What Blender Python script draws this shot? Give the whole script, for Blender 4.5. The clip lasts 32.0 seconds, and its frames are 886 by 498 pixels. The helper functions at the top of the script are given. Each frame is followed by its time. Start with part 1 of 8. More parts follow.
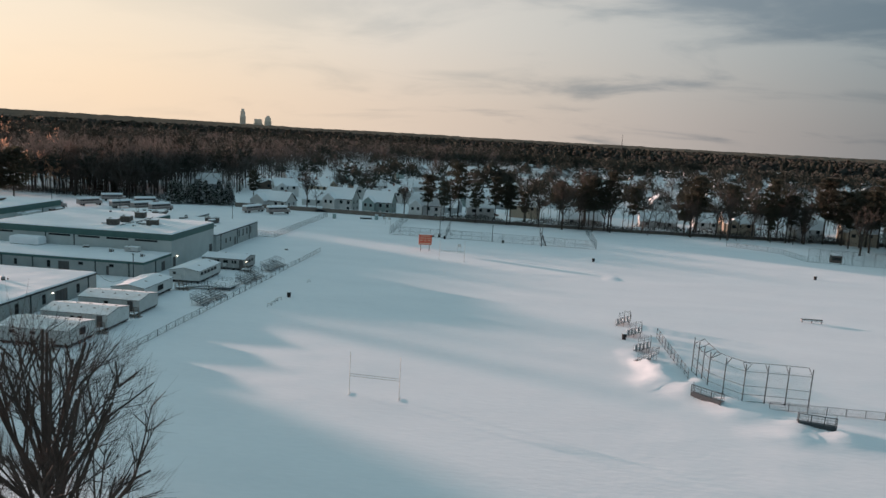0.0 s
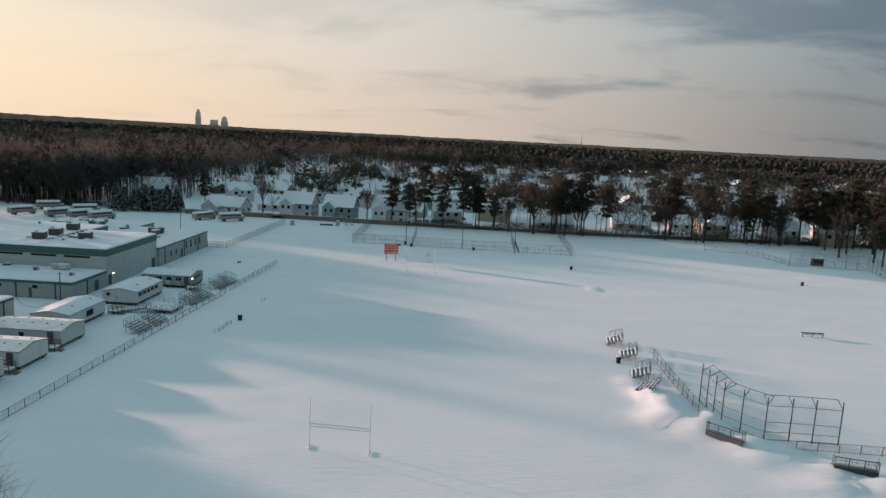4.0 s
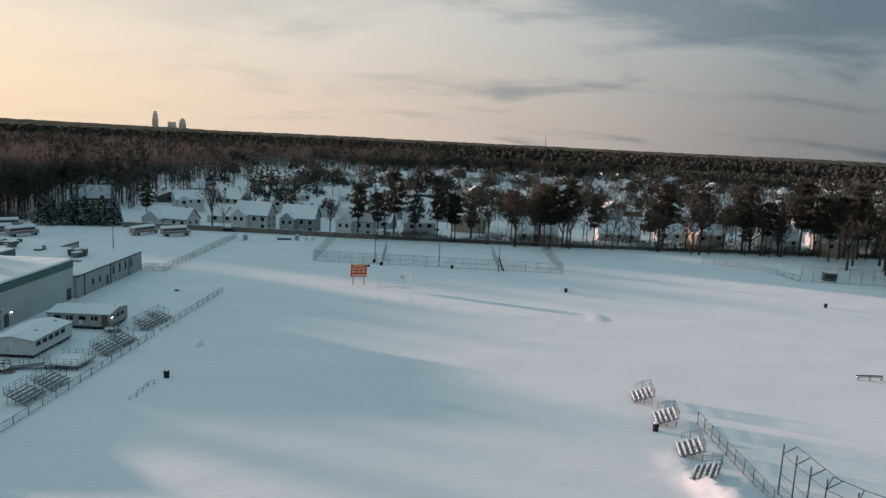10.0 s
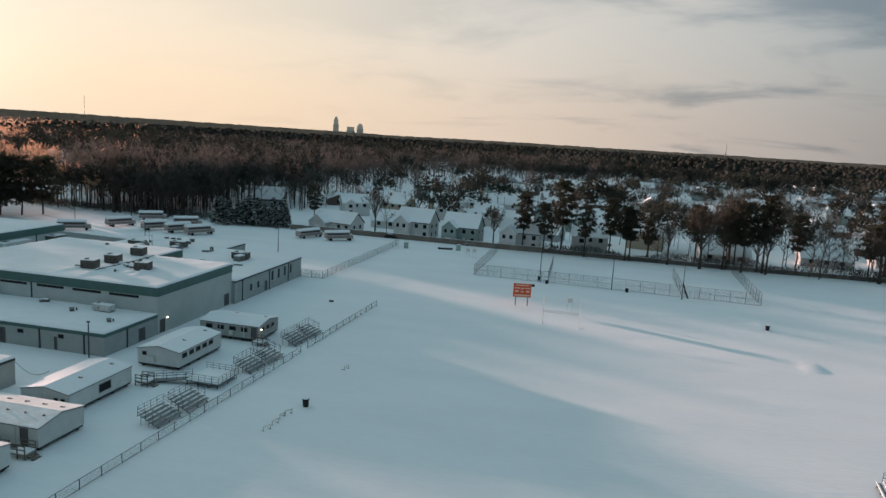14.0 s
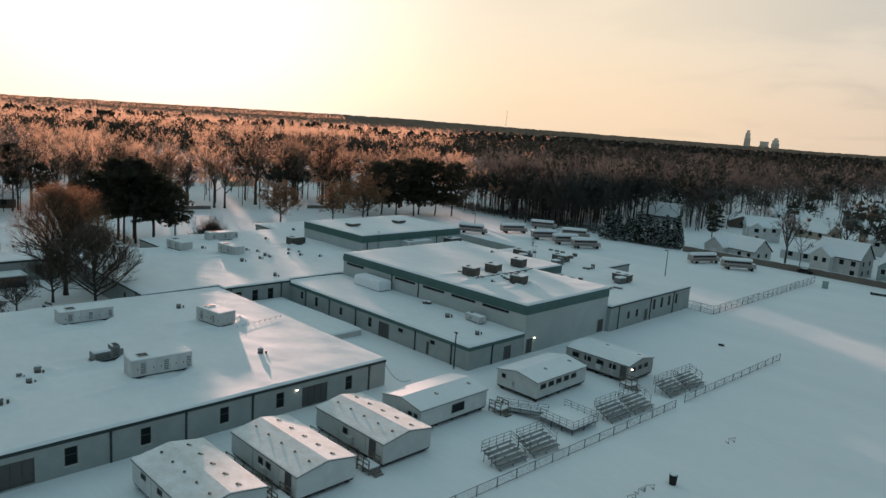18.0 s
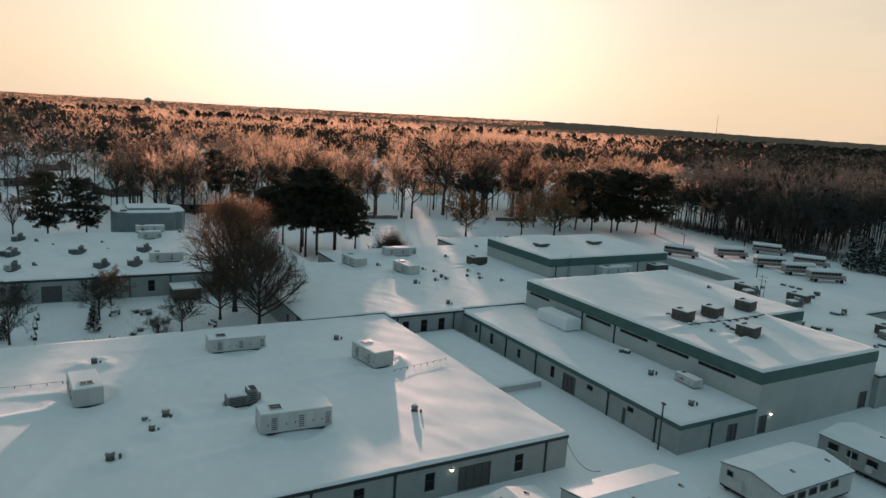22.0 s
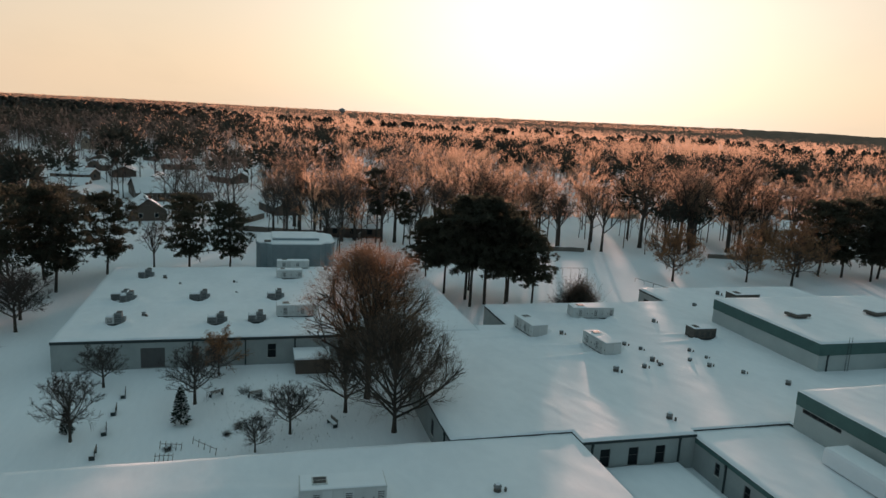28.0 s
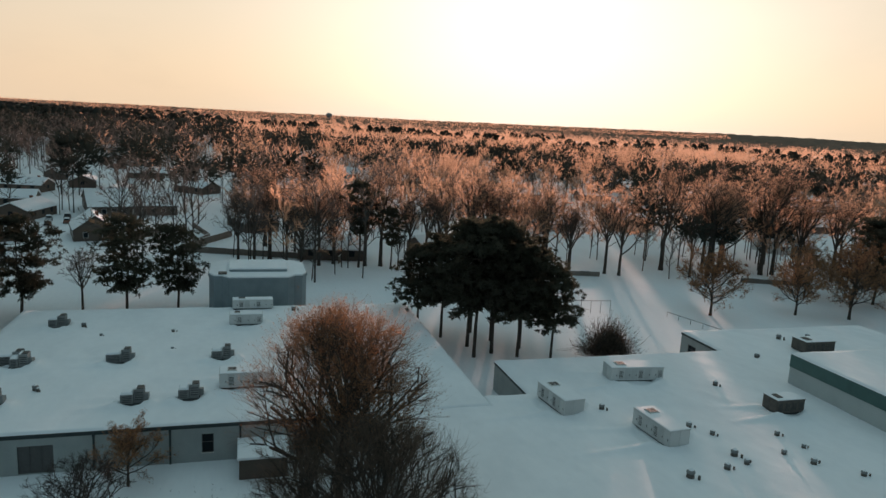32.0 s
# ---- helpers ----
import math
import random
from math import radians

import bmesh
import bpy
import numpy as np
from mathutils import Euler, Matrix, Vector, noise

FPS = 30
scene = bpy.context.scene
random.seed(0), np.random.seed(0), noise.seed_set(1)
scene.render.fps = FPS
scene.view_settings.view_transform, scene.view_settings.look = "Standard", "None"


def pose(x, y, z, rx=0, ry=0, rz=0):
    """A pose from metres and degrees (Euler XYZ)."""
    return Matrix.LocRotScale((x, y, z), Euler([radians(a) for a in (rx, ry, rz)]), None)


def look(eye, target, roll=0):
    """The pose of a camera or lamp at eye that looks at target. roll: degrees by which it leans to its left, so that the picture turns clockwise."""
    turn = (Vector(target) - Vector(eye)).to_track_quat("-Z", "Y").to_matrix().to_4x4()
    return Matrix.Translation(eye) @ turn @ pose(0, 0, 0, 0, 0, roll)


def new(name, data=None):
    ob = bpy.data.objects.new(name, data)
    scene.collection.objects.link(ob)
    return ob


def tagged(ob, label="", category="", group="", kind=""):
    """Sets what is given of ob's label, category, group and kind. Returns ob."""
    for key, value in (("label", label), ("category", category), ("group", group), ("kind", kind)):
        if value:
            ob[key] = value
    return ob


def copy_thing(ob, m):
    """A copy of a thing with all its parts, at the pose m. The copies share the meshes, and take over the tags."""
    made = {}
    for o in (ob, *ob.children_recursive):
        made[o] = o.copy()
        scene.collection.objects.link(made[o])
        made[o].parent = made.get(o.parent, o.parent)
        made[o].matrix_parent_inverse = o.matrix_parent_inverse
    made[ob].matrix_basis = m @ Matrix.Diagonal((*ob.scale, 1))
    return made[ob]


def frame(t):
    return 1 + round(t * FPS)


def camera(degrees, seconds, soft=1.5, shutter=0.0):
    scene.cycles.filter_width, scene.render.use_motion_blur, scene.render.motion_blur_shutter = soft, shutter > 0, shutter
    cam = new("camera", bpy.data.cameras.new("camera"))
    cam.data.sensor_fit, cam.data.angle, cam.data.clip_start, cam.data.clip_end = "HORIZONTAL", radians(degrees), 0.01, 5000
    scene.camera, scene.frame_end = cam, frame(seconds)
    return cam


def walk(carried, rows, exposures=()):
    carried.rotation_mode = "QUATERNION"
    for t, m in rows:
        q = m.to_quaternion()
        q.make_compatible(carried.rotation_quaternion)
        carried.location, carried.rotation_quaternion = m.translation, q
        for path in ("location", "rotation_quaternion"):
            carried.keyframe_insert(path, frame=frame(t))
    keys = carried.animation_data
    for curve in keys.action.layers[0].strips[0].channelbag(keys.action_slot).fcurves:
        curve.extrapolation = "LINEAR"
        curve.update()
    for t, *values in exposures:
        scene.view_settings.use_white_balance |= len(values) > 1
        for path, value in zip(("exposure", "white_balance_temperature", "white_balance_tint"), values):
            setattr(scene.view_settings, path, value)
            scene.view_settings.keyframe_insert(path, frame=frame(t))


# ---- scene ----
cam = camera(64.7, 32.0, soft=1.5)
PATH = [
    (0, (20.044, -91.25, 36.483), (19.87, -89.284, 36.157), 3.2),
    (0.5, (19.776, -89.415, 36.442), (19.599, -87.45, 36.116), 3.2),
    (1, (19.459, -87.607, 36.422), (19.281, -85.643, 36.094), 3.2),
    (1.5, (19.089, -85.814, 36.438), (18.917, -83.848, 36.112), 3.2),
    (2, (18.684, -83.974, 36.476), (18.521, -82.008, 36.15), 3.2),
    (2.5, (18.238, -82.002, 36.5), (18.095, -80.034, 36.176), 3.1),
    (4.5, (16.34, -73.688, 36.509), (16.306, -71.714, 36.19), 2.9),
    (5, (15.878, -71.556, 36.506), (15.876, -69.582, 36.189), 2.9),
    (5.5, (15.45, -69.368, 36.504), (15.479, -67.393, 36.189), 2.9),
    (6, (15.06, -67.148, 36.508), (15.109, -65.174, 36.194), 2.8),
    (6.5, (14.703, -64.908, 36.515), (14.749, -62.933, 36.203), 2.8),
    (7, (14.371, -62.624, 36.534), (14.416, -60.65, 36.221), 2.9),
    (7.5, (14.071, -60.268, 36.576), (14.114, -58.293, 36.265), 2.8),
    (8, (13.807, -57.84, 36.631), (13.849, -55.865, 36.32), 2.8),
    (8.5, (13.572, -55.379, 36.669), (13.613, -53.403, 36.359), 2.8),
    (9, (13.344, -52.917, 36.686), (13.383, -50.942, 36.376), 2.8),
    (9.5, (13.101, -50.469, 36.705), (13.14, -48.493, 36.395), 2.9),
    (10, (12.831, -48.04, 36.735), (12.868, -46.065, 36.425), 2.8),
    (10.5, (12.53, -45.645, 36.756), (12.566, -43.67, 36.446), 2.8),
    (11, (12.209, -43.302, 36.749), (12.244, -41.327, 36.441), 2.9),
    (11.5, (11.893, -41.046, 36.73), (11.927, -39.07, 36.422), 2.8),
    (12, (11.603, -38.926, 36.733), (11.628, -36.949, 36.428), 2.9),
    (12.5, (11.34, -36.961, 36.761), (11.276, -34.986, 36.453), 3.0),
    (13, (11.082, -35.101, 36.766), (10.87, -33.137, 36.456), 3.3),
    (13.5, (10.786, -33.247, 36.703), (10.474, -31.296, 36.39), 3.4),
    (14, (10.396, -31.342, 36.6), (9.974, -29.413, 36.282), 3.4),
    (14.5, (9.854, -29.44, 36.526), (9.274, -27.553, 36.206), 3.6),
    (16.5, (7.209, -21.977, 36.364), (6.155, -20.311, 36.024), 4.0),
    (17, (6.409, -20.112, 36.296), (5.25, -18.519, 35.953), 4.0),
    (17.5, (5.405, -18.25, 36.199), (4.131, -16.749, 35.851), 3.9),
    (18, (4.238, -16.44, 36.122), (2.869, -15.026, 35.769), 4.0),
    (18.5, (2.965, -14.729, 36.085), (1.493, -13.422, 35.728), 4.0),
    (19, (1.625, -13.114, 36.067), (0.083, -11.894, 35.705), 4.1),
    (19.5, (0.164, -11.526, 36.042), (-1.45, -10.403, 35.675), 4.0),
    (20, (-1.582, -9.843, 36.012), (-3.247, -8.799, 35.638), 4.0),
    (20.5, (-3.715, -8.007, 35.995), (-5.408, -7.009, 35.623), 3.9),
    (21, (-6.141, -6.108, 36.007), (-7.833, -5.108, 35.637), 3.8),
    (21.5, (-8.688, -4.296, 36.058), (-10.38, -3.295, 35.691), 3.6),
    (22, (-11.269, -2.641, 36.15), (-12.973, -1.661, 35.779), 3.6),
    (22.5, (-13.885, -1.109, 36.264), (-15.624, -0.195, 35.89), 3.7),
    (23, (-16.556, 0.355, 36.371), (-18.325, 1.205, 35.991), 3.7),
    (23.5, (-19.3, 1.778, 36.459), (-21.107, 2.546, 36.079), 3.8),
    (24, (-22.123, 3.158, 36.532), (-23.956, 3.858, 36.148), 3.7),
    (24.5, (-25.006, 4.479, 36.611), (-26.868, 5.099, 36.228), 3.7),
    (25, (-27.951, 5.699, 36.705), (-29.847, 6.201, 36.315), 3.6),
    (25.5, (-31.009, 6.75, 36.804), (-32.905, 7.254, 36.418), 3.6),
    (27.5, (-43.601, 10.438, 37.19), (-45.496, 10.952, 36.809), 3.3),
    (28, (-46.812, 11.287, 37.276), (-48.707, 11.804, 36.898), 3.2),
    (28.5, (-50.147, 12.088, 37.323), (-52.042, 12.607, 36.947), 3.2),
    (29, (-53.651, 12.899, 37.297), (-55.545, 13.422, 36.923), 3.2),
    (29.5, (-57.292, 13.687, 37.208), (-59.186, 14.213, 36.838), 3.3),
    (30, (-60.942, 14.377, 37.124), (-62.834, 14.909, 36.757), 3.3),
    (30.5, (-64.49, 14.983, 37.086), (-66.382, 15.52, 36.722), 3.2),
    (31, (-67.927, 15.602, 37.059), (-69.817, 16.144, 36.695), 3.2),
    (31.5, (-71.298, 16.31, 36.98), (-73.187, 16.857, 36.618), 3.2),
    (32, (-74.639, 17.099, 36.843), (-76.527, 17.649, 36.48), 3.2),
]
walk(cam, [(t, look(eye, target, roll)) for t, eye, target, roll in PATH], exposures=((0, 0.78, 6500, 11), (12, 0.78, 6500, 11), (15.5, 0.80, 6600, 11), (19, 0.72, 6850, 11), (23, 0.63, 6900, 11), (32, 0.62, 6900, 11)))

# ---- world, sun, exposure ----
SUN_AZ, SUN_EL = radians(156.9), radians(5.5)
sun_dir = Vector((math.cos(SUN_EL) * math.cos(SUN_AZ), math.cos(SUN_EL) * math.sin(SUN_AZ), math.sin(SUN_EL)))


def make_world():
    world = bpy.data.worlds.new("world")
    scene.world = world
    world.use_nodes = True
    nt = world.node_tree
    nodes, links = nt.nodes, nt.links
    nodes.clear()

    def node(kind, **sockets):
        n = nodes.new(kind)
        for k, v in sockets.items():
            n.inputs[k.replace("_", " ")].default_value = v
        return n

    def blend(fac, a, b, how="MIX"):
        n = nodes.new("ShaderNodeMix")
        n.data_type, n.blend_type = "RGBA", how
        for name, value in (("Factor", fac), ("A", a), ("B", b)):
            if isinstance(value, (tuple, float)):
                n.inputs[name].default_value = value
            else:
                links.new(value, n.inputs[name])
        return n.outputs["Result"]

    def spread(value, lo, hi, to_lo=0.0, to_hi=1.0):
        n = node("ShaderNodeMapRange", From_Min=lo, From_Max=hi, To_Min=to_lo, To_Max=to_hi)
        n.interpolation_type = "SMOOTHSTEP"
        links.new(value, n.inputs["Value"])
        return n.outputs[0]

    def ring(fac, stops):
        """Sky colour round the horizon, from away from the sun (0) to the sun (1)."""
        n = nodes.new("ShaderNodeValToRGB")
        while len(n.color_ramp.elements) < len(stops):
            n.color_ramp.elements.new(0.5)
        for e, (at, c) in zip(n.color_ramp.elements, stops):
            e.position, e.color = at, (*(v / 16 for v in c), 1)
        links.new(fac, n.inputs[0])
        big = nodes.new("ShaderNodeVectorMath")
        big.operation = "SCALE"
        big.inputs["Scale"].default_value = 16
        links.new(n.outputs[0], big.inputs[0])
        return big.outputs[0]

    sky = nodes.new("ShaderNodeTexSky")
    sky.sky_type, sky.sun_disc = "NISHITA", False
    sky.sun_elevation, sky.sun_rotation = SUN_EL, radians(90) - SUN_AZ
    sky.altitude, sky.air_density, sky.dust_density, sky.ozone_density = 40, 1.0, 3.5, 2.0
    tc = nodes.new("ShaderNodeTexCoord")
    way = tc.outputs["Generated"]
    sep = nodes.new("ShaderNodeSeparateXYZ")
    links.new(way, sep.inputs[0])
    z = sep.outputs["Z"]
    dot = nodes.new("ShaderNodeVectorMath"); dot.operation = "DOT_PRODUCT"
    dot.inputs[1].default_value = (math.cos(SUN_AZ), math.sin(SUN_AZ), 0.0)
    links.new(way, dot.inputs[0])
    side = node("ShaderNodeMapRange", From_Min=-1.0, From_Max=1.0)
    links.new(dot.outputs["Value"], side.inputs["Value"])
    low = ring(side.outputs[0], SKY_LOW)
    high = ring(side.outputs[0], SKY_HIGH)
    veil = blend(spread(z, 0.0, 0.17), low, high)
    veil = blend(spread(z, 0.22, 0.6), veil, ZENITH)
    # bright veil right round the sun
    near = nodes.new("ShaderNodeVectorMath"); near.operation = "DOT_PRODUCT"
    near.inputs[1].default_value = tuple(sun_dir)
    links.new(way, near.inputs[0])
    soft = nodes.new("ShaderNodeMath"); soft.operation = "POWER"; soft.inputs[1].default_value = 2.6
    disc = node("ShaderNodeMapRange", From_Min=0.86, From_Max=1.0)
    links.new(near.outputs["Value"], disc.inputs["Value"]); links.new(disc.outputs[0], soft.inputs[0])
    veil = blend(soft.outputs[0], veil, SUN_VEIL, "ADD")
    # clouds, laid on a flat sheet overhead
    up = nodes.new("ShaderNodeMath"); up.operation = "ADD"; up.inputs[1].default_value = 0.24
    links.new(z, up.inputs[0])
    upc = nodes.new("ShaderNodeMath"); upc.operation = "MAXIMUM"; upc.inputs[1].default_value = 0.2
    links.new(up.outputs[0], upc.inputs[0])
    flat = nodes.new("ShaderNodeVectorMath"); flat.operation = "DIVIDE"
    links.new(way, flat.inputs[0]); links.new(upc.outputs[0], flat.inputs[1])
    mp = node("ShaderNodeMapping", Rotation=(0, 0, radians(-28)), Scale=(0.5, 0.8, 0.0), Location=CLOUD_AT)
    links.new(flat.outputs[0], mp.inputs[0])
    nz = node("ShaderNodeTexNoise", Scale=2.6, Detail=8.0, Roughness=0.55, Distortion=0.5)
    links.new(mp.outputs[0], nz.inputs["Vector"])
    # the bank thickens overhead and away from the sun
    bank = nodes.new("ShaderNodeMath"); bank.operation = "MULTIPLY_ADD"; bank.inputs[1].default_value = 0.34
    links.new(spread(z, 0.05, 0.30), bank.inputs[0])
    links.new(nz.outputs["Fac"], bank.inputs[2])
    cover = nodes.new("ShaderNodeMath"); cover.operation = "MULTIPLY"
    links.new(spread(bank.outputs[0], 0.50, 0.76), cover.inputs[0])
    links.new(spread(dot.outputs["Value"], 0.90, 0.15, 0.06, 1.0), cover.inputs[1])
    veil = blend(cover.outputs[0], veil, blend(1.0, veil, CLOUD, "MULTIPLY"))
    bg = node("ShaderNodeBackground", Strength=SKY_STRENGTH)
    links.new(blend(0.88, sky.outputs[0], veil), bg.inputs["Color"])
    out = nodes.new("ShaderNodeOutputWorld")
    links.new(bg.outputs[0], out.inputs[0])


SKY_STRENGTH = 0.080
SKY_LOW = ((0.0, (2.8, 3.1, 3.2)), (0.27, (2.6, 2.8, 2.9)), (0.40, (1.7, 1.85, 1.95)), (0.47, (2.15, 2.15, 2.15)), (0.60, (3.9, 3.5, 3.2)), (0.77, (6.1, 5.0, 4.05)), (0.90, (7.6, 5.95, 4.35)), (1.0, (7.9, 6.4, 4.8)))
SKY_HIGH = ((0.0, (2.8, 3.4, 3.7)), (0.27, (2.6, 3.1, 3.3)), (0.40, (1.9, 2.35, 2.55)), (0.47, (2.3, 2.7, 2.85)), (0.60, (3.9, 4.0, 3.9)), (0.77, (5.9, 5.5, 4.9)), (0.90, (7.0, 6.1, 4.9)), (1.0, (7.3, 6.5, 5.4)))
ZENITH = (3.5, 4.8, 4.9, 1)
SUN_VEIL = (2.0, 2.6, 3.4, 1)
CLOUD = (0.50, 0.58, 0.66, 1)
CLOUD_AT = (2.3, 0.7, 0.0)
make_world()
sun = new("sun", bpy.data.lights.new("sun", "SUN"))
sun.data.energy, sun.data.angle, sun.data.color = 5.0, radians(1.3), (1.0, 0.62, 0.54)
sun.matrix_world = look(tuple(sun_dir * 300), (0, 0, 0))

# ---- materials ----
def material(name, base, rough=0.8, alt=None, scale=4.0, fine=40.0, amount=0.5, bump=0.15, metal=0.0, stretch=(1, 1, 1), vary=0.0, dist=0.02, trans=0.0, spec=0.3):
    """Principled surface whose colour wanders between two tones at two scales, with a fine relief."""
    m = bpy.data.materials.new(name)
    m.use_nodes = True
    nt = m.node_tree
    nodes, links = nt.nodes, nt.links
    bsdf = nodes["Principled BSDF"]
    bsdf.inputs["Roughness"].default_value = rough
    bsdf.inputs["Metallic"].default_value = metal
    bsdf.inputs["Specular IOR Level"].default_value = spec
    tc = nodes.new("ShaderNodeTexCoord")
    mp = nodes.new("ShaderNodeMapping")
    mp.inputs["Scale"].default_value = stretch
    links.new(tc.outputs["Object"], mp.inputs[0])
    n1 = nodes.new("ShaderNodeTexNoise"); n1.inputs["Scale"].default_value = scale; n1.inputs["Detail"].default_value = 4
    n2 = nodes.new("ShaderNodeTexNoise"); n2.inputs["Scale"].default_value = fine; n2.inputs["Detail"].default_value = 3
    links.new(mp.outputs[0], n1.inputs["Vector"]); links.new(mp.outputs[0], n2.inputs["Vector"])
    add = nodes.new("ShaderNodeMath"); add.operation = "MULTIPLY_ADD"
    links.new(n1.outputs["Fac"], add.inputs[0]); add.inputs[1].default_value = 0.65
    half = nodes.new("ShaderNodeMath"); half.operation = "MULTIPLY"; half.inputs[1].default_value = 0.35
    links.new(n2.outputs["Fac"], half.inputs[0]); links.new(half.outputs[0], add.inputs[2])
    rng = nodes.new("ShaderNodeMapRange")
    rng.inputs["From Min"].default_value, rng.inputs["From Max"].default_value = 0.35, 0.65
    rng.inputs["To Max"].default_value = amount
    links.new(add.outputs[0], rng.inputs["Value"])
    mix = nodes.new("ShaderNodeMix"); mix.data_type = "RGBA"
    alt = alt or tuple(c * 0.6 for c in base)
    mix.inputs["A"].default_value, mix.inputs["B"].default_value = (*base, 1), (*alt, 1)
    links.new(rng.outputs[0], mix.inputs["Factor"])
    colour = mix.outputs["Result"]
    if vary:
        info = nodes.new("ShaderNodeObjectInfo")
        hsv = nodes.new("ShaderNodeHueSaturation")
        vr = nodes.new("ShaderNodeMapRange")
        vr.inputs["To Min"].default_value, vr.inputs["To Max"].default_value = 1 - vary, 1 + vary
        links.new(info.outputs["Random"], vr.inputs["Value"])
        links.new(vr.outputs[0], hsv.inputs["Value"])
        links.new(colour, hsv.inputs["Color"])
        colour = hsv.outputs["Color"]
    links.new(colour, bsdf.inputs["Base Color"])
    if bump:
        bp = nodes.new("ShaderNodeBump")
        bp.inputs["Strength"].default_value, bp.inputs["Distance"].default_value = bump, dist
        links.new(add.outputs[0], bp.inputs["Height"])
        links.new(bp.outputs[0], bsdf.inputs["Normal"])
    if trans:
        tl = nodes.new("ShaderNodeBsdfTranslucent")
        links.new(colour, tl.inputs["Color"])
        ms = nodes.new("ShaderNodeMixShader")
        ms.inputs[0].default_value = trans
        links.new(bsdf.outputs[0], ms.inputs[1]); links.new(tl.outputs[0], ms.inputs[2])
        links.new(ms.outputs[0], nodes["Material Output"].inputs["Surface"])
    return m


def islands(m, spread):
    """Lets the loose pieces of one mesh differ in tone."""
    nt = m.node_tree
    geo = nt.nodes.new("ShaderNodeNewGeometry")
    hsv = nt.nodes.new("ShaderNodeHueSaturation")
    rng = nt.nodes.new("ShaderNodeMapRange")
    rng.inputs["To Min"].default_value, rng.inputs["To Max"].default_value = 1 - spread, 1 + spread
    nt.links.new(geo.outputs["Random Per Island"], rng.inputs["Value"])
    nt.links.new(rng.outputs[0], hsv.inputs["Value"])
    socket = nt.nodes["Principled BSDF"].inputs["Base Color"]
    nt.links.new(socket.links[0].from_socket, hsv.inputs["Color"])
    nt.links.new(hsv.outputs["Color"], socket)
    return m


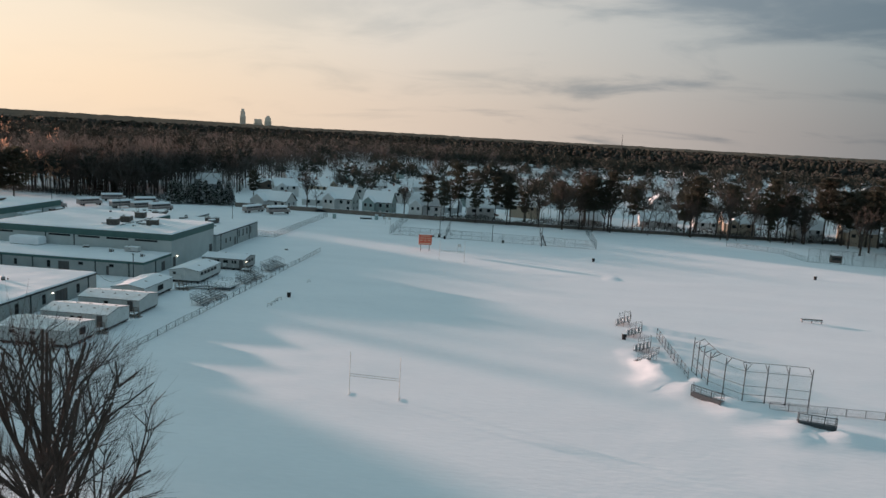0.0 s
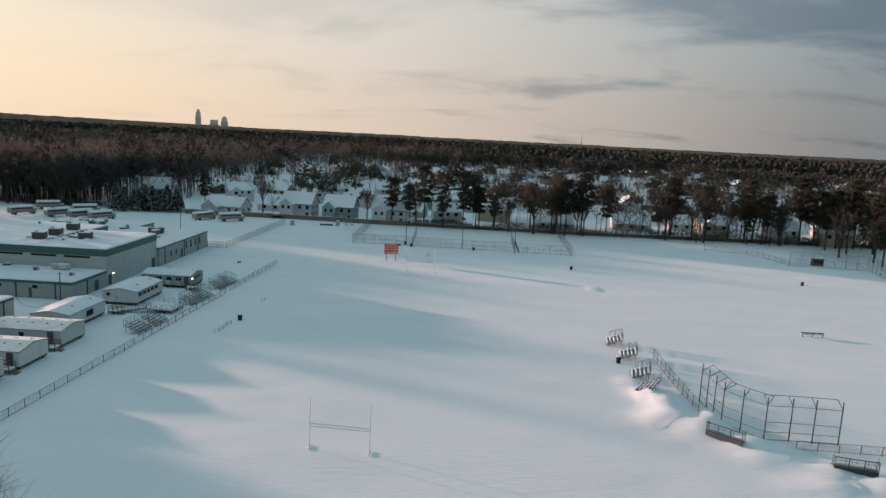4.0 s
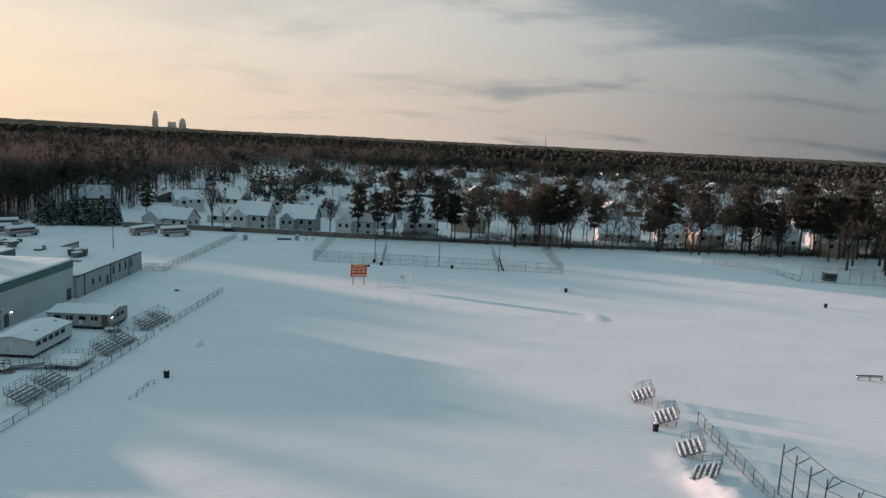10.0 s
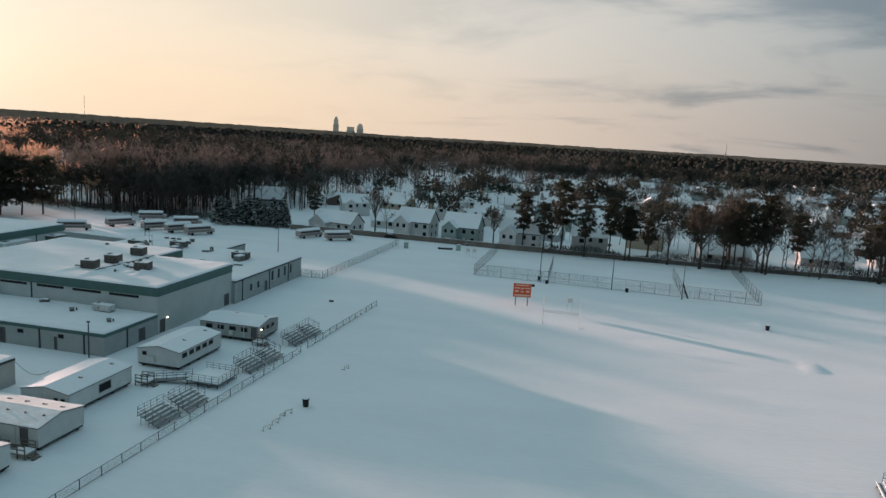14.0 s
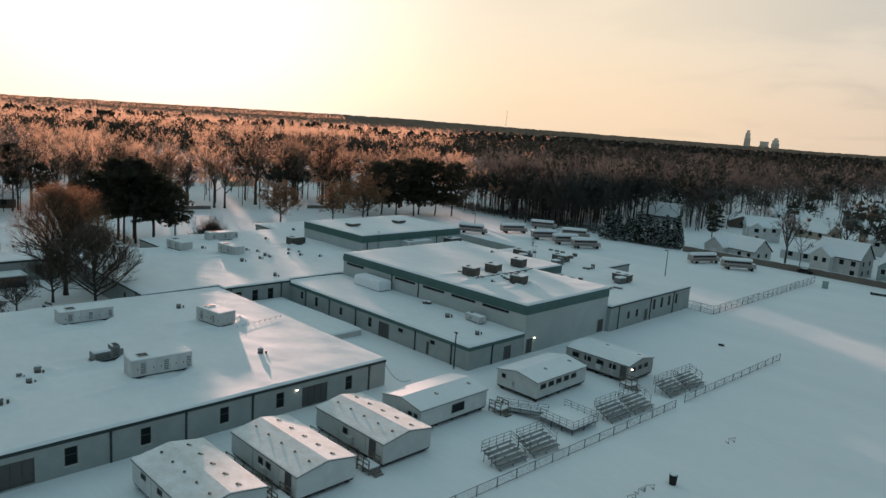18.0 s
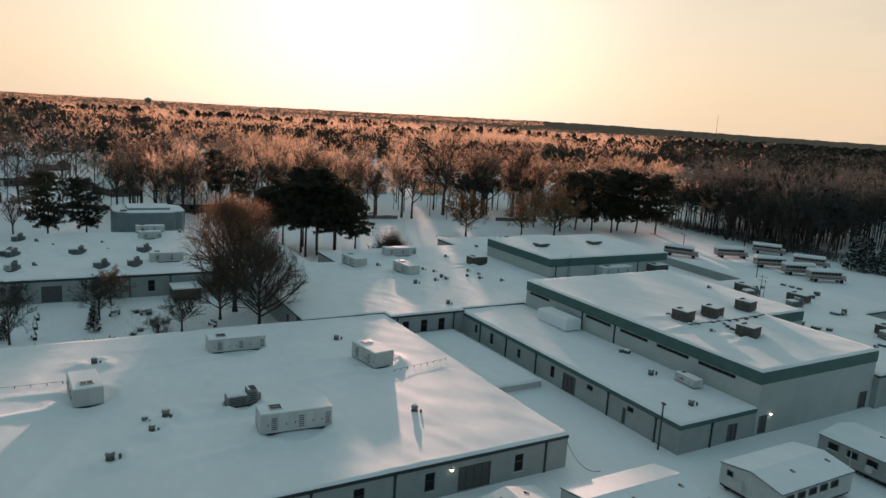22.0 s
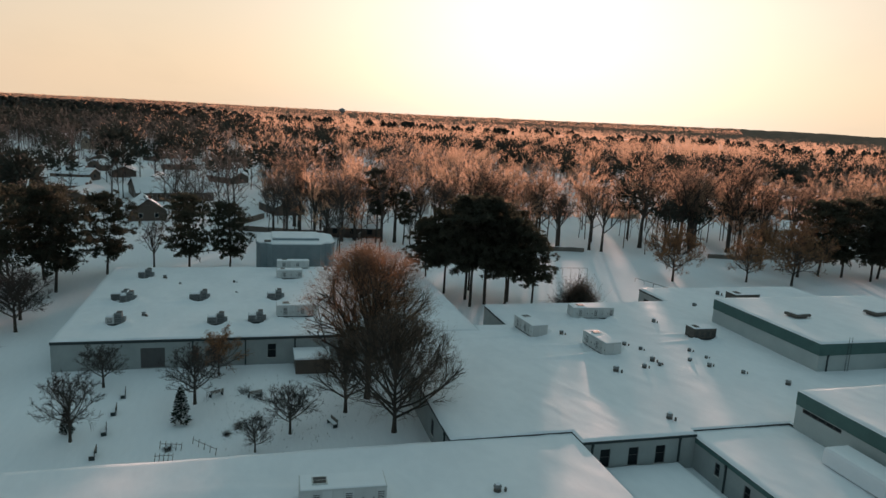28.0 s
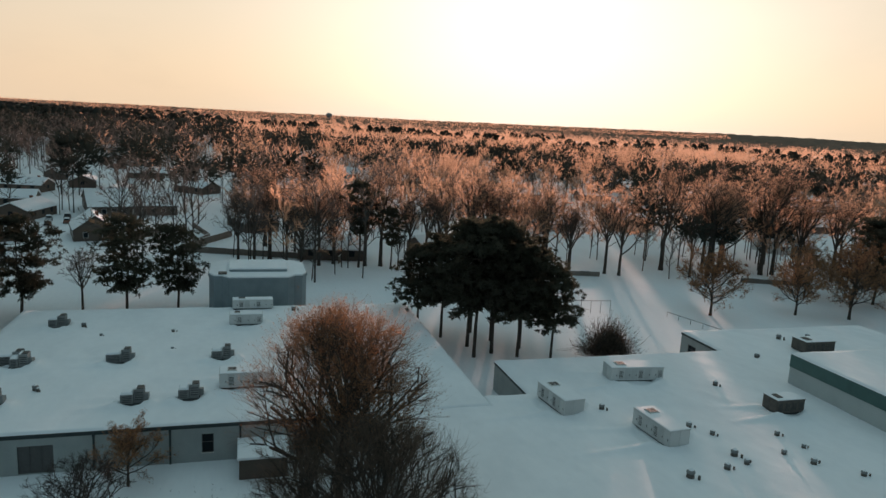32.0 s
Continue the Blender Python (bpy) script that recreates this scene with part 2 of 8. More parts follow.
M = dict(
    snow=material("snow", (0.80, 0.835, 0.855), 0.9, (0.72, 0.76, 0.785), 0.12, 1.5, 0.7, 0.62, stretch=(0.35, 1.1, 1.0), dist=0.17, spec=0.04),
    roof_snow=material("roof_snow", (0.80, 0.835, 0.855), 0.75, (0.71, 0.75, 0.775), 0.20, 1.1, 0.8, 0.45, stretch=(0.6, 0.9, 1.0), dist=0.12, spec=0.10),
    brick=material("school_brick", (0.345, 0.38, 0.375), 0.9, (0.26, 0.295, 0.29), 0.5, 9.0, 0.8, 0.3),
    gymwall=material("painted_block", (0.43, 0.475, 0.465), 0.85, (0.35, 0.39, 0.385), 0.4, 6.0, 0.7, 0.2),
    green=material("green_fascia", (0.070, 0.145, 0.134), 0.5, (0.054, 0.112, 0.105), 0.6, 9.0, 0.8, 0.1),
    darktrim=material("dark_trim", (0.042, 0.058, 0.060), 0.6, None, 2.0, 20, 0.6, 0.1),
    deck=material("roof_deck", (0.12, 0.12, 0.12), 0.9),
    glass=material("window_glass", (0.010, 0.014, 0.016), 0.3, (0.02, 0.025, 0.03), 1.0, 6.0, 0.5, 0.0, spec=0.10),
    frame=material("window_frame", (0.10, 0.10, 0.10), 0.5, None, 3, 30, 0.5, 0.05),
    white=material("white_paint", (0.62, 0.62, 0.60), 0.6, (0.48, 0.48, 0.46), 1.2, 15, 0.7, 0.1, vary=0.08),
    trailer=material("trailer_siding", (0.56, 0.59, 0.58), 0.7, (0.44, 0.47, 0.46), 0.8, 12, 0.8, 0.15, vary=0.10),
    underside=material("trailer_skirt", (0.03, 0.03, 0.032), 0.9),
    wood=material("weathered_wood", (0.20, 0.17, 0.145), 0.85, (0.12, 0.105, 0.09), 3, 30, 0.8, 0.3, vary=0.15),
    galv=material("galvanised_steel", (0.062, 0.078, 0.086), 0.6, (0.045, 0.055, 0.06), 5, 50, 0.7, 0.05, metal=0.25),
    wire=material("chain_link_wire", (0.10, 0.115, 0.12), 0.6, None, 5, 50, 0.4, 0.0, metal=0.3),
    alu=material("aluminium_plank", (0.22, 0.255, 0.27), 0.55, (0.16, 0.185, 0.195), 3, 30, 0.7, 0.05, metal=0.6),
    unit=material("rooftop_unit_paint", (0.55, 0.57, 0.56), 0.55, (0.45, 0.47, 0.465), 0.9, 9, 0.6, 0.04, vary=0.12),
    unitdark=material("dark_unit_paint", (0.13, 0.115, 0.10), 0.7, (0.07, 0.065, 0.06), 2, 15, 0.8, 0.1),
    unitgrey=material("weathered_unit_grey", (0.22, 0.235, 0.235), 0.6, (0.13, 0.14, 0.14), 1.6, 12, 0.9, 0.1, vary=0.2),
    louvre=material("louvre", (0.05, 0.055, 0.055), 0.6),
    orange=material("scoreboard_orange", (0.62, 0.09, 0.035), 0.55, (0.50, 0.07, 0.03), 1.5, 12, 0.6, 0.05),
    lettering=material("pale_lettering", (0.75, 0.55, 0.42), 0.6),
    plastic=material("black_plastic", (0.012, 0.012, 0.013), 0.6),
    blue=material("blue_grey_panel", (0.24, 0.30, 0.32), 0.55, (0.18, 0.235, 0.255), 0.7, 10, 0.7, 0.1),
    bark=material("bark", (0.070, 0.058, 0.049), 0.95, (0.04, 0.034, 0.030), 2.0, 14, 0.8, 0.5, stretch=(1, 1, 0.25)),
    twig=material("twigs", (0.095, 0.080, 0.069), 0.9, (0.065, 0.056, 0.049), 0.3, 3, 0.8, 0.0, vary=0.2, trans=0.35),
    darktwig=material("dark_twigs", (0.058, 0.052, 0.047), 0.9, (0.040, 0.037, 0.034), 0.3, 3, 0.8, 0.0, trans=0.2),
    russet=material("russet_leaves", (0.42, 0.225, 0.12), 0.8, (0.29, 0.155, 0.085), 0.5, 4, 0.8, 0.0, vary=0.2, trans=0.6),
    needle=material("pine_needles", (0.054, 0.058, 0.042), 0.8, (0.060, 0.056, 0.040), 0.4, 4, 0.8, 0.0, vary=0.25, trans=0.55),
    cedar=material("cedar_sprays", (0.018, 0.032, 0.022), 0.85, (0.03, 0.035, 0.02), 0.5, 5, 0.8, 0.0, vary=0.2),
    bus=material("bus_body", (0.36, 0.31, 0.29), 0.5, (0.28, 0.245, 0.23), 1.0, 9, 0.6, 0.05),
    rubber=material("tyre_rubber", (0.015, 0.015, 0.015), 0.9),
    shingle=material("dark_shingle", (0.06, 0.055, 0.05), 0.9, None, 2, 14, 0.8, 0.3),
    brickred=material("red_brick", (0.20, 0.09, 0.06), 0.9, (0.14, 0.06, 0.045), 1, 12, 0.8, 0.2),
    lamp_glow=material("lamp_lens", (0.9, 0.85, 0.7), 0.3),
)
for shade, tone in (("siding_white", (0.56, 0.57, 0.56)), ("siding_grey", (0.30, 0.33, 0.34)), ("siding_tan", (0.42, 0.36, 0.28)), ("siding_green", (0.26, 0.34, 0.33)), ("siding_brown", (0.12, 0.095, 0.078))):
    M[shade] = material(shade, tone, 0.75, tuple(c * 0.8 for c in tone), 0.8, 9, 0.7, 0.1, vary=0.12)
glow = M["lamp_glow"].node_tree.nodes["Principled BSDF"]
glow.inputs["Emission Color"].default_value, glow.inputs["Emission Strength"].default_value = (1.0, 0.9, 0.72, 1), 4.0


# ---- mesh helpers ----
class Geo:
    """A growing mesh: corners and faces, with solids to add."""

    def __init__(self):
        self.v, self.f = [], []

    def box(self, x0, x1, y0, y1, z0, z1, taper=0.0):
        n = len(self.v)
        for z, k in ((z0, 0.0), (z1, taper)):
            self.v += [(x0 + k, y0 + k, z), (x1 - k, y0 + k, z), (x1 - k, y1 - k, z), (x0 + k, y1 - k, z)]
        self.f += [(n + 3, n + 2, n + 1, n), (n + 4, n + 5, n + 6, n + 7)]
        self.f += [(n + i, n + (i + 1) % 4, n + 4 + (i + 1) % 4, n + 4 + i) for i in range(4)]
        return self

    def slab(self, x0, x1, y0, y1, z0, z1, e=0.03):
        """A box whose upper edges are rounded off by e."""
        n = len(self.v)
        for z, k in ((z0, 0.0), (z1 - e, 0.0), (z1 - 0.3 * e, 0.3 * e), (z1, e)):
            self.v += [(x0 + k, y0 + k, z), (x1 - k, y0 + k, z), (x1 - k, y1 - k, z), (x0 + k, y1 - k, z)]
        self.f += [(n + 3, n + 2, n + 1, n), (n + 12, n + 13, n + 14, n + 15)]
        for r in range(3):
            self.f += [(n + 4 * r + i, n + 4 * r + (i + 1) % 4, n + 4 * r + 4 + (i + 1) % 4, n + 4 * r + 4 + i) for i in range(4)]
        return self

    def tube(self, p, q, r0, r1=None, n=5, cap=False):
        r1 = r0 if r1 is None else r1
        p, q = Vector(p), Vector(q)
        d = (q - p)
        if d.length < 1e-6:
            return self
        d.normalize()
        a = d.cross(Vector((0, 0, 1)) if abs(d.z) < 0.9 else Vector((1, 0, 0))).normalized()
        b = d.cross(a)
        k = len(self.v)
        for c, r in ((p, r0), (q, r1)):
            for i in range(n):
                w = 2 * math.pi * i / n
                self.v.append(tuple(c + (a * math.cos(w) + b * math.sin(w)) * r))
        self.f += [(k + i, k + (i + 1) % n, k + n + (i + 1) % n, k + n + i) for i in range(n)]
        if cap:
            self.f += [tuple(k + n + i for i in range(n)), tuple(k + i for i in reversed(range(n)))]
        return self

    def poly(self, pts):
        k = len(self.v)
        self.v += [tuple(p) for p in pts]
        self.f.append(tuple(range(k, k + len(pts))))
        return self

    def prism(self, pts, axis, a, b):
        """A solid between a and b along axis, with the given outline in the two other axes."""
        k, n = len(self.v), len(pts)
        for c in (a, b):
            for u, w in pts:
                self.v.append((c, u, w) if axis == "x" else (u, c, w) if axis == "y" else (u, w, c))
        self.f += [tuple(range(k, k + n))[::-1], tuple(range(k + n, k + 2 * n))]
        self.f += [(k + i, k + (i + 1) % n, k + n + (i + 1) % n, k + n + i) for i in range(n)]
        return self

    def moved(self, m):
        self.v = [tuple(m @ Vector(p)) for p in self.v]
        return self

    def mesh(self, name, mat, smooth=False):
        me = bpy.data.meshes.new(name)
        me.from_pydata(self.v, [], self.f)
        me.materials.append(mat)
        if smooth:
            me.polygons.foreach_set("use_smooth", [True] * len(me.polygons))
        return me


def fix(me):
    bm = bmesh.new()
    bm.from_mesh(me)
    bmesh.ops.recalc_face_normals(bm, faces=bm.faces)
    bm.to_mesh(me)
    bm.free()
    return me


def part(name, geo, mat, parent, label="", smooth=False, at=None):
    """One mesh object under a thing or a part. geo: a Geo or a ready mesh."""
    me = fix(geo.mesh(name, M[mat], smooth)) if isinstance(geo, Geo) else geo
    ob = new(name, me)
    ob.parent = parent
    if at is not None:
        ob.matrix_basis = at
    if label:
        tagged(ob, label)
    return ob


def thing(name, label, category, at=None, group="", kind=""):
    ob = new(name)
    ob.empty_display_size = 0.3
    if at is not None:
        ob.matrix_basis = at
    return tagged(ob, label, category, group, kind)


def single(name, geo, mat, label, category, at=None, group="", kind="", smooth=False):
    ob = new(name, fix(geo.mesh(name, M[mat], smooth)) if isinstance(geo, Geo) else geo)
    if at is not None:
        ob.matrix_basis = at
    return tagged(ob, label, category, group, kind)


def structure(name, geo, mat, label, smooth=False):
    return single(name, geo, mat, label, name.split("_")[0], None, "", "structure", smooth)


rnd = random.Random(7)


def wob(x, y, s, seed=0.0):
    return noise.noise(Vector((x * s, y * s, seed)))


# ---- ground: one snow sheet to the horizon ----
MOUNDS = [(47.2, 21.5, 2.6, 3.4, 1.5), (46.0, 15.5, 3.2, 2.4, 1.1), (49.0, 12.0, 2.2, 2.0, 0.9), (55.0, 5.0, 3.5, 1.8, 0.8), (58.5, -1.5, 4.0, 1.6, 0.8),
          (66.5, -0.5, 3.5, 2.0, 0.9), (44.0, 30.0, 1.6, 2.0, 0.5), (51.5, 16.0, 2.0, 3.2, 1.2), (53.6, 9.4, 2.6, 1.8, 1.1), (60.5, 2.6, 3.6, 1.6, 0.8), (44.8, 24.4, 1.8, 2.2, 0.9), (49.6, 99.5, 0.8, 2.2, 0.55), (47.0, 128.0, 1.0, 2.2, 0.7), (57.0, 8.6, 3.0, 0.9, 0.6)]


def ground_z(x, y):
    z = 0.05 * wob(x * 0.45, y, 0.045, 1.0) + 0.03 * wob(x * 0.5 + 0.3 * y, y, 0.16, 2.0)
    if x > -60:
        z += 0.06 * wob(x * 0.35 + y * 0.2, y - x * 0.3, 0.30, 5.0) * (0.6 + wob(x, y, 0.03, 9.0)) + 0.06 * wob(x * 0.5, y, 0.07, 6.5)
    for cx, cy, sx, sy, h in MOUNDS:
        u, w = (x - cx) / sx, (y - cy) / sy
        if u * u + w * w < 9:
            z += 1.12 * h * math.exp(-(u * u + w * w)) * (0.72 + 0.55 * wob(x, y, 0.45, 3.0) + 0.45 * wob(x, y, 1.1, 4.0))
    far = max(abs(x + 30) - 260, abs(y - 60) - 240, 0)
    return z * max(0.0, 1 - far / 200) - 0.02


def axis_steps(lo, hi, step):
    mid = list(np.arange(lo, hi + 0.01, step))
    out, d = [], step
    a = lo
    while a > -5200:
        d *= 1.35; a -= d; out.append(a)
    out = out[::-1] + mid
    d, a = step, hi
    while a < 5200:
        d *= 1.35; a += d; out.append(a)
    return out


def ground():
    xs, ys = axis_steps(-232, 160, 1.6), axis_steps(-110, 236, 1.6)
    g = Geo()
    g.v = [(x, y, ground_z(x, y)) for y in ys for x in xs]
    n = len(xs)
    g.f = [(j * n + i, j * n + i + 1, (j + 1) * n + i + 1, (j + 1) * n + i) for j in range(len(ys) - 1) for i in range(n - 1)]
    ob = new("ground", g.mesh("ground", M["snow"], True))
    tagged(ob, "wind-drifted fresh snow over flat playing fields", "ground", "", "structure")


ground()

# ---- school ----
MESHES = {}


def pierced(x0, x1, y0, y1, z0, z1, holes):
    """One connected slab between y0 and y1 with rectangular holes (a, b, low, high) through it."""
    xs = sorted({x0, x1, *(v for h in holes for v in h[:2])})
    zs = sorted({z0, z1, *(min(max(v, z0), z1) for h in holes for v in h[2:])})
    g, index = Geo(), {}

    def corner(i, j, y):
        if (i, j, y) not in index:
            index[i, j, y] = len(g.v)
            g.v.append((xs[i], y, zs[j]))
        return index[i, j, y]

    def solid(i, j):
        if not (0 <= i < len(xs) - 1 and 0 <= j < len(zs) - 1):
            return False
        x, z = (xs[i] + xs[i + 1]) / 2, (zs[j] + zs[j + 1]) / 2
        return not any(a < x < b and lo < z < hi for a, b, lo, hi in holes)

    for i in range(len(xs) - 1):
        for j in range(len(zs) - 1):
            if not solid(i, j):
                continue
            for y in (y0, y1):
                g.f.append((corner(i, j, y), corner(i + 1, j, y), corner(i + 1, j + 1, y), corner(i, j + 1, y)))
            for di, dj, a, b in ((-1, 0, (i, j), (i, j + 1)), (1, 0, (i + 1, j), (i + 1, j + 1)), (0, -1, (i, j), (i + 1, j)), (0, 1, (i, j + 1), (i + 1, j + 1))):
                if not solid(i + di, j + dj):
                    g.f.append((corner(*a, y0), corner(*b, y0), corner(*b, y1), corner(*a, y1)))
    return g


def window_parts(parent, at, w, h, kind="window", bars=1):
    """A framed window set into a wall: at puts x along the wall, y outwards, z up, from the sill's centre."""
    key = (round(w, 2), round(h, 2), kind, bars)
    if key not in MESHES:
        b, lights = 0.07, []
        rows = ((b, h * 0.55), (h * 0.55 + 0.05, h - b)) if h > 1.2 and kind == "window" else ((b, h - b),)
        for i in range(bars):
            u0, u1 = -w / 2 + w * i / bars + (b if i == 0 else 0.03), -w / 2 + w * (i + 1) / bars - (b if i == bars - 1 else 0.03)
            lights += [(u0, u1, lo, hi) for lo, hi in rows]
        f = pierced(-w / 2, w / 2, -0.10, 0.02, 0, h, lights)
        p = Geo().box(-w / 2 + 0.03, w / 2 - 0.03, -0.07, -0.045, 0.03, h - 0.03)
        s = Geo().slab(-w / 2 - 0.06, w / 2 + 0.06, 0.0, 0.12, -0.07, 0.0, 0.02)
        MESHES[key] = (fix(f.mesh(kind, M["frame"])), fix(p.mesh("pane", M["glass" if kind != "door" else "frame"])), fix(s.mesh("sill", M["white"])))
    fm, pm, sm = MESHES[key]
    ob = part(kind, fm, "", parent, "", at=at)
    part("pane" if kind != "door" else "leaf", pm, "", ob)
    if kind == "window":
        part("sill", sm, "", ob)
    return ob


def wall_geo(length, z0, z1, thick, openings, start=0.0):
    """A straight wall from 0 to length along x, its outer face at y = 0, with holes (s0, s1, low, high)."""
    return pierced(start, length, -thick, 0.0, z0, z1, openings)


# centre and reach of the wind-scoured hollows round roof plant
HOLLOWS = ((-76.7, 18.6, 3.2), (-91.7, 33.9, 3.0), (-102.2, 18.6, 3.2), (-91.6, 0.1, 2.8), (-84.2, 15.0, 1.6), (-83.7, 7.2, 0.8), (-76.0, 1.4, 0.8), (-102.3, 1.6, 0.8), (-80.8, 5.5, 0.7),
           (-154.5, -8.8, 1.3), (-153.4, 5.5, 1.3), (-154.0, 11.3, 1.3), (-167.0, -9.6, 1.6), (-167.0, 2.0, 1.5), (-166.9, 14.4, 1.3), (-183.2, -8.6, 1.3), (-157.0, 17.6, 2.6), (-182.2, 17.6, 2.0),
           (-146.0, 53.4, 2.6), (-153.2, 67.4, 2.8), (-136.7, 61.0, 2.6), (-140.5, 80.6, 1.8), (-81.2, 83.0, 3.0), (-72.0, 82.6, 1.3))


def scour(x, y):
    z = 0.0
    for cx, cy, r in HOLLOWS:
        dx, dy = x - cx, y - cy
        d = math.hypot(dx, dy)
        if d < r + 4:
            a = math.atan2(dy, dx)
            lee = 0.65 + 0.5 * math.cos(a - 0.6) + 0.3 * math.cos(3 * a + cx)
            lee *= 0.55 + 0.6 * max(0.0, math.sin(a))
            z += 0.46 * lee * math.exp(-((d - r - 0.7) / 0.55) ** 2) - 0.18 * math.exp(-((d - r + 0.3) / 0.5) ** 2)
        # long tails trailing away on the lee side
        if 0 < -dy < 5.5 * r and abs(dx) < r + 2:
            u = -dy / (5.5 * r)
            fade = min(1.0, u * 6) * (1 - u) ** 1.3
            z += 0.46 * fade * math.exp(-((dx - r * (0.75 + 0.5 * u)) / 0.5) ** 2) + 0.28 * fade * math.exp(-((dx + r * (0.6 + 0.7 * u)) / 0.6) ** 2)
    return z


def snow_cover(rects, z, name, parent, thick=0.20, step=0.6, drift=0.12, seed=0.0):
    """Snow on a flat roof: a drifted sheet over several rectangles, rolled down at the open edges."""
    def inside(x, y):
        return any(a - 1e-6 < x < b + 1e-6 and c - 1e-6 < y < d + 1e-6 for a, b, c, d in rects)

    xs = sorted({round(v, 3) for a, b, c, d in rects for v in (a, b, *np.arange(a + 0.12, b - 0.1, step), b - 0.12)})
    ys = sorted({round(v, 3) for a, b, c, d in rects for v in (c, d, *np.arange(c + 0.12, d - 0.1, step), d - 0.12)})
    index, g = {}, Geo()

    def corner(i, j):
        if (i, j) not in index:
            x, y = xs[i], ys[j]
            open_edge = not all(inside(x + u, y + w) for u in (-0.06, 0.06) for w in (-0.06, 0.06))
            h = thick + drift * (wob(x * 0.5, y, 0.10, seed) + 0.5 * wob(x * 0.7 + 0.3 * y, y - 0.4 * x, 0.32, seed + 3)) + 0.06 * max(0.0, wob(x * 0.25 + 0.2 * y, y * 1.3 - 0.5 * x, 0.55, seed + 6)) + scour(x, y) + 0.03
            index[i, j] = len(g.v)
            lip = 0.0
            if open_edge:
                ox = sum(u for u in (-0.06, 0.06) for w in (-0.06, 0.06) if not inside(x + u, y + w))
                oy = sum(w for u in (-0.06, 0.06) for w in (-0.06, 0.06) if not inside(x + u, y + w))
                far_ = math.hypot(ox, oy) or 1.0
                lip = 0.07 + 0.10 * max(0.0, wob(x, y, 0.33, seed + 1) + 0.4 * wob(x, y, 1.3, seed + 2))
                x, y = x + ox / far_ * lip, y + oy / far_ * lip
            g.v.append((x, y, z + (0.012 + 0.25 * lip if open_edge else max(h, 0.05))))
        return index[i, j]

    for i in range(len(xs) - 1):
        for j in range(len(ys) - 1):
            if inside((xs[i] + xs[i + 1]) / 2, (ys[j] + ys[j + 1]) / 2):
                g.f.append((corner(i, j), corner(i + 1, j), corner(i + 1, j + 1), corner(i, j + 1)))
    me = g.mesh(name, M["roof_snow"], True)
    ob = new(name, me)
    ob.parent = parent
    tagged(ob, "smooth wind-packed snow sheet")
    return ob


def block(label, outline, rects, top, wall_mat, band_mat, band, holes=None, spouts=(), skip=(), seed=0.0, base=-0.3):
    """A flat-roofed building on a right-angled outline that runs counterclockwise."""
    b = thing("school_building", label, "school building")
    n = len(outline)
    for k in range(n):
        if k in skip:
            continue
        (x0, y0), (x1, y1) = outline[k], outline[(k + 1) % n]
        length = math.hypot(x1 - x0, y1 - y0)
        turn = math.atan2(y1 - y0, x1 - x0)
        at = Matrix.Translation((x0, y0, 0)) @ Matrix.Rotation(turn, 4, "Z") @ Matrix.Diagonal((1, -1, 1, 1))
        ops = (holes or {}).get(k, [])
        (px, py) = outline[k - 1]
        start = 0.301 if (x0 - px) * (y1 - y0) - (y0 - py) * (x1 - x0) > 0 and (k - 1) % n not in skip else 0.0
        g = wall_geo(length, base, top - band, 0.3, [(a, c, lo, hi) for a, c, lo, hi, _ in ops], start)
        part("wall", g.moved(at), wall_mat, b)
        part("fascia", Geo().box(start or -0.06, length + 0.06, -0.3, 0.07, top - band, top).moved(at), band_mat, b)
        for a, c, lo, hi, kind in ops:
            m = Matrix.Translation((x0, y0, 0)) @ Matrix.Rotation(turn, 4, "Z") @ Matrix.Translation(((a + c) / 2, 0.0, lo)) @ Matrix.Rotation(math.pi, 4, "Z") @ Matrix.Translation((0, -0.08, 0))
            window_parts(b, m, c - a, hi - lo, kind, max(1, round((c - a) / 1.05)))
        for s in [s for e, s in spouts if e == k]:
            p = Geo().box(s - 0.09, s + 0.09, 0.0, 0.15, 0.0, top - band + 0.05).box(s - 0.12, s + 0.12, 0.0, 0.2, top - band - 0.2, top - band + 0.12)
            part("downspout", p.moved(at), "darktrim", b)
    for a, c, e, f in rects:
        part("roof", Geo().box(a + 0.02, c - 0.02, e + 0.02, f - 0.02, top - 0.25, top - 0.01), "deck", b)
    snow_cover(rects, top, "roof_snow", b, seed=seed)
    return b


W, D, S = "window", "door", "strip"
# classroom block with the broad roof: edge 1 faces the playing field
a_holes = {1: [(5.4, 6.6, 0.9, 2.8, W), (9.2, 12.2, 0.15, 2.7, D), (14.8, 16.0, 0.9, 2.8, W), (22.1, 23.2, 0.9, 2.8, W), (31.0, 32.1, 0.9, 2.8, W), (38.3, 39.4, 0.9, 2.8, W), (42.0, 45.8, 0.1, 2.7, D), (48.7, 49.8, 0.8, 2.7, W)],
           2: [(3.0, 4.1, 0.9, 2.8, W), (10.0, 11.1, 0.9, 2.8, W), (20.0, 21.1, 0.9, 2.8, W), (32.0, 33.1, 0.9, 2.8, W)]}
block("single-storey grey brick classroom wing with broad snowy flat roof", [(-111.8, -10.7), (-64.5, -10.7), (-64.5, 44.8), (-111.8, 44.8)], [(-111.8, -64.5, -10.7, 44.8)],
      3.7, "brick", "darktrim", 0.35, a_holes, [(1, 1.2), (1, 19.1), (1, 27.0), (1, 35.1), (1, 52.6), (2, 2.0), (2, 18)], seed=1.0)
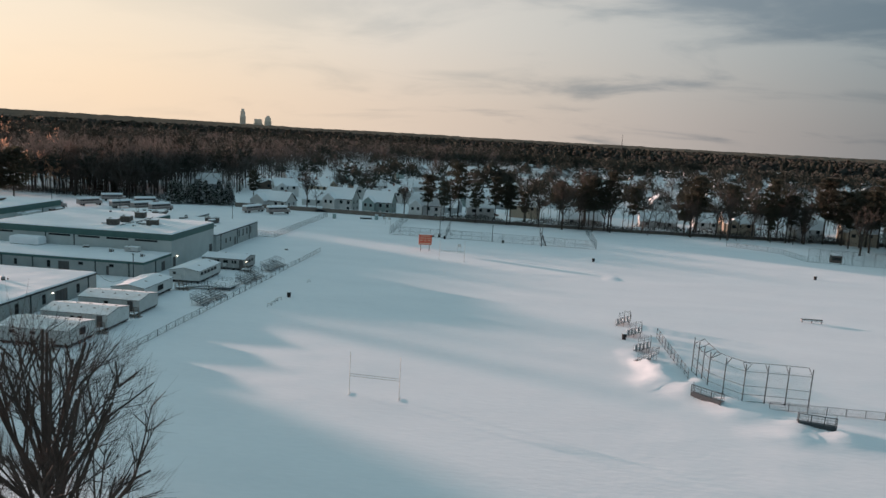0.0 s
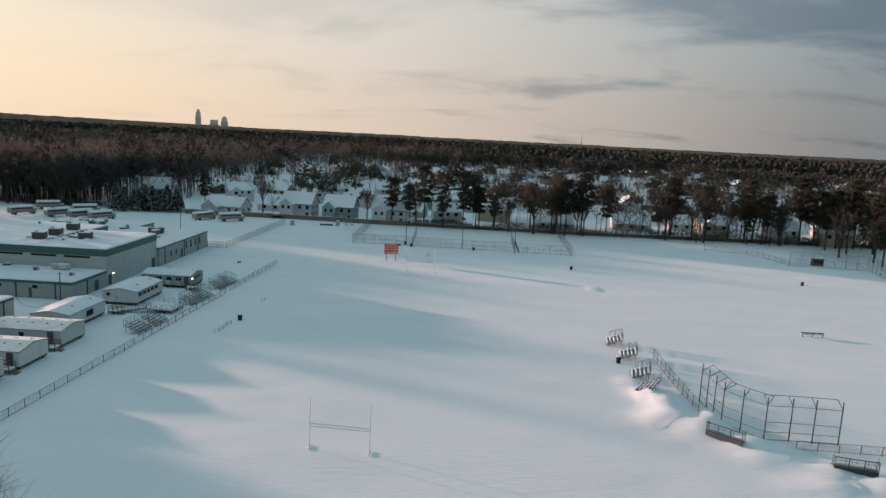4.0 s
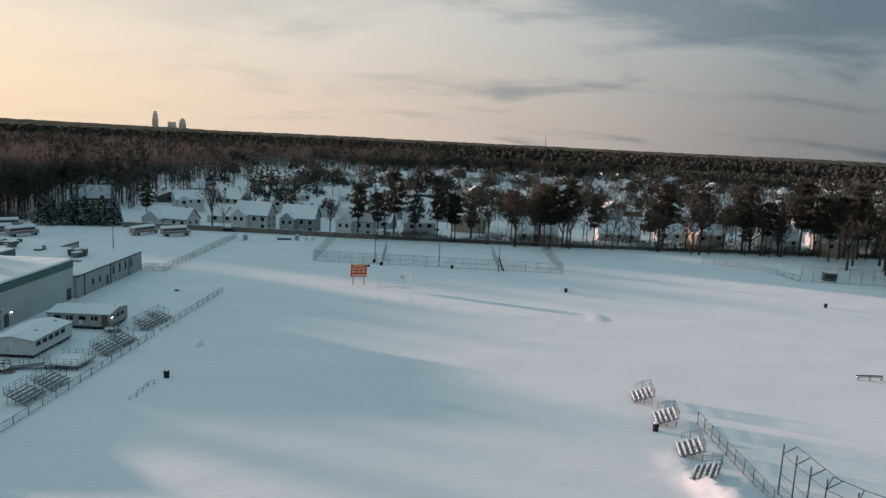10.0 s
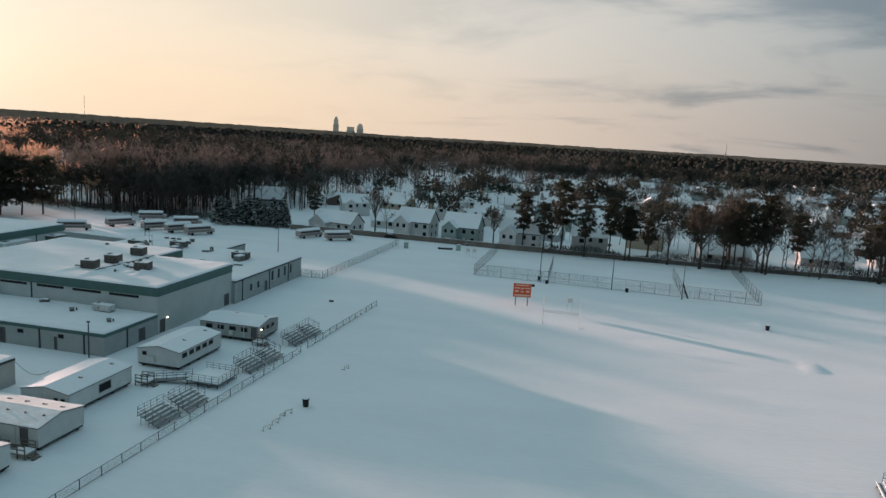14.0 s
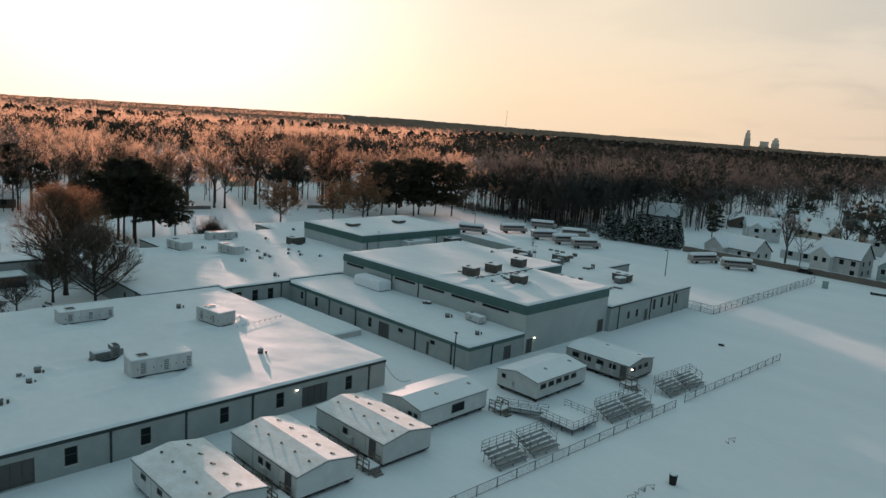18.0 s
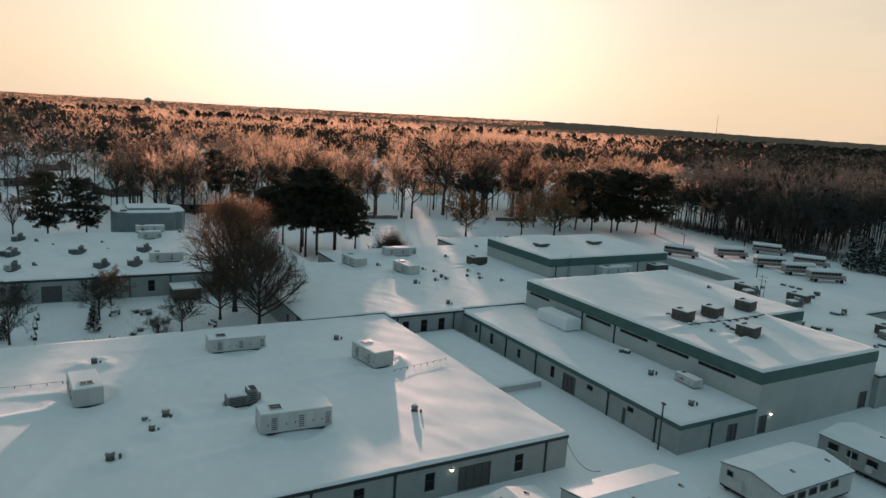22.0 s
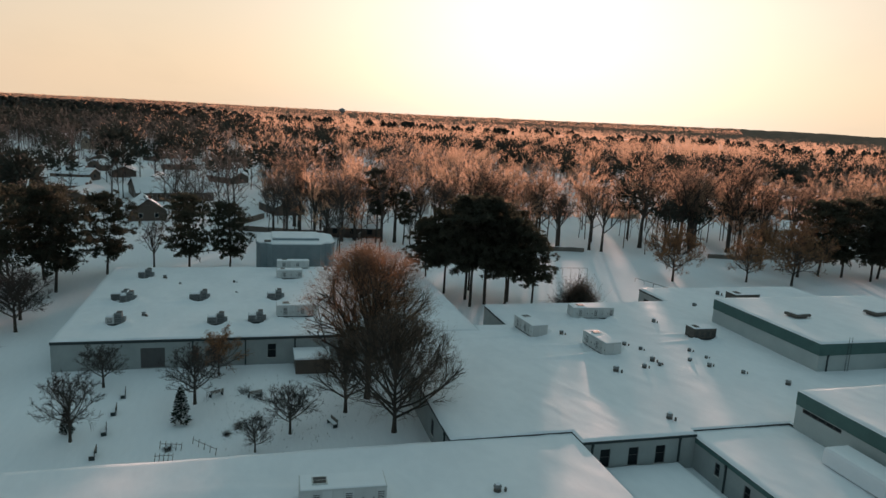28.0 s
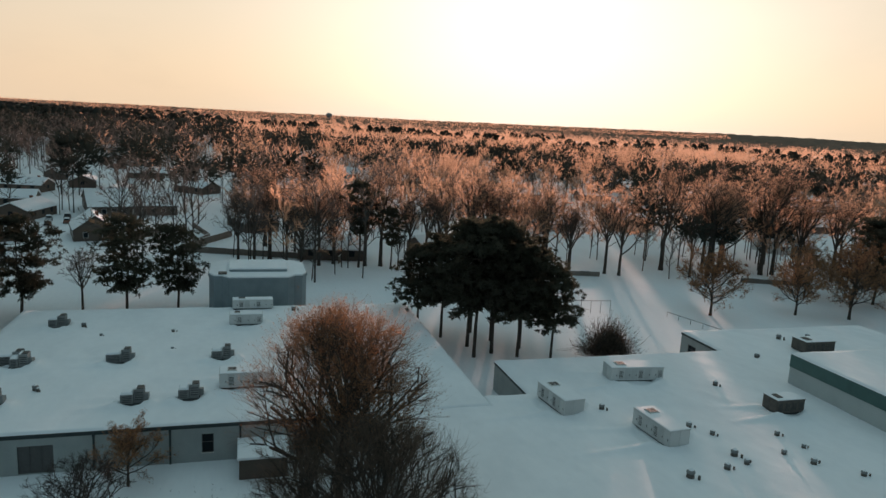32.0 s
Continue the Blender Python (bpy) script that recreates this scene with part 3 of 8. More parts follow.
c_holes = {0: [(4.7, 5.5, 1.2, 2.6, W), (9.4, 10.3, 0.8, 2.6, W), (17.0, 17.8, 1.0, 2.4, W), (25.1, 26.0, 0.9, 2.6, W), (27.9, 30.6, 0.05, 2.6, D), (32.8, 34.0, 2.0, 2.7, S), (40.3, 41.4, 2.0, 2.7, S), (39.6, 40.2, 0.1, 2.2, D)],
           1: [(8.2, 10.0, 0.1, 2.3, D)]}
block("low grey brick corridor wing with green fascia", [(-110.2, 58.6), (-61.56, 58.6), (-61.56, 71.8), (-110.2, 71.8)], [(-110.2, -61.56, 58.6, 71.8)],
      3.6, "brick", "green", 0.55, c_holes, [(0, 6.5), (0, 14.0), (0, 21.7), (0, 37.0), (0, 45.1), (1, 5.3)], skip=(2, 3), seed=2.0)
g_holes = {0: [(1.0, 6.6, 6.05, 6.55, S), (16.0, 21.8, 6.05, 6.55, S), (23.8, 29.5, 6.05, 6.55, S), (31.2, 37.0, 6.05, 6.55, S), (38.6, 44.5, 6.05, 6.55, S)],
           1: [(0.6, 2.2, 0.1, 2.5, D), (21.8, 23.8, 0.1, 2.5, D)]}
block("tall gymnasium with pale block walls and broad green band", [(-109.6, 71.8), (-61.5, 71.8), (-61.5, 96.5), (-79.0, 96.5), (-79.0, 106.0), (-109.6, 106.0)],
      [(-109.6, -61.5, 71.8, 96.5), (-109.6, -79.0, 96.5, 106.0)], 8.2, "gymwall", "green", 1.55, g_holes, [(0, 15.3), (0, 22.8)], seed=3.0)
w_holes = {1: [(6.4, 7.3, 1.4, 2.9, W), (9.6, 10.5, 1.4, 2.9, W), (13.0, 14.3, 0.1, 2.4, D), (16.3, 17.3, 1.8, 4.0, W), (19.5, 20.5, 1.8, 4.0, W), (22.7, 23.7, 1.8, 4.0, W), (25.9, 26.9, 1.8, 4.0, W)]}
wing = block("grey brick wing with row of narrow tall windows", [(-79.0, 96.5), (-60.7, 96.5), (-60.7, 129.0), (-82.0, 129.0), (-82.0, 140.0), (-110.0, 140.0), (-110.0, 106.0), (-79.0, 106.0)],
      [(-79.0, -60.7, 96.5, 106.0), (-110.0, -60.7, 106.0, 129.0), (-110.0, -82.0, 129.0, 140.0)], 4.75, "brick", "darktrim", 0.3, w_holes, [(1, 3.0), (1, 15.2), (1, 25.0)], skip=(0, 5, 6, 7), seed=4.0)
m_out = [(-147.0, 31.0), (-111.8, 31.0), (-111.8, 44.8), (-109.2, 44.8), (-109.2, 58.6), (-110.2, 58.6), (-110.2, 71.8), (-109.7, 71.8), (-109.7, 106), (-110.1, 106), (-110.1, 125), (-172, 125), (-172, 88), (-162, 88), (-162, 51), (-150, 51), (-150, 45.1), (-147, 45.1)]
m_rects = [(-147.0, -111.8, 31.0, 44.8), (-147.0, -109.2, 44.8, 51), (-150, -147, 45.1, 51), (-162.0, -109.2, 51.0, 58.6), (-162.0, -110.2, 58.6, 71.8), (-162.0, -109.7, 71.8, 88.0), (-172.0, -110.1, 88.0, 125.0)]
m_holes = {3: [(2.2, 3.4, 0.9, 3.0, W), (5.6, 6.8, 0.9, 3.0, W), (8.9, 10.1, 0.9, 3.0, W)], 0: [(3, 4.2, .9, 2.8, W), (9, 10.2, .9, 2.8, W), (27.0, 28.2, 0.9, 2.8, W)], 12: [(2.0, 4.0, 1.0, 2.6, W), (6, 8, 1.0, 2.6, W)]}
block("sprawling main school block under one snowy flat roof", m_out, m_rects, 4.0, "brick", "darktrim", 0.3, m_holes, [(3, 1.2), (3, 11.8), (0, 33)], skip=(1, 5, 6, 7, 8, 9, 10, 17), seed=5.0)
l_holes = {1: [(11.3, 14.5, 0.1, 3.0, D), (28.5, 29.7, 1.0, 3.1, W), (40.0, 41.2, 1.0, 3.0, W)], 2: [(6.0, 7.2, 1.0, 2.9, W), (14, 15.2, 1.0, 2.9, W), (25, 26.2, 1.0, 2.9, W)]}
block("grey brick classroom wing beside the courtyard garden", [(-192.0, -15.5), (-147.0, -15.5), (-147.0, 45.0), (-192.0, 45.0)], [(-192.0, -147.0, -15.5, 45.0)],
      4.2, "brick", "darktrim", 0.4, l_holes, [(1, 18.2), (1, 25.4), (1, 32.4)], seed=6.0)
block("tall hall with pale walls and broad green band", [(-148.5, 88.5), (-124.3, 88.5), (-124.3, 122.5), (-148.5, 122.5)], [(-148.5, -124.3, 88.5, 122.5)],
      8.3, "gymwall", "green", 1.7, None, [(1, 1.5), (1, 13), (1, 25)], seed=7.0, base=3.9)

# blue-grey panelled stair hall with chamfered corners, behind the garden wing
hall = thing("school_hall", "blue-grey panelled hall with notched corners and snowy roof", "school building")
hx0, hx1, hy0, hy1 = -211.0, -197.0, 11.4, 28.2
ring = [(hx0, hy0 + 2), (hx0 + 2, hy0), (hx1 - 3.6, hy0), (hx1 - 1.6, hy0 + 0.9), (hx1 - 1.6, hy0 + 2.2), (hx1, hy0 + 3.4), (hx1, hy1 - 3.4), (hx1 - 1.6, hy1 - 2.2), (hx1 - 1.6, hy1 - 0.9), (hx1 - 3.6, hy1), (hx0 + 2, hy1), (hx0, hy1 - 2)]
part("wall", Geo().prism(ring, "z", -0.2, 7.7), "blue", hall)
cx, cy = (hx0 + hx1) / 2, (hy0 + hy1) / 2
part("parapet", Geo().prism([(cx + (x - cx) * 1.02, cy + (y - cy) * 1.02) for x, y in ring], "z", 7.7, 8.1), "blue", hall, "slim blue-grey parapet band")
part("roof_snow", Geo().prism(ring, "z", 8.1, 8.32), "roof_snow", hall)
part("raised_roof", Geo().box(hx0 + 2.5, hx1 - 4.0, hy0 + 3.4, hy1 - 3.4, 8.3, 8.75), "blue", hall)
part("raised_roof_snow", Geo().slab(hx0 + 2.4, hx1 - 3.9, hy0 + 3.3, hy1 - 3.3, 8.75, 9.0, 0.15), "roof_snow", hall)
part("hatch", Geo().slab(hx1 - 3.2, hx1 - 1.9, hy0 + 1.6, hy0 + 3.0, 8.3, 8.6, 0.05), "unitdark", hall)
n = 7
for i in range(n):
    y = hy0 + 3.5 + i * (hy1 - hy0 - 7.0) / n
    part("panel", Geo().box(hx1, hx1 + 0.06, y, y + (hy1 - hy0 - 7.0) / n - 0.08, 0.9, 7.5), "blue", hall)
part("plinth", Geo().box(hx1, hx1 + 0.1, hy0 + 3.4, hy1 - 3.4, -0.2, 0.8), "darktrim", hall)
# low covered walk in the court between the wings
walk_roof = thing("covered_walk", "low flat roof over a walkway, deep in snow", "canopy")
part("roof_edge", Geo().box(-108.9, -84.2, 47.6, 56.4, -0.2, 0.85), "white", walk_roof)
snow_cover([(-108.9, -84.1, 47.5, 56.5)], 0.86, "snow_cap", walk_roof, seed=9.0)


# rooftop plant
def air_handler(l, w, h, at, dark=False, long_label=None, buried=False):
    u = thing("air_handler", long_label or ("dark boxy rooftop unit with snow on top" if dark else "pale sheet-metal rooftop air handler with ribbed sides"), "rooftop unit", at, "rooftop air handlers")
    paint = "unitdark" if dark else "roof_snow" if buried else "unit"
    part("cabinet", Geo().slab(-l / 2, l / 2, -w / 2, w / 2, 0.28, h, 0.45 if buried else 0.03), paint, u, "rounded crust of wind-packed snow" if buried else "")
    part("curb", Geo().box(-l / 2 + 0.15, l / 2 - 0.15, -w / 2 + 0.15, w / 2 - 0.15, 0.0, 0.28), "louvre", u)
    if buried:
        return u
    part("snow_cap", Geo().slab(-l / 2 + 0.03, l / 2 - 0.03, -w / 2 + 0.03, w / 2 - 0.03, h, h + 0.09, 0.07), "roof_snow", u)
    part("drip_edge", pierced(-l / 2 - 0.04, l / 2 + 0.04, -w / 2 - 0.04, w / 2 + 0.04, h - 0.08, h, []), paint, u)
    n = max(3, int(l / 0.85))
    for side in (-1, 1):
        for i in range(n):
            x, b = -l / 2 + (i + 0.5) * l / n, 0.44 * l / n
            ob = part("access_panel", Geo().box(x - b, x + b, *sorted((side * (w / 2 - 0.02), side * (w / 2 + 0.03))), 0.42, h - 0.14), paint, u)
            if i % 3 == 1 or dark:
                v = Geo()
                for k in range(6):
                    z = 0.62 + k * (h - 0.95) / 6
                    v.box(x - b * 0.7, x + b * 0.7, *sorted((side * (w / 2 + 0.031), side * (w / 2 + 0.05))), z, z + (h - 0.95) / 15)
                part("louvre", v, "louvre", ob)
            else:
                part("latch", Geo().box(x + b * 0.6, x + b * 0.8, *sorted((side * (w / 2 + 0.031), side * (w / 2 + 0.07))), h * 0.45, h * 0.55), "louvre", ob)
    for side in (-1, 1):
        for i in (-1, 1):
            part("end_panel", Geo().box(*sorted((side * (l / 2 - 0.02), side * (l / 2 + 0.03))), *sorted((i * 0.05, i * (w / 2 - 0.12))), 0.42, h - 0.14), paint, u)
    hatch = part("roof_hatch", Geo().slab(-l * 0.36, -l * 0.18, -w * 0.24, w * 0.24, h + 0.05, h + 0.2, 0.03), paint, u)
    for k in range(2):
        y = -w * 0.2 + k * w * 0.21
        part("fan_grille", Geo().box(-l * 0.345, -l * 0.195, y, y + w * 0.18, h + 0.19, h + 0.215), "louvre", hatch)
    return u


def condenser(at, l, dark):
    """Two grey cabinets on a curb, fan hoods above, wind-packed snow round the foot."""
    c = thing("condenser", "weathered grey rooftop condenser with side hood and snow cap" if dark else "pale grey rooftop condenser with louvred sides and a snow cap", "rooftop unit", at, "rooftop condensers")
    body = "unitgrey" if dark else "unit"
    part("base_pan", Geo().box(-l / 2 - 0.1, l / 2 + 0.1, -0.85, 0.85, 0.0, 0.22), "louvre", c)
    part("coil_cabinet", Geo().slab(-l / 2, l / 2 - 1.05, -0.75, 0.75, 0.22, 1.25, 0.06), body, c)
    part("fan_cabinet", Geo().slab(l / 2 - 1.0, l / 2, -0.68, 0.68, 0.22, 1.8, 0.06), "unitgrey", c)
    for k in range(4):
        part("louvre", Geo().box(-l / 2 + 0.2, l / 2 - 1.25, -0.78, 0.78, 0.40 + 0.2 * k, 0.47 + 0.2 * k), "louvre", c)
        part("louvre", Geo().box(l / 2 - 0.9, l / 2 - 0.1, -0.71, 0.71, 0.60 + 0.26 * k, 0.69 + 0.26 * k), "louvre", c)
    part("hood", Geo().prism([(-0.6, 0.5), (0.6, 0.5), (0.6, 1.0), (-0.6, 1.3)], "x", l / 2, l / 2 + 0.45), "unitgrey", c)
    part("fan_guard", Geo().slab(l / 2 - 0.7, l / 2 - 0.05, -0.5, 0.5, 1.79, 1.88, 0.03), "louvre", c)
    part("snow_cap", Geo().slab(-l / 2 + 0.05, l / 2 - 1.1, -0.7, 0.72, 1.25, 1.5, 0.2), "roof_snow", c)
    part("snow_cap", Geo().slab(l / 2 - 0.98, l / 2 - 0.75, -0.6, 0.6, 1.8, 1.93, 0.08), "roof_snow", c)
    for sx, sy, q in ((-l / 2 - 0.5, 0.2, 0.9), (l / 2 + 0.5, -0.3, 0.8), (0.2, 1.0, 0.9)):
        part("snow_bank", Geo().tube((sx, sy, -0.1), (sx, sy, 0.10), q * 1.2, q * 0.8, 11).tube((sx, sy, 0.10), (sx, sy, 0.24), q * 0.8, q * 0.1, 11, True), "roof_snow", c, "wind-packed snow", True)
    return c


R = lambda x, y, z, turn=0: pose(x, y, z, 0, 0, turn)
ZA, ZM, ZL, ZC, ZG, ZW = 3.82, 4.12, 4.32, 3.72, 8.32, 4.87
for x, y, l, w, h, turn in ((-76.7, 18.6, 7.3, 2.6, 2.3, 86), (-91.7, 33.9, 5.6, 2.9, 2.2, 9), (-102.2, 18.6, 7.3, 2.6, 2.0, 88), (-91.6, 0.1, 5.6, 2.9, 2.2, 184)):
    air_handler(l, w, h, R(x, y, ZA, turn))
for x, y, l, w, h, turn in ((-146.0, 53.4, 6.2, 2.7, 2.0, 6), (-153.2, 67.4, 7.4, 2.7, 2.0, 85), (-136.7, 61.0, 6.3, 2.6, 2.1, 5)):
    air_handler(l, w, h, R(x, y, ZM, turn))
air_handler(7.6, 3.0, 2.2, R(-97.5, 69.6, ZC, 0), long_label="large snow-buried air handler against the gym wall", buried=True)
air_handler(3.6, 1.4, 1.3, R(-70.2, 69.4, ZC, -4))
for x, y, turn in ((-81.2, 79.8, 10), (-81.2, 86.2, 10), (-82.2, 95.3, 10), (-72.0, 82.6, 10)):
    air_handler(2.6, 2.2, 1.7, R(x, y, ZG, turn), True, "dark boxy rooftop condenser on the gym")
air_handler(8.4, 2.4, 2.2, R(-123.0, 105.3, ZM, 90)); air_handler(4.2, 2.6, 2.0, R(-123.0, 118.5, ZM, 90), True)
for x, y, dark in ((-71.5, 118.5, True), (-92.0, 124.5, True), (-101.0, 120.5, True)):
    air_handler(3.8, 2.2, 1.7, R(x, y, ZW, 5), dark)
for x, y, l in ((-154.5, -8.8, 2.2), (-153.4, 5.5, 2.4), (-154.0, 11.3, 2.2), (-167.6, -10.2, 2.6), (-166.6, -9.0, 2.0), (-167.0, 2.0, 2.8), (-166.9, 14.4, 2.4), (-183.2, -8.6, 2.2)):
    condenser(R(x, y, ZL, 90), l, x < -160 or y > 5)
air_handler(6.2, 2.4, 2.0, R(-157.0, 17.6, ZL, 90)); air_handler(4.8, 2.0, 1.8, R(-182.2, 17.6, ZL, 90))
air_handler(6.4, 1.8, 1.7, R(-191.0, 18.7, ZL, 90))
air_handler(4.0, 2.4, 1.9, R(-140.5, 80.6, ZM, 90), True); air_handler(5.5, 3.0, 2.0, R(-160.2, 103.6, ZM, 90), True)
condenser(R(-84.2, 15.0, ZA, 90), 3.2, True)


def roof_vent(at, r, h):
    v = thing("roof_vent", "small mushroom roof vent poking out of the snow", "roof vent", at, "roof vents")
    part("stem", Geo().tube((0, 0, -0.05), (0, 0, h * 0.5), r * 0.95, r * 0.8, 10), "unitdark", v)
    part("flashing", Geo().tube((0, 0, -0.1), (0, 0, h * 0.14), r * 1.5, r * 0.9, 10, True), "roof_snow", v, "snow banked round the stem")
    part("cowl", Geo().tube((0, 0, h * 0.5), (0, 0, h * 0.66), r * 0.75, r * 1.0, 10, True).tube((0, 0, h * 0.66), (0, 0, h * 0.86), r * 1.0, r * 0.75, 10).tube((0, 0, h * 0.86), (0, 0, h), r * 0.75, r * 0.3, 10, True), "unitgrey", v, "weathered metal cowl")
    part("snow_cap", Geo().tube((0, 0, h * 0.9), (0, 0, h * 1.1), r * 0.62, r * 0.25, 10, True), "roof_snow", v)
    part("pipe_stub", Geo().tube((r * 1.6, r * 0.9, -0.1), (r * 1.6, r * 0.9, h * 0.55), r * 0.3, r * 0.3, 7, True), "unitdark", v)
    return v


first = roof_vent(R(-83.7, 7.2, ZA), 0.45, 1.0)
for x, y, z, s in ((-80.8, 5.5, ZA, 0.8), (-83.1, 5.1, ZA, 0.75), (-76.0, 1.4, ZA, 1.0), (-75.4, 31.9, ZA, 0.95), (-101.5, 32.6, ZA, 0.9), (-102.3, 1.6, ZA, 0.9), (-112.9, 57.5, ZM, 0.9),
                   (-74.5, 67.1, ZC, 1.0), (-83.1, 69.8, ZC, 0.7), (-65.0, 64.1, ZC, 0.9), (-135.8, 67.1, ZM, 0.7), (-131.0, 66.2, ZM, 0.9), (-128.6, 63.5, ZM, 0.8), (-129.2, 66.3, ZM, 0.7), (-127.8, 58.7, ZM, 1.0),
                   (-134.5, 74.6, ZM, 0.7), (-128.0, 73.5, ZM, 0.8), (-130.4, 71.9, ZM, 0.7), (-131.3, 75.3, ZM, 0.6), (-125.0, 76.8, ZM, 0.7), (-120.4, 80.3, ZM, 0.9), (-149.0, 77.3, ZM, 0.8), (-158.4, 91.6, ZM, 0.8),
                   (-138.0, 65.6, ZM, 0.8), (-144.2, 58.0, ZM, 0.8), (-166.2, 102.4, ZM, 1.0), (-164.5, 104.4, ZM, 0.8), (-166.0, 108.0, ZM, 0.9), 
                   (-75.5, 79.3, ZG, 0.6), (-95.1, 101.9, ZG, 0.7), (-88.0, 112.0, ZW, 0.8), (-82.3, 123.3, ZW, 0.8), (-102.0, 127.0, ZW, 0.8), (-158.3, -5.3, ZL, 0.8), (-182.6, -5.1, ZL, 0.8), (-158.0, -5.0, ZL, 0.5),
                   (-178.8, 7.4, ZL, 0.6), (-188.9, 25.2, ZL, 0.9), (-178.0, -2.0, ZL, 0.5), (-171.0, 8.0, ZL, 0.5), (-160.0, 24.0, ZL, 0.7), (-68.5, 109.0, ZW, 0.6)):
    copy_thing(first, R(x, y, z, rnd.uniform(0, 90)) @ Matrix.Scale(s, 4))
part("return_wall", Geo().box(-61.52, -60.72, 96.48, 96.8, -0.3, 4.45), "brick", wing)
for y in (95.2, 110.9):
    hv = thing("hood_vent", "wide low dark roof vent hood with a snow top", "roof vent", R(-136.6, y, 8.42, 8), "hall roof vents")
    part("curb", Geo().box(-0.9, 0.9, -1.2, 1.2, -0.05, 0.4), "unitdark", hv)
    part("hood", Geo().slab(-1.2, 1.2, -1.6, 1.6, 0.4, 0.8, 0.15), "unitdark", hv)
    part("snow_cap", Geo().slab(-1.0, 1.0, -1.3, 1.3, 0.8, 0.95, 0.12), "roof_snow", hv)
slack = thing("cable", "black slack cable hanging from a roof corner", "cable")
sp = [Vector((-63.3, 43.6, 3.75)).lerp(Vector((-57.6, 43.2, 3.3)), k / 8) - Vector((0, 0, 1.1 * (1 - (k / 4 - 1) ** 2))) for k in range(9)]
for p, q in zip(sp, sp[1:]):
    part("span", Geo().tube(p, q, 0.03, 0.03, 5), "plastic", slack)
# pipe runs and small plant on the gymnasium and its wing
for pts in ([(-78.4, 78.2), (-78.2, 83.0), (-78.0, 88.0), (-78.4, 95.0)], [(-78.2, 84.4), (-75.1, 83.2), (-73.4, 82.8)], [(-84.0, 79.6), (-78.4, 79.0)]):
    run = thing("roof_pipe", "low steel pipe run on blocks across a snowy roof", "pipe")
    for (x0, y0), (x1, y1) in zip(pts, pts[1:]):
        part("pipe", Geo().tube((x0, y0, ZG + 0.42), (x1, y1, ZG + 0.42), 0.09, 0.09, 6, True), "galv", run)
        for s in (0.0, 0.33, 0.67):
            x, y = x0 + (x1 - x0) * s, y0 + (y1 - y0) * s
            part("block", Geo().slab(x - 0.22, x + 0.22, y - 0.22, y + 0.22, ZG - 0.05, ZG + 0.36, 0.05), "unitdark", run)
            part("snow_cap", Geo().slab(x - 0.3, x + 0.2, y - 0.2, y + 0.3, ZG + 0.5, ZG + 0.6, 0.05), "roof_snow", run)
for x, y, l in ((-98.3, 118.3, 3.0), (-89.6, 119.7, 2.8), (-70.6, 116.9, 3.4)):
    condenser(R(x, y, ZW, 80), l, True)
aerial = thing("roof_aerial", "thin rooftop aerial mast with crossbars", "aerial", R(-97.0, 119.6, ZW))
part("mast", Geo().tube((0, 0, 0), (0, 0, 4.6), 0.06, 0.04, 6, True), "galv", aerial)
part("mast", Geo().tube((0.6, 0.3, 0), (0.6, 0.3, 3.6), 0.05, 0.04, 6, True), "galv", aerial)
for z in (3.4, 4.2):
    part("crossbar", Geo().tube((-0.8, -0.3, z), (0.9, 0.4, z), 0.03, 0.03, 5, True), "galv", aerial)
for x, y, w, d, h in ((-92.9, 130.2, 1.0, 0.8, 0.8), (-94.1, 133.7, 1.0, 0.8, 0.9), (-83.2, 122.4, 1.6, 0.8, 0.5), (-83.0, 124.8, 0.7, 0.7, 1.0), (-81.0, 108.7, 1.2, 0.9, 0.8), (-78.4, 109.2, 1.4, 0.8, 0.5), (-76.8, 110.4, 0.8, 0.7, 0.6), (-68.1, 111.1, 2.0, 0.6, 0.35),
                      (-102.7, 135.2, 1.0, 0.6, 0.4), (-100.8, 135.3, 1.0, 0.6, 0.4), (-99.0, 135.3, 1.0, 0.6, 0.4), (-82.8, 70.5, 1.2, 0.7, 0.5)):
    hb = thing("roof_box", "small dark roof box half buried in snow", "roof vent", R(x, y, ZW if y > 90 else ZC, 12), "roof boxes")
    part("box", Geo().slab(-w / 2, w / 2, -d / 2, d / 2, -0.05, h, 0.04), "unitdark", hb)
    part("lid", Geo().slab(-w / 2 - 0.06, w / 2 + 0.06, -d / 2 - 0.06, d / 2 + 0.06, h, h + 0.07, 0.02), "unit", hb)
    part("snow_cap", Geo().slab(-w * 0.4, w * 0.45, -d * 0.4, d * 0.4, h + 0.07, h + 0.2, 0.09), "roof_snow", hb)
# guy-line row of small stanchions across the broad roof
line = thing("roof_cable", "thin cable on low stanchions across the snowy roof", "cable")
for i in range(9):
    part("stanchion", Geo().tube((0, 0, -0.05), (0, 0, 0.45), 0.05, 0.04, 5, True), "galv", line, at=R(-87.0 - 0.2 * i, 34.9 + i * 1.06, ZA))
edge_line = thing("roof_cable", "thin cable on low stanchions near the roof edge", "cable")
for i in range(6):
    part("stanchion", Geo().tube((0, 0, -0.05), (0, 0, 0.42), 0.05, 0.04, 5, True), "galv", edge_line, at=R(-96.8 + 0.06 * i, -9.7 + 1.56 * i, ZA))
part("wire", Geo().tube((-96.8, -9.9, ZA + 0.4), (-96.5, -1.9, ZA + 0.4), 0.02, 0.02, 4), "galv", edge_line)
part("wire", Geo().tube((-87.0, 34.9, ZA + 0.42), (-88.6, 43.4, ZA + 0.42), 0.02, 0.02, 4), "galv", line)
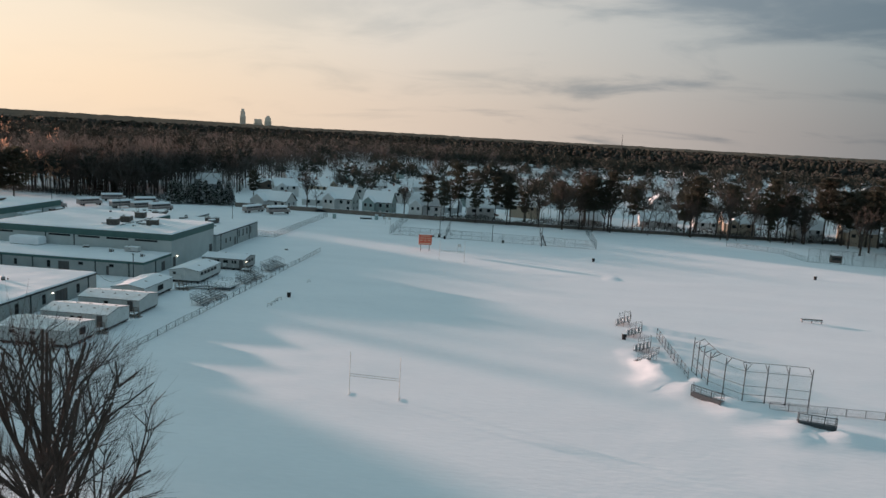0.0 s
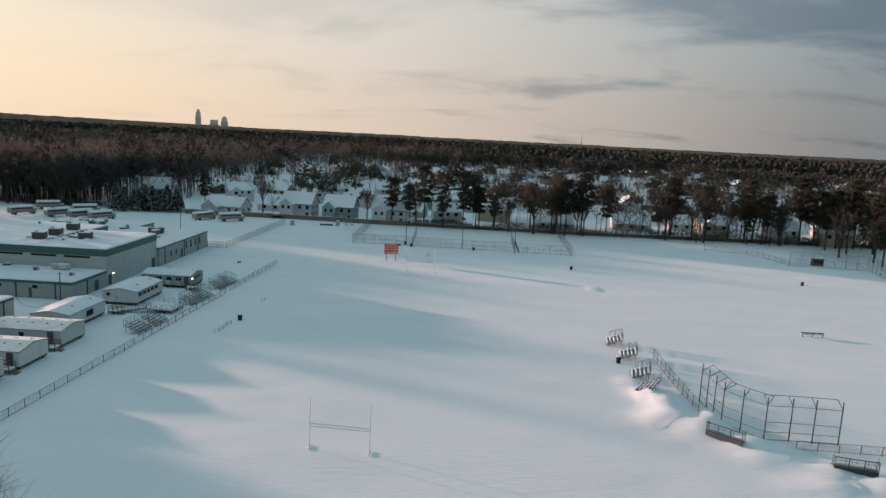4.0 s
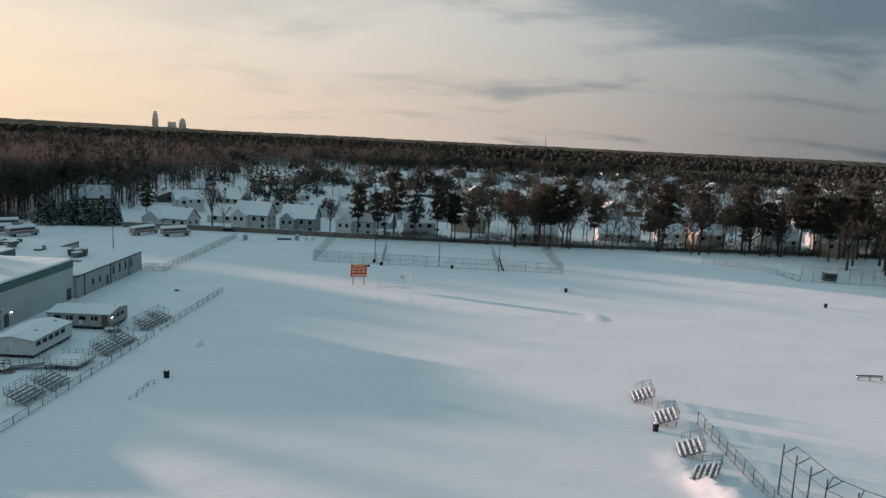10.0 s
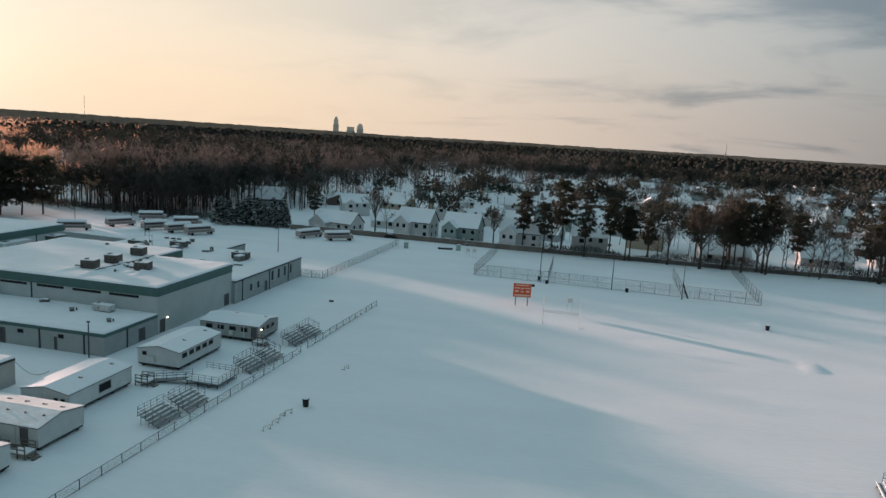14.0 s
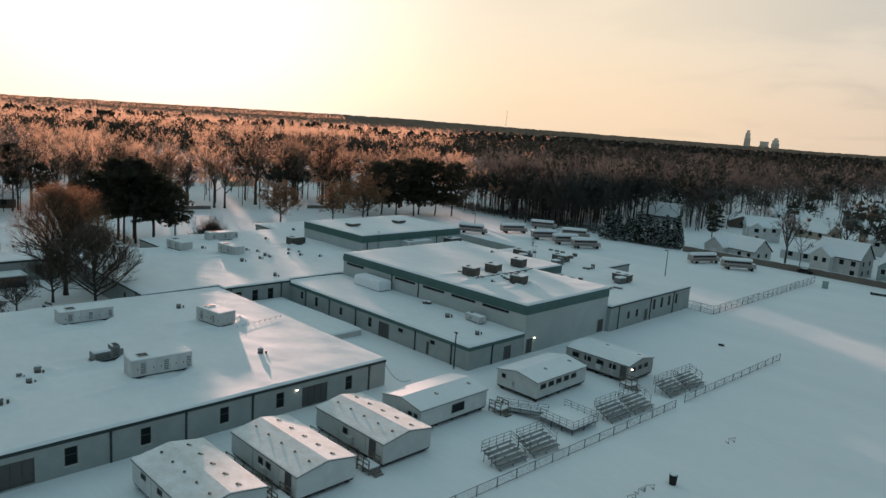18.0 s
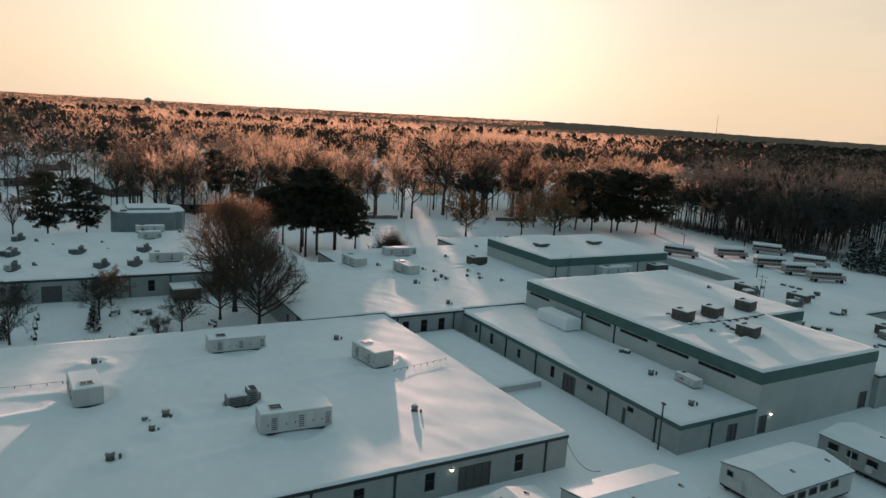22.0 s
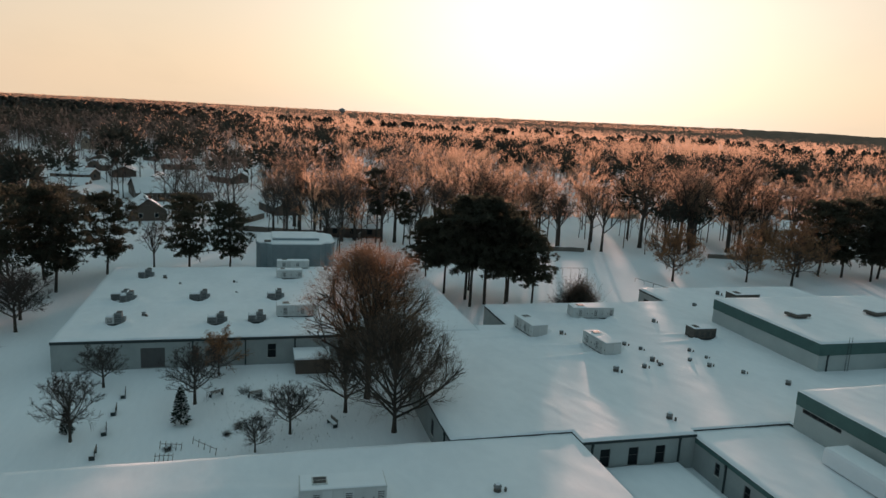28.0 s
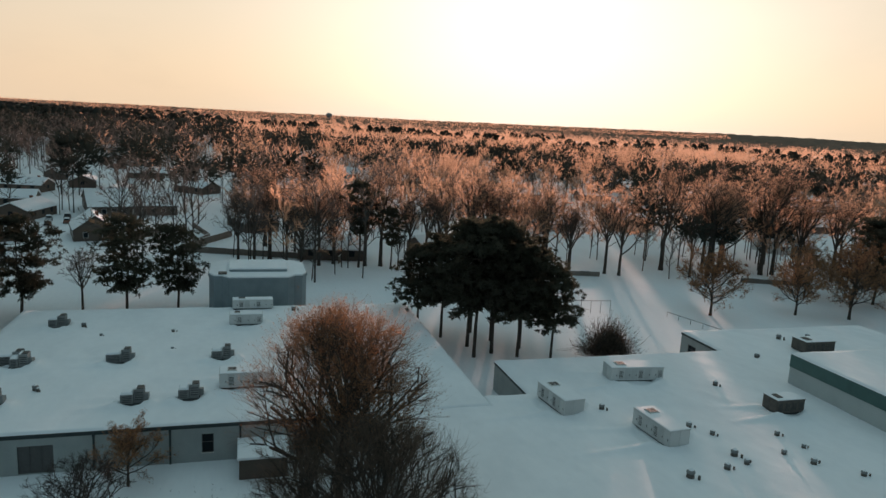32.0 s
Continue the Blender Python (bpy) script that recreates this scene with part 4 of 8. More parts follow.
# roof ladder on the tall hall
lad = thing("roof_ladder", "steel roof ladder with hooped top", "ladder", R(-124.0, 93.2, 4.1))
for s in (-0.25, 0.25):
    part("rail", Geo().tube((0.1, s, 0), (0.1, s, 5.2), 0.03, 0.03, 5), "galv", lad)
for k in range(12):
    part("rung", Geo().tube((0.1, -0.25, 0.3 + 0.36 * k), (0.1, 0.25, 0.3 + 0.36 * k), 0.02, 0.02, 4), "galv", lad)
# retaining wall beyond the service yard
yard = thing("retaining_wall", "long low grey block wall with a snowy top", "wall")
for i in range(8):
    x0, x1 = -147.0 + 4.6 * i, -147.0 + 4.6 * (i + 1)
    y0, y1 = 145.6 - 0.4 * i, 145.6 - 0.4 * (i + 1)
    part("panel", Geo().prism([(x0, y0), (x1 - 0.03, y1), (x1 - 0.03, y1 + 0.3), (x0, y0 + 0.3)], "z", -0.3, 2.0), "brick", yard)
    part("snow_cap", Geo().prism([(x0, y0 - 0.04), (x1, y1 - 0.04), (x1, y1 + 0.34), (x0, y0 + 0.34)], "z", 2.0, 2.14), "roof_snow", yard)
# wall lamps that are lit
for x, y, z in ((-64.42, 30.4, 2.75), (-61.4, 74.4, 2.6), (-43.8, 75.0, 2.3)):
    lamp = thing("wall_lamp", "lit wall lamp beside a doorway", "lamp", R(x, y, z))
    part("bracket", Geo().box(0.0, 0.12, -0.1, 0.1, 0, 0.12), "darktrim", lamp)
    part("lens", Geo().box(0.02, 0.2, -0.12, 0.12, -0.14, 0.0), "lamp_glow", lamp)

# wall pole and cable drop in the court
pole = thing("utility_pole", "grey pole beside the corridor wing", "pole", R(-63.5, 57.6, 0))
part("shaft", Geo().tube((0, 0, -0.2), (0, 0, 5.6), 0.12, 0.09, 7, True), "galv", pole)
part("head", Geo().slab(-0.25, 0.25, -0.12, 0.12, 5.55, 5.75, 0.03), "darktrim", pole)


# ---- portable classrooms ----
M["scoured_snow"] = material("scoured_snow", (0.80, 0.83, 0.845), 0.8, (0.62, 0.60, 0.57), 0.7, 3.0, 0.8, 0.45, stretch=(0.8, 1.1, 1), dist=0.06)
M["siding_drab"] = material("drab_siding", (0.36, 0.37, 0.36), 0.75, (0.27, 0.28, 0.275), 0.8, 12, 0.8, 0.15)
M["roof_grime"] = material("stained_roofing", (0.24, 0.19, 0.15), 0.9, (0.45, 0.42, 0.38), 1.2, 5, 0.9, 0.2)

def trailer(x0, x1, y0, y1, along, wins, label, dirty=False, siding="trailer"):
    """A portable classroom on piers; along: the ridge's axis. wins: (face, s, w, h, sill)."""
    t = thing("portable_classroom", label, "portable classroom", None, "portable classrooms beside the field fence")
    ze, zr, zb = 2.75, 3.35, 0.55
    lo, hi = (y0, y1) if along == "x" else (x0, x1)
    a, b = (x0, x1) if along == "x" else (y0, y1)
    mid = (lo + hi) / 2
    part("body", Geo().prism([(lo, zb), (hi, zb), (hi, ze), (mid, zr), (lo, ze)], along, a, b), siding, t)
    part("base_frame", Geo().box(x0 + 0.1, x1 - 0.1, y0 + 0.1, y1 - 0.1, 0.30, zb), "underside", t)
    for i in range(5):
        for j in range(2):
            px, py = x0 + 0.6 + (x1 - x0 - 1.2) * (i / 4 if along == "x" else j), y0 + 0.6 + (y1 - y0 - 1.2) * (j if along == "x" else i / 4)
            part("pier", Geo().box(px - 0.2, px + 0.2, py - 0.2, py + 0.2, -0.2, 0.30), "underside", t)
    o, k = 0.14, 0.16
    for s, (u, w) in ((-1, (lo - o, mid)), (1, (mid, hi + o))):
        zz = lambda v: zr - (zr - ze) * abs(v - mid) / (mid - lo)
        part("roof", Geo().prism([(u, zz(u) + 0.01), (w, zz(w) + 0.01), (w, zz(w) + 0.06), (u, zz(u) + 0.06)], along, a - 0.12, b + 0.12), "darktrim", t)
        e = 0.05
        part("roof_snow", Geo().prism([(u + (e if s < 0 else 0), zz(u) + 0.062), (w - (e if s > 0 else 0), zz(w) + 0.062), (w - (0.12 if s > 0 else 0), zz(w) + k + (0 if s > 0 else 0.02)), (u + (0.12 if s < 0 else 0), zz(u) + k + (0.02 if s > 0 else 0))], along, a - 0.08, b + 0.08), "scoured_snow" if dirty else "roof_snow", t)
    for face, s, w, h, sill in wins:
        m = {"+x": pose(x1 + 0.075, s, sill, 0, 0, -90), "-x": pose(x0 - 0.075, s, sill, 0, 0, 90), "+y": pose(s, y1 + 0.075, sill, 0, 0, 0), "-y": pose(s, y0 - 0.075, sill, 0, 0, 180)}[face]
        window_parts(t, m, w, h, W if sill > 0.7 else D, 1)
    for k in range(3 if along == "x" else 1):
        u = a + (b - a) * (0.35 + 0.2 * k)
        part("air_conditioner", (Geo().slab(u - 0.35, u + 0.35, y0 - 0.5, y0 - 0.01, 1.0, 1.7, 0.03) if along == "x" else Geo().slab(mid - 1.2, mid - 0.5, y0 - 0.5, y0 - 0.01, 1.1, 1.8, 0.03)) if k == 1 or along == "y" else Geo().box(u - 0.05, u + 0.05, y0 - 0.08, y0 - 0.005, 0.6, 2.6), "unit", t)
    n = int((b - a) / 2.4)
    for i in range(n):
        u = a + (i + 0.5) * (b - a) / n
        p = mid + 0.9 * (-1) ** i
        q = (u, p, zr + 0.02) if along == "x" else (p, u, zr + 0.02)
        if i % 2 or dirty:
            for w in ((-1, 1) if dirty else (1,)):
                p = mid + 1.3 * w
                q = (u, p, zz(p) + 0.1) if along == "x" else (p, u, zz(p) + 0.1)
                part("vent_hood", Geo().tube(q, (q[0], q[1], q[2] + 0.16), 0.17, 0.12, 7, True), "unitdark", t)
                part("bare_patch", Geo().tube((q[0] + 0.15, q[1] + 0.1, q[2]), (q[0] + 0.15, q[1] + 0.1, q[2] + 0.072), 0.28, 0.24, 9, True), "roof_grime", t, "snow-melt patch of brown roofing")
    for s in (lo + 0.12, mid, hi - 0.12):
        c = Geo().box(a - 0.02, a + 0.05, s - 0.06, s + 0.06, zb, ze) if along == "x" else Geo().box(s - 0.06, s + 0.06, a - 0.02, a + 0.05, zb, ze)
        part("batten", c, "white", t)
    return t


def steps(x, y, turn, label="snow-covered timber landing with rails"):
    s = thing("landing", label, "steps", R(x, y, 0, turn))
    part("platform", Geo().slab(-1.0, 1.0, -0.8, 0.8, 0.5, 0.62, 0.03), "wood", s)
    part("snow_cap", Geo().slab(-0.95, 0.95, -0.75, 0.75, 0.62, 0.78, 0.08), "roof_snow", s)
    for k in range(3):
        part("tread", Geo().slab(1.0 + 0.28 * k, 1.3 + 0.28 * k, -0.6, 0.6, 0.36 - 0.17 * k, 0.42 - 0.17 * k, 0.01), "wood", s)
    for px in (-0.95, 0, 0.95):
        for py in (-0.75, 0.75):
            part("post", Geo().box(px - 0.05, px + 0.05, py - 0.05, py + 0.05, -0.1, 1.6), "wood", s)
    for py in (-0.75, 0.75):
        for z in (1.05, 1.5):
            part("rail", Geo().box(-0.95, 0.95, py - 0.03, py + 0.03, z, z + 0.1), "wood", s)
    return s


small = lambda face, ss, w=0.9, h=0.7, sill=1.7: [(face, s, w, h, sill) for s in ss]
trailer(-58.6, -46.6, 8.2, 15.4, "x", small("-y", (-56, -52.5), 0.9, 0.5, 1.9) + [("+x", 11.8, 1.6, 1.1, 1.4)], "grey portable classroom with a snow-laden shallow roof", dirty=True)
trailer(-58.4, -46.3, 18.4, 25.3, "x", small("-y", (-52.6, -51.2), 0.8, 0.7, 1.6) + [("-y", -47.7, 1.0, 2.0, 0.6)], "grey portable classroom with patchy wind-scoured snow roof", dirty=True)
trailer(-58.5, -46.5, 29.2, 36.1, "x", small("-y", (-53.0,), 0.8, 0.7, 1.6) + [("-y", -48.3, 1.0, 2.0, 0.6)], "grey portable classroom with roof vents through the snow", dirty=True)
trailer(-57.3, -50.4, 38.2, 50.0, "y", [("+x", 44.6, 2.2, 1.1, 1.2)] + small("-y", (-52.2, -51.2), 0.6, 0.5, 1.7), "pale portable classroom with smooth unbroken roof snow")
trailer(-54.8, -47.8, 57.3, 69.0, "y", small("+x", (58.6, 60.4, 62.2, 64.0, 65.8), 1.15, 0.7, 1.75) + small("-y", (-53.6,), 0.7, 0.6, 1.8), "white portable classroom with a row of five windows")
trailer(-55.0, -43.9, 74.4, 81.7, "x", small("-y", (-53.2, -51.0, -48.8, -46.6), 1.2, 0.8, 1.6) + small("+x", (75.8, 77.6, 79.4), 1.0, 0.7, 1.7) + [("-y", -44.8, 1.0, 2.0, 0.6)], "grey portable classroom with dark gable and corner porch", siding="siding_drab")
def side_ramp(x0, x1, y):
    """A timber ramp that climbs beside a portable classroom."""
    r = thing("timber_ramp", "snowy timber ramp with rails between portable classrooms", "ramp")
    part("deck", Geo().prism([(x0, -0.05), (x1, 0.5), (x1, 0.6), (x0, 0.05)], "y", y - 0.7, y + 0.7), "wood", r)
    part("snow_cap", Geo().prism([(x0 + 0.1, 0.05), (x1 - 0.1, 0.6), (x1 - 0.1, 0.7), (x0 + 0.1, 0.15)], "y", y - 0.55, y + 0.55), "roof_snow", r)
    for s in (-0.68, 0.68):
        for k in range(6):
            x, z = x0 + (x1 - x0) * k / 5, 0.05 + 0.55 * k / 5
            part("post", Geo().box(x - 0.05, x + 0.05, y + s - 0.04, y + s + 0.04, z - 0.3, z + 0.95), "wood", r)
        for h in (0.45, 0.9):
            part("rail", Geo().prism([(x0, h), (x1, h + 0.55), (x1, h + 0.65), (x0, h + 0.1)], "y", y + s - 0.03, y + s + 0.03), "wood", r)


side_ramp(-58.0, -49.2, 16.9); side_ramp(-58.0, -49.2, 27.4)
steps(-47.6, 17.3, 0); steps(-47.4, 28.0, 0); steps(-49.9, 7.0, 0); steps(-49.0, 50.9, 0); steps(-43.2, 73.4, 0)

# ---- fences ----
def fence(name, label, pts, h, gap=3.0, wire=0.30, slat=False, mid=False, group=""):
    """Chain-link fence along a line: posts, rails and crossed wires."""
    f = thing(name, label, "fence", None, group)
    post = Geo().tube((0, 0, -0.3), (0, 0, h + 0.04), 0.048, 0.048, 6, True)
    pm = post.mesh("post", M["galv"])
    wires = Geo()
    for (x0, y0), (x1, y1) in zip(pts, pts[1:]):
        L = math.hypot(x1 - x0, y1 - y0)
        n = max(1, round(L / gap))
        for i in range(n + 1):
            part("post", pm, "", f, at=R(x0 + (x1 - x0) * i / n, y0 + (y1 - y0) * i / n, 0))
        for z in (h, h * 0.5, 0.12) if mid else (h, 0.12):
            part("rail", Geo().tube((x0, y0, z), (x1, y1, z), 0.03, 0.03, 5), "galv", f)
        ux, uy = (x1 - x0) / L, (y1 - y0) / L
        w = 0.013 if not slat else 0.05
        s = 0.0
        while s < L:
            for d in ((1, -1) if not slat else (0,)):
                e = min(max(s + d * h, 0), L) if d else s
                k = abs(e - s) / h if d else 1
                a = (x0 + ux * s, y0 + uy * s)
                b = (x0 + ux * e, y0 + uy * e)
                wires.poly([(a[0] - ux * w, a[1] - uy * w, 0.05), (a[0] + ux * w, a[1] + uy * w, 0.05), (b[0] + ux * w, b[1] + uy * w, 0.05 + (h - 0.05) * k), (b[0] - ux * w, b[1] - uy * w, 0.05 + (h - 0.05) * k)])
            s += wire
    ob = new("wire_mesh", wires.mesh("wire_mesh", M["wire"]))
    ob.parent = f
    tagged(ob, "woven chain-link wire", kind="stuff")
    return f


fence("field_fence", "low chain-link fence between portables and playing field", [(-38.5, -24.0), (-37.0, 24.0), (-35.1, 72.0)], 1.15, 3.0)
fence("field_fence", "low chain-link fence ending beside the open field", [(-35.2, 75.0), (-33.9, 108.0)], 1.15, 3.0)
fence("lot_fence", "tall chain-link fence round the snowy bus lot", [(-60.4, 128.2), (-54.6, 128.2), (-53.4, 190.0)], 1.9, 3.0, 0.24, mid=True)
fence("court_fence", "tall chain-link fence round the snowed-in courts", [(-20.8, 196.0), (-20.8, 152.4), (15.5, 151.6), (51.4, 149.8), (52.4, 196.0)], 3.0, 3.6, 0.36, mid=True)
fence("court_fence", "chain-link divider between two courts", [(-0.9, 152.9), (-1.4, 178.0)], 3.0, 4.0, 0.36, mid=True)
fence("court_fence", "chain-link divider between two courts", [(33.0, 151.2), (33.2, 178.0)], 3.0, 4.0, 0.36, mid=True)
fence("dugout_fence", "chain-link dugout fence in a snow drift", [(50.3, 42.0), (50.4, 18.2)], 1.9, 2.4, 0.28, mid=True)
fence("sideline_fence", "low chain-link sideline fence along the ball field", [(59.4, 8.2), (75.0, 7.8), (104.0, 7.0)], 1.2, 2.5, 0.28)
fence("outfield_fence", "chain-link outfield fence below dark trees", [(104.0, 181.0), (119.5, 171.5), (123.2, 155.0)], 1.7, 3.4, 0.34)
fence("outfield_fence", "tall chain-link ball-stop fence at the field corner", [(123.4, 155.0), (147.5, 152.6), (143.6, 127.0)], 4.7, 3.3, 0.30, mid=True)
fence("outfield_fence", "low chain-link fence running on from the corner", [(143.6, 126.6), (146.0, 60.0)], 1.4, 3.4, 0.34)

# backstop: tall posts with leaning hood frames
stop = thing("backstop", "tall chain-link baseball backstop with leaning hood", "backstop")
line_pts = [(52.2, 23.2), (52.3, 20.6), (52.4, 18.0), (52.6, 15.4), (54.2, 12.9), (56.3, 10.5), (59.5, 10.6), (62.4, 10.5), (65.6, 10.3)]
for i, (x, y) in enumerate(line_pts):
    part("post", Geo().tube((x, y, -0.3), (x, y, 5.8), 0.085, 0.075, 7, True), "darktrim", stop)
# hood frames lean over the plate, one run for each straight side
for lo, hi, inward in ((0, 3, (1.0, 0.05)), (3, 5, (0.75, 0.66)), (5, 8, (0.02, 1.0))):
    tips = [Vector((line_pts[i][0] + 1.5 * inward[0], line_pts[i][1] + 1.5 * inward[1], 5.6)) for i in range(lo, hi + 1)]
    for i, tip in zip(range(lo, hi + 1), tips):
        part("hood_arm", Geo().tube((*line_pts[i], 4.75), tip, 0.055, 0.05, 6, True), "darktrim", stop)
    for p, q in zip(tips, tips[1:]):
        part("hood_rail", Geo().tube(p, q, 0.045, 0.045, 5), "darktrim", stop)
fabric = Geo()
for i in range(len(line_pts) - 1):
    a, b = Vector((*line_pts[i], 0)), Vector((*line_pts[i + 1], 0))
    for z in (0.15, 1.2, 2.5, 4.7):
        part("rail", Geo().tube(a + Vector((0, 0, z)), b + Vector((0, 0, z)), 0.035, 0.035, 5), "darktrim", stop)
    L = (b - a).length
    u = (b - a) / L
    s = -5.0
    while s < L:
        for d in (1, -1):
            p0, p1 = (s, s + 5.0) if d > 0 else (s + 5.0, s)
            z0 = 0.1
            q0, q1 = min(max(p0, 0), L), min(max(p1, 0), L)
            if abs(q1 - q0) > 0.05:
                za, zb = z0 + abs(q0 - p0), z0 + abs(q1 - p0)
                c, e = a + u * q0, a + u * q1
                fabric.poly([(c.x - u.x * 0.005, c.y - u.y * 0.005, za), (c.x + u.x * 0.005, c.y + u.y * 0.005, za), (e.x + u.x * 0.005, e.y + u.y * 0.005, zb), (e.x - u.x * 0.005, e.y - u.y * 0.005, zb)])
        s += 0.3
ob = new("wire_mesh", fabric.mesh("wire_mesh", M["wire"]))
ob.parent = stop
tagged(ob, "woven chain-link wire", kind="stuff")


# ---- bleachers ----
def bleacher(length, rows=5, dusted=False):
    b = thing("bleacher", "small aluminium bleacher with guard rails beside the field fence", "bleacher", None, "bleachers")
    for r in range(rows):
        x, z = -0.62 * r, 0.42 + 0.24 * r
        part("seat_plank", Geo().slab(x - 0.17, x + 0.17, -length / 2, length / 2, z, z + 0.05, 0.015), "alu", b)
        if dusted:
            part("snow_strip", Geo().slab(x - 0.12, x + 0.12, -length / 2 + 0.05, length / 2 - 0.05, z + 0.05, z + 0.12, 0.04), "roof_snow", b)
        if r:
            part("foot_plank", Geo().slab(x + 0.20, x + 0.44, -length / 2, length / 2, z - 0.27, z - 0.23, 0.01), "alu", b)
    top = 0.42 + 0.24 * (rows - 1)
    back = -0.62 * (rows - 1) - 0.2
    for y in (-length / 2 + 0.3, 0, length / 2 - 0.3):
        part("frame", Geo().tube((0.15, y, 0.0), (back, y, top - 0.02), 0.035, 0.035, 5).tube((0, y, -0.2), (0, y, 0.42), 0.035, 0.035, 5).tube((back + 0.2, y, -0.2), (back + 0.2, y, top), 0.035, 0.035, 5).tube((back / 2, y, -0.2), (back / 2, y, top / 2 + 0.2), 0.035, 0.035, 5), "galv", b)
    n = int(length / 1.1)
    for i in range(n + 1):
        y = -length / 2 + length * i / n
        part("guard_post", Geo().tube((back, y, top - 0.2), (back, y, top + 1.1), 0.03, 0.03, 5), "galv", b)
    for z in (top + 0.3, top + 0.7, top + 1.1):
        part("guard_rail", Geo().tube((back, -length / 2, z), (back, length / 2, z), 0.025, 0.025, 5), "galv", b)
    for y in (-length / 2, length / 2):
        for z in (0.45, 0.85, 1.1):
            part("side_rail", Geo().tube((back, y, top + z), (-0.5, y, 0.6 + z), 0.025, 0.025, 5), "galv", b)
        part("guard_post", Geo().tube((-0.5, y, 0.4), (-0.5, y, 1.75), 0.03, 0.03, 5), "galv", b)
        part("guard_post", Geo().tube((back / 2 - 0.2, y, 0.8), (back / 2 - 0.2, y, 2.3), 0.03, 0.03, 5), "galv", b)
    return b


one = bleacher(4.7)
one.matrix_basis = R(-38.4, 40.9, 0, -3)
for x, y, turn in ((-38.0, 46.4, -3), (-37.6, 62.0, -3), (-37.2, 67.2, -3), (-37.2, 77.0, -3), (-36.8, 82.2, -3)):
    copy_thing(one, R(x, y, 0, turn))
one = bleacher(4.2, 5, True)
tagged(one, "small bleacher with snow-striped planks and back rail")
one.matrix_basis = R(44.0, 51.0, 0, 172)
for x, y, turn in ((44.8, 42.9, 170), (44.6, 33.0, 168), (44.3, 27.0, 150)):
    copy_thing(one, R(x, y, 0, turn))
low = bleacher(4.6, 3)
tagged(low, "low three-row bleacher half buried in a drift")
part("back_board", Geo().slab(-1.50, -1.44, -2.3, 2.3, 0.12, 0.85, 0.01), "galv", low, "dark board behind the seats")
for y in (-2.3, -0.8, 0.8, 2.3):
    part("guard_post", Geo().tube((-1.47, y, -0.2), (-1.47, y, 2.0), 0.05, 0.05, 6, True), "darktrim", low)
for z in (0.95, 1.95):
    part("guard_rail", Geo().tube((-1.47, -2.3, z), (-1.47, 2.3, z), 0.035, 0.035, 5), "darktrim", low)
net_ = Geo()
for k in range(37):
    y = -2.25 + 0.125 * k
    net_.poly([(-1.47, y - 0.014, 0.95), (-1.47, y + 0.014, 0.95), (-1.47, y + 0.014, 1.95), (-1.47, y - 0.014, 1.95)])
part("wire_panel", net_, "alu", low, "snow-dusted wire panel")
low.matrix_basis = R(51.6, 9.9, 0.1, 47)
copy_thing(low, R(63.6, 3.2, 0.1, 77))

# viewing platform with ramp
plat = thing("viewing_platform", "raised metal platform with snowy deck, rails and ramp", "platform", R(-41.2, 55.3, 0, -2))
part("deck", Geo().slab(-2.6, 2.6, -2.6, 2.6, 0.62, 0.74, 0.02), "alu", plat)
part("snow_cap", Geo().slab(-2.55, 2.55, -2.55, 2.55, 0.74, 0.9, 0.08), "roof_snow", plat)
for x in (-2.4, -0.8, 0.8, 2.4):
    for y in (-2.4, 0.0, 2.4):
        part("leg", Geo().tube((x, y, -0.2), (x, y, 0.62), 0.05, 0.05, 6), "galv", plat)
    part("joist", Geo().box(x - 0.04, x + 0.04, -2.5, 2.5, 0.48, 0.62), "galv", plat)
for x0, y0, x1, y1, z0, z1 in ((-2.6, -2.6, 2.6, -2.6, .74, .74), (2.6, -2.6, 2.6, 2.6, .74, .74), (2.6, 2.6, -2.6, 2.6, .74, .74), (-2.6, -2.4, -9.0, -4.6, .74, 0.1), (-2.6, -0.9, -9.0, -3.1, .74, 0.1)):
    for k in range(6):
        s = k / 5
        x, y, z = x0 + (x1 - x0) * s, y0 + (y1 - y0) * s, z0 + (z1 - z0) * s
        part("post", Geo().tube((x, y, z - 0.1), (x, y, z + 1.05), 0.03, 0.03, 5), "galv", plat)
    for h in (0.35, 0.7, 1.05):
        part("rail", Geo().tube((x0, y0, z0 + h), (x1, y1, z1 + h), 0.024, 0.024, 5), "galv", plat)
part("ramp", Geo().poly([(-2.6, -2.4, 0.7), (-2.6, -0.9, 0.7), (-9, -3.1, 0.05), (-9, -4.6, 0.05)]).poly([(-2.6, -2.4, 0.6), (-9, -4.6, -0.05), (-9, -3.1, -0.05), (-2.6, -0.9, 0.6)]), "alu", plat)

# ---- goals, scoreboard, bins, benches ----
def goal(at, w=7.11, bar=3.0, up=6.1):
    g = thing("goal_post", "thin white football goal standing in snow", "goal post", at, "football goals")
    for x in (0, w):
        part("upright", Geo().tube((x, 0, -0.2), (x, 0, up), 0.055, 0.045, 7, True), "white", g)
    for z in (bar, bar - 0.32):
        part("crossbar", Geo().tube((0, 0, z), (w, 0, z), 0.05, 0.05, 7), "white", g)
    for k in range(7):
        x = w * (k + 0.5) / 7
        part("net_bar", Geo().tube((x, 0, bar), (x, 0, bar - 0.32), 0.02, 0.02, 5), "white", g)
    for x in (0, w):
        part("foot", Geo().tube((x, -0.5, 0.03), (x, 0.8, 0.03), 0.05, 0.05, 6), "white", g)
    return g


goal(R(0, 0, 0, -4))
goal(R(1.4, 108.5, 0, 0), 7.3)

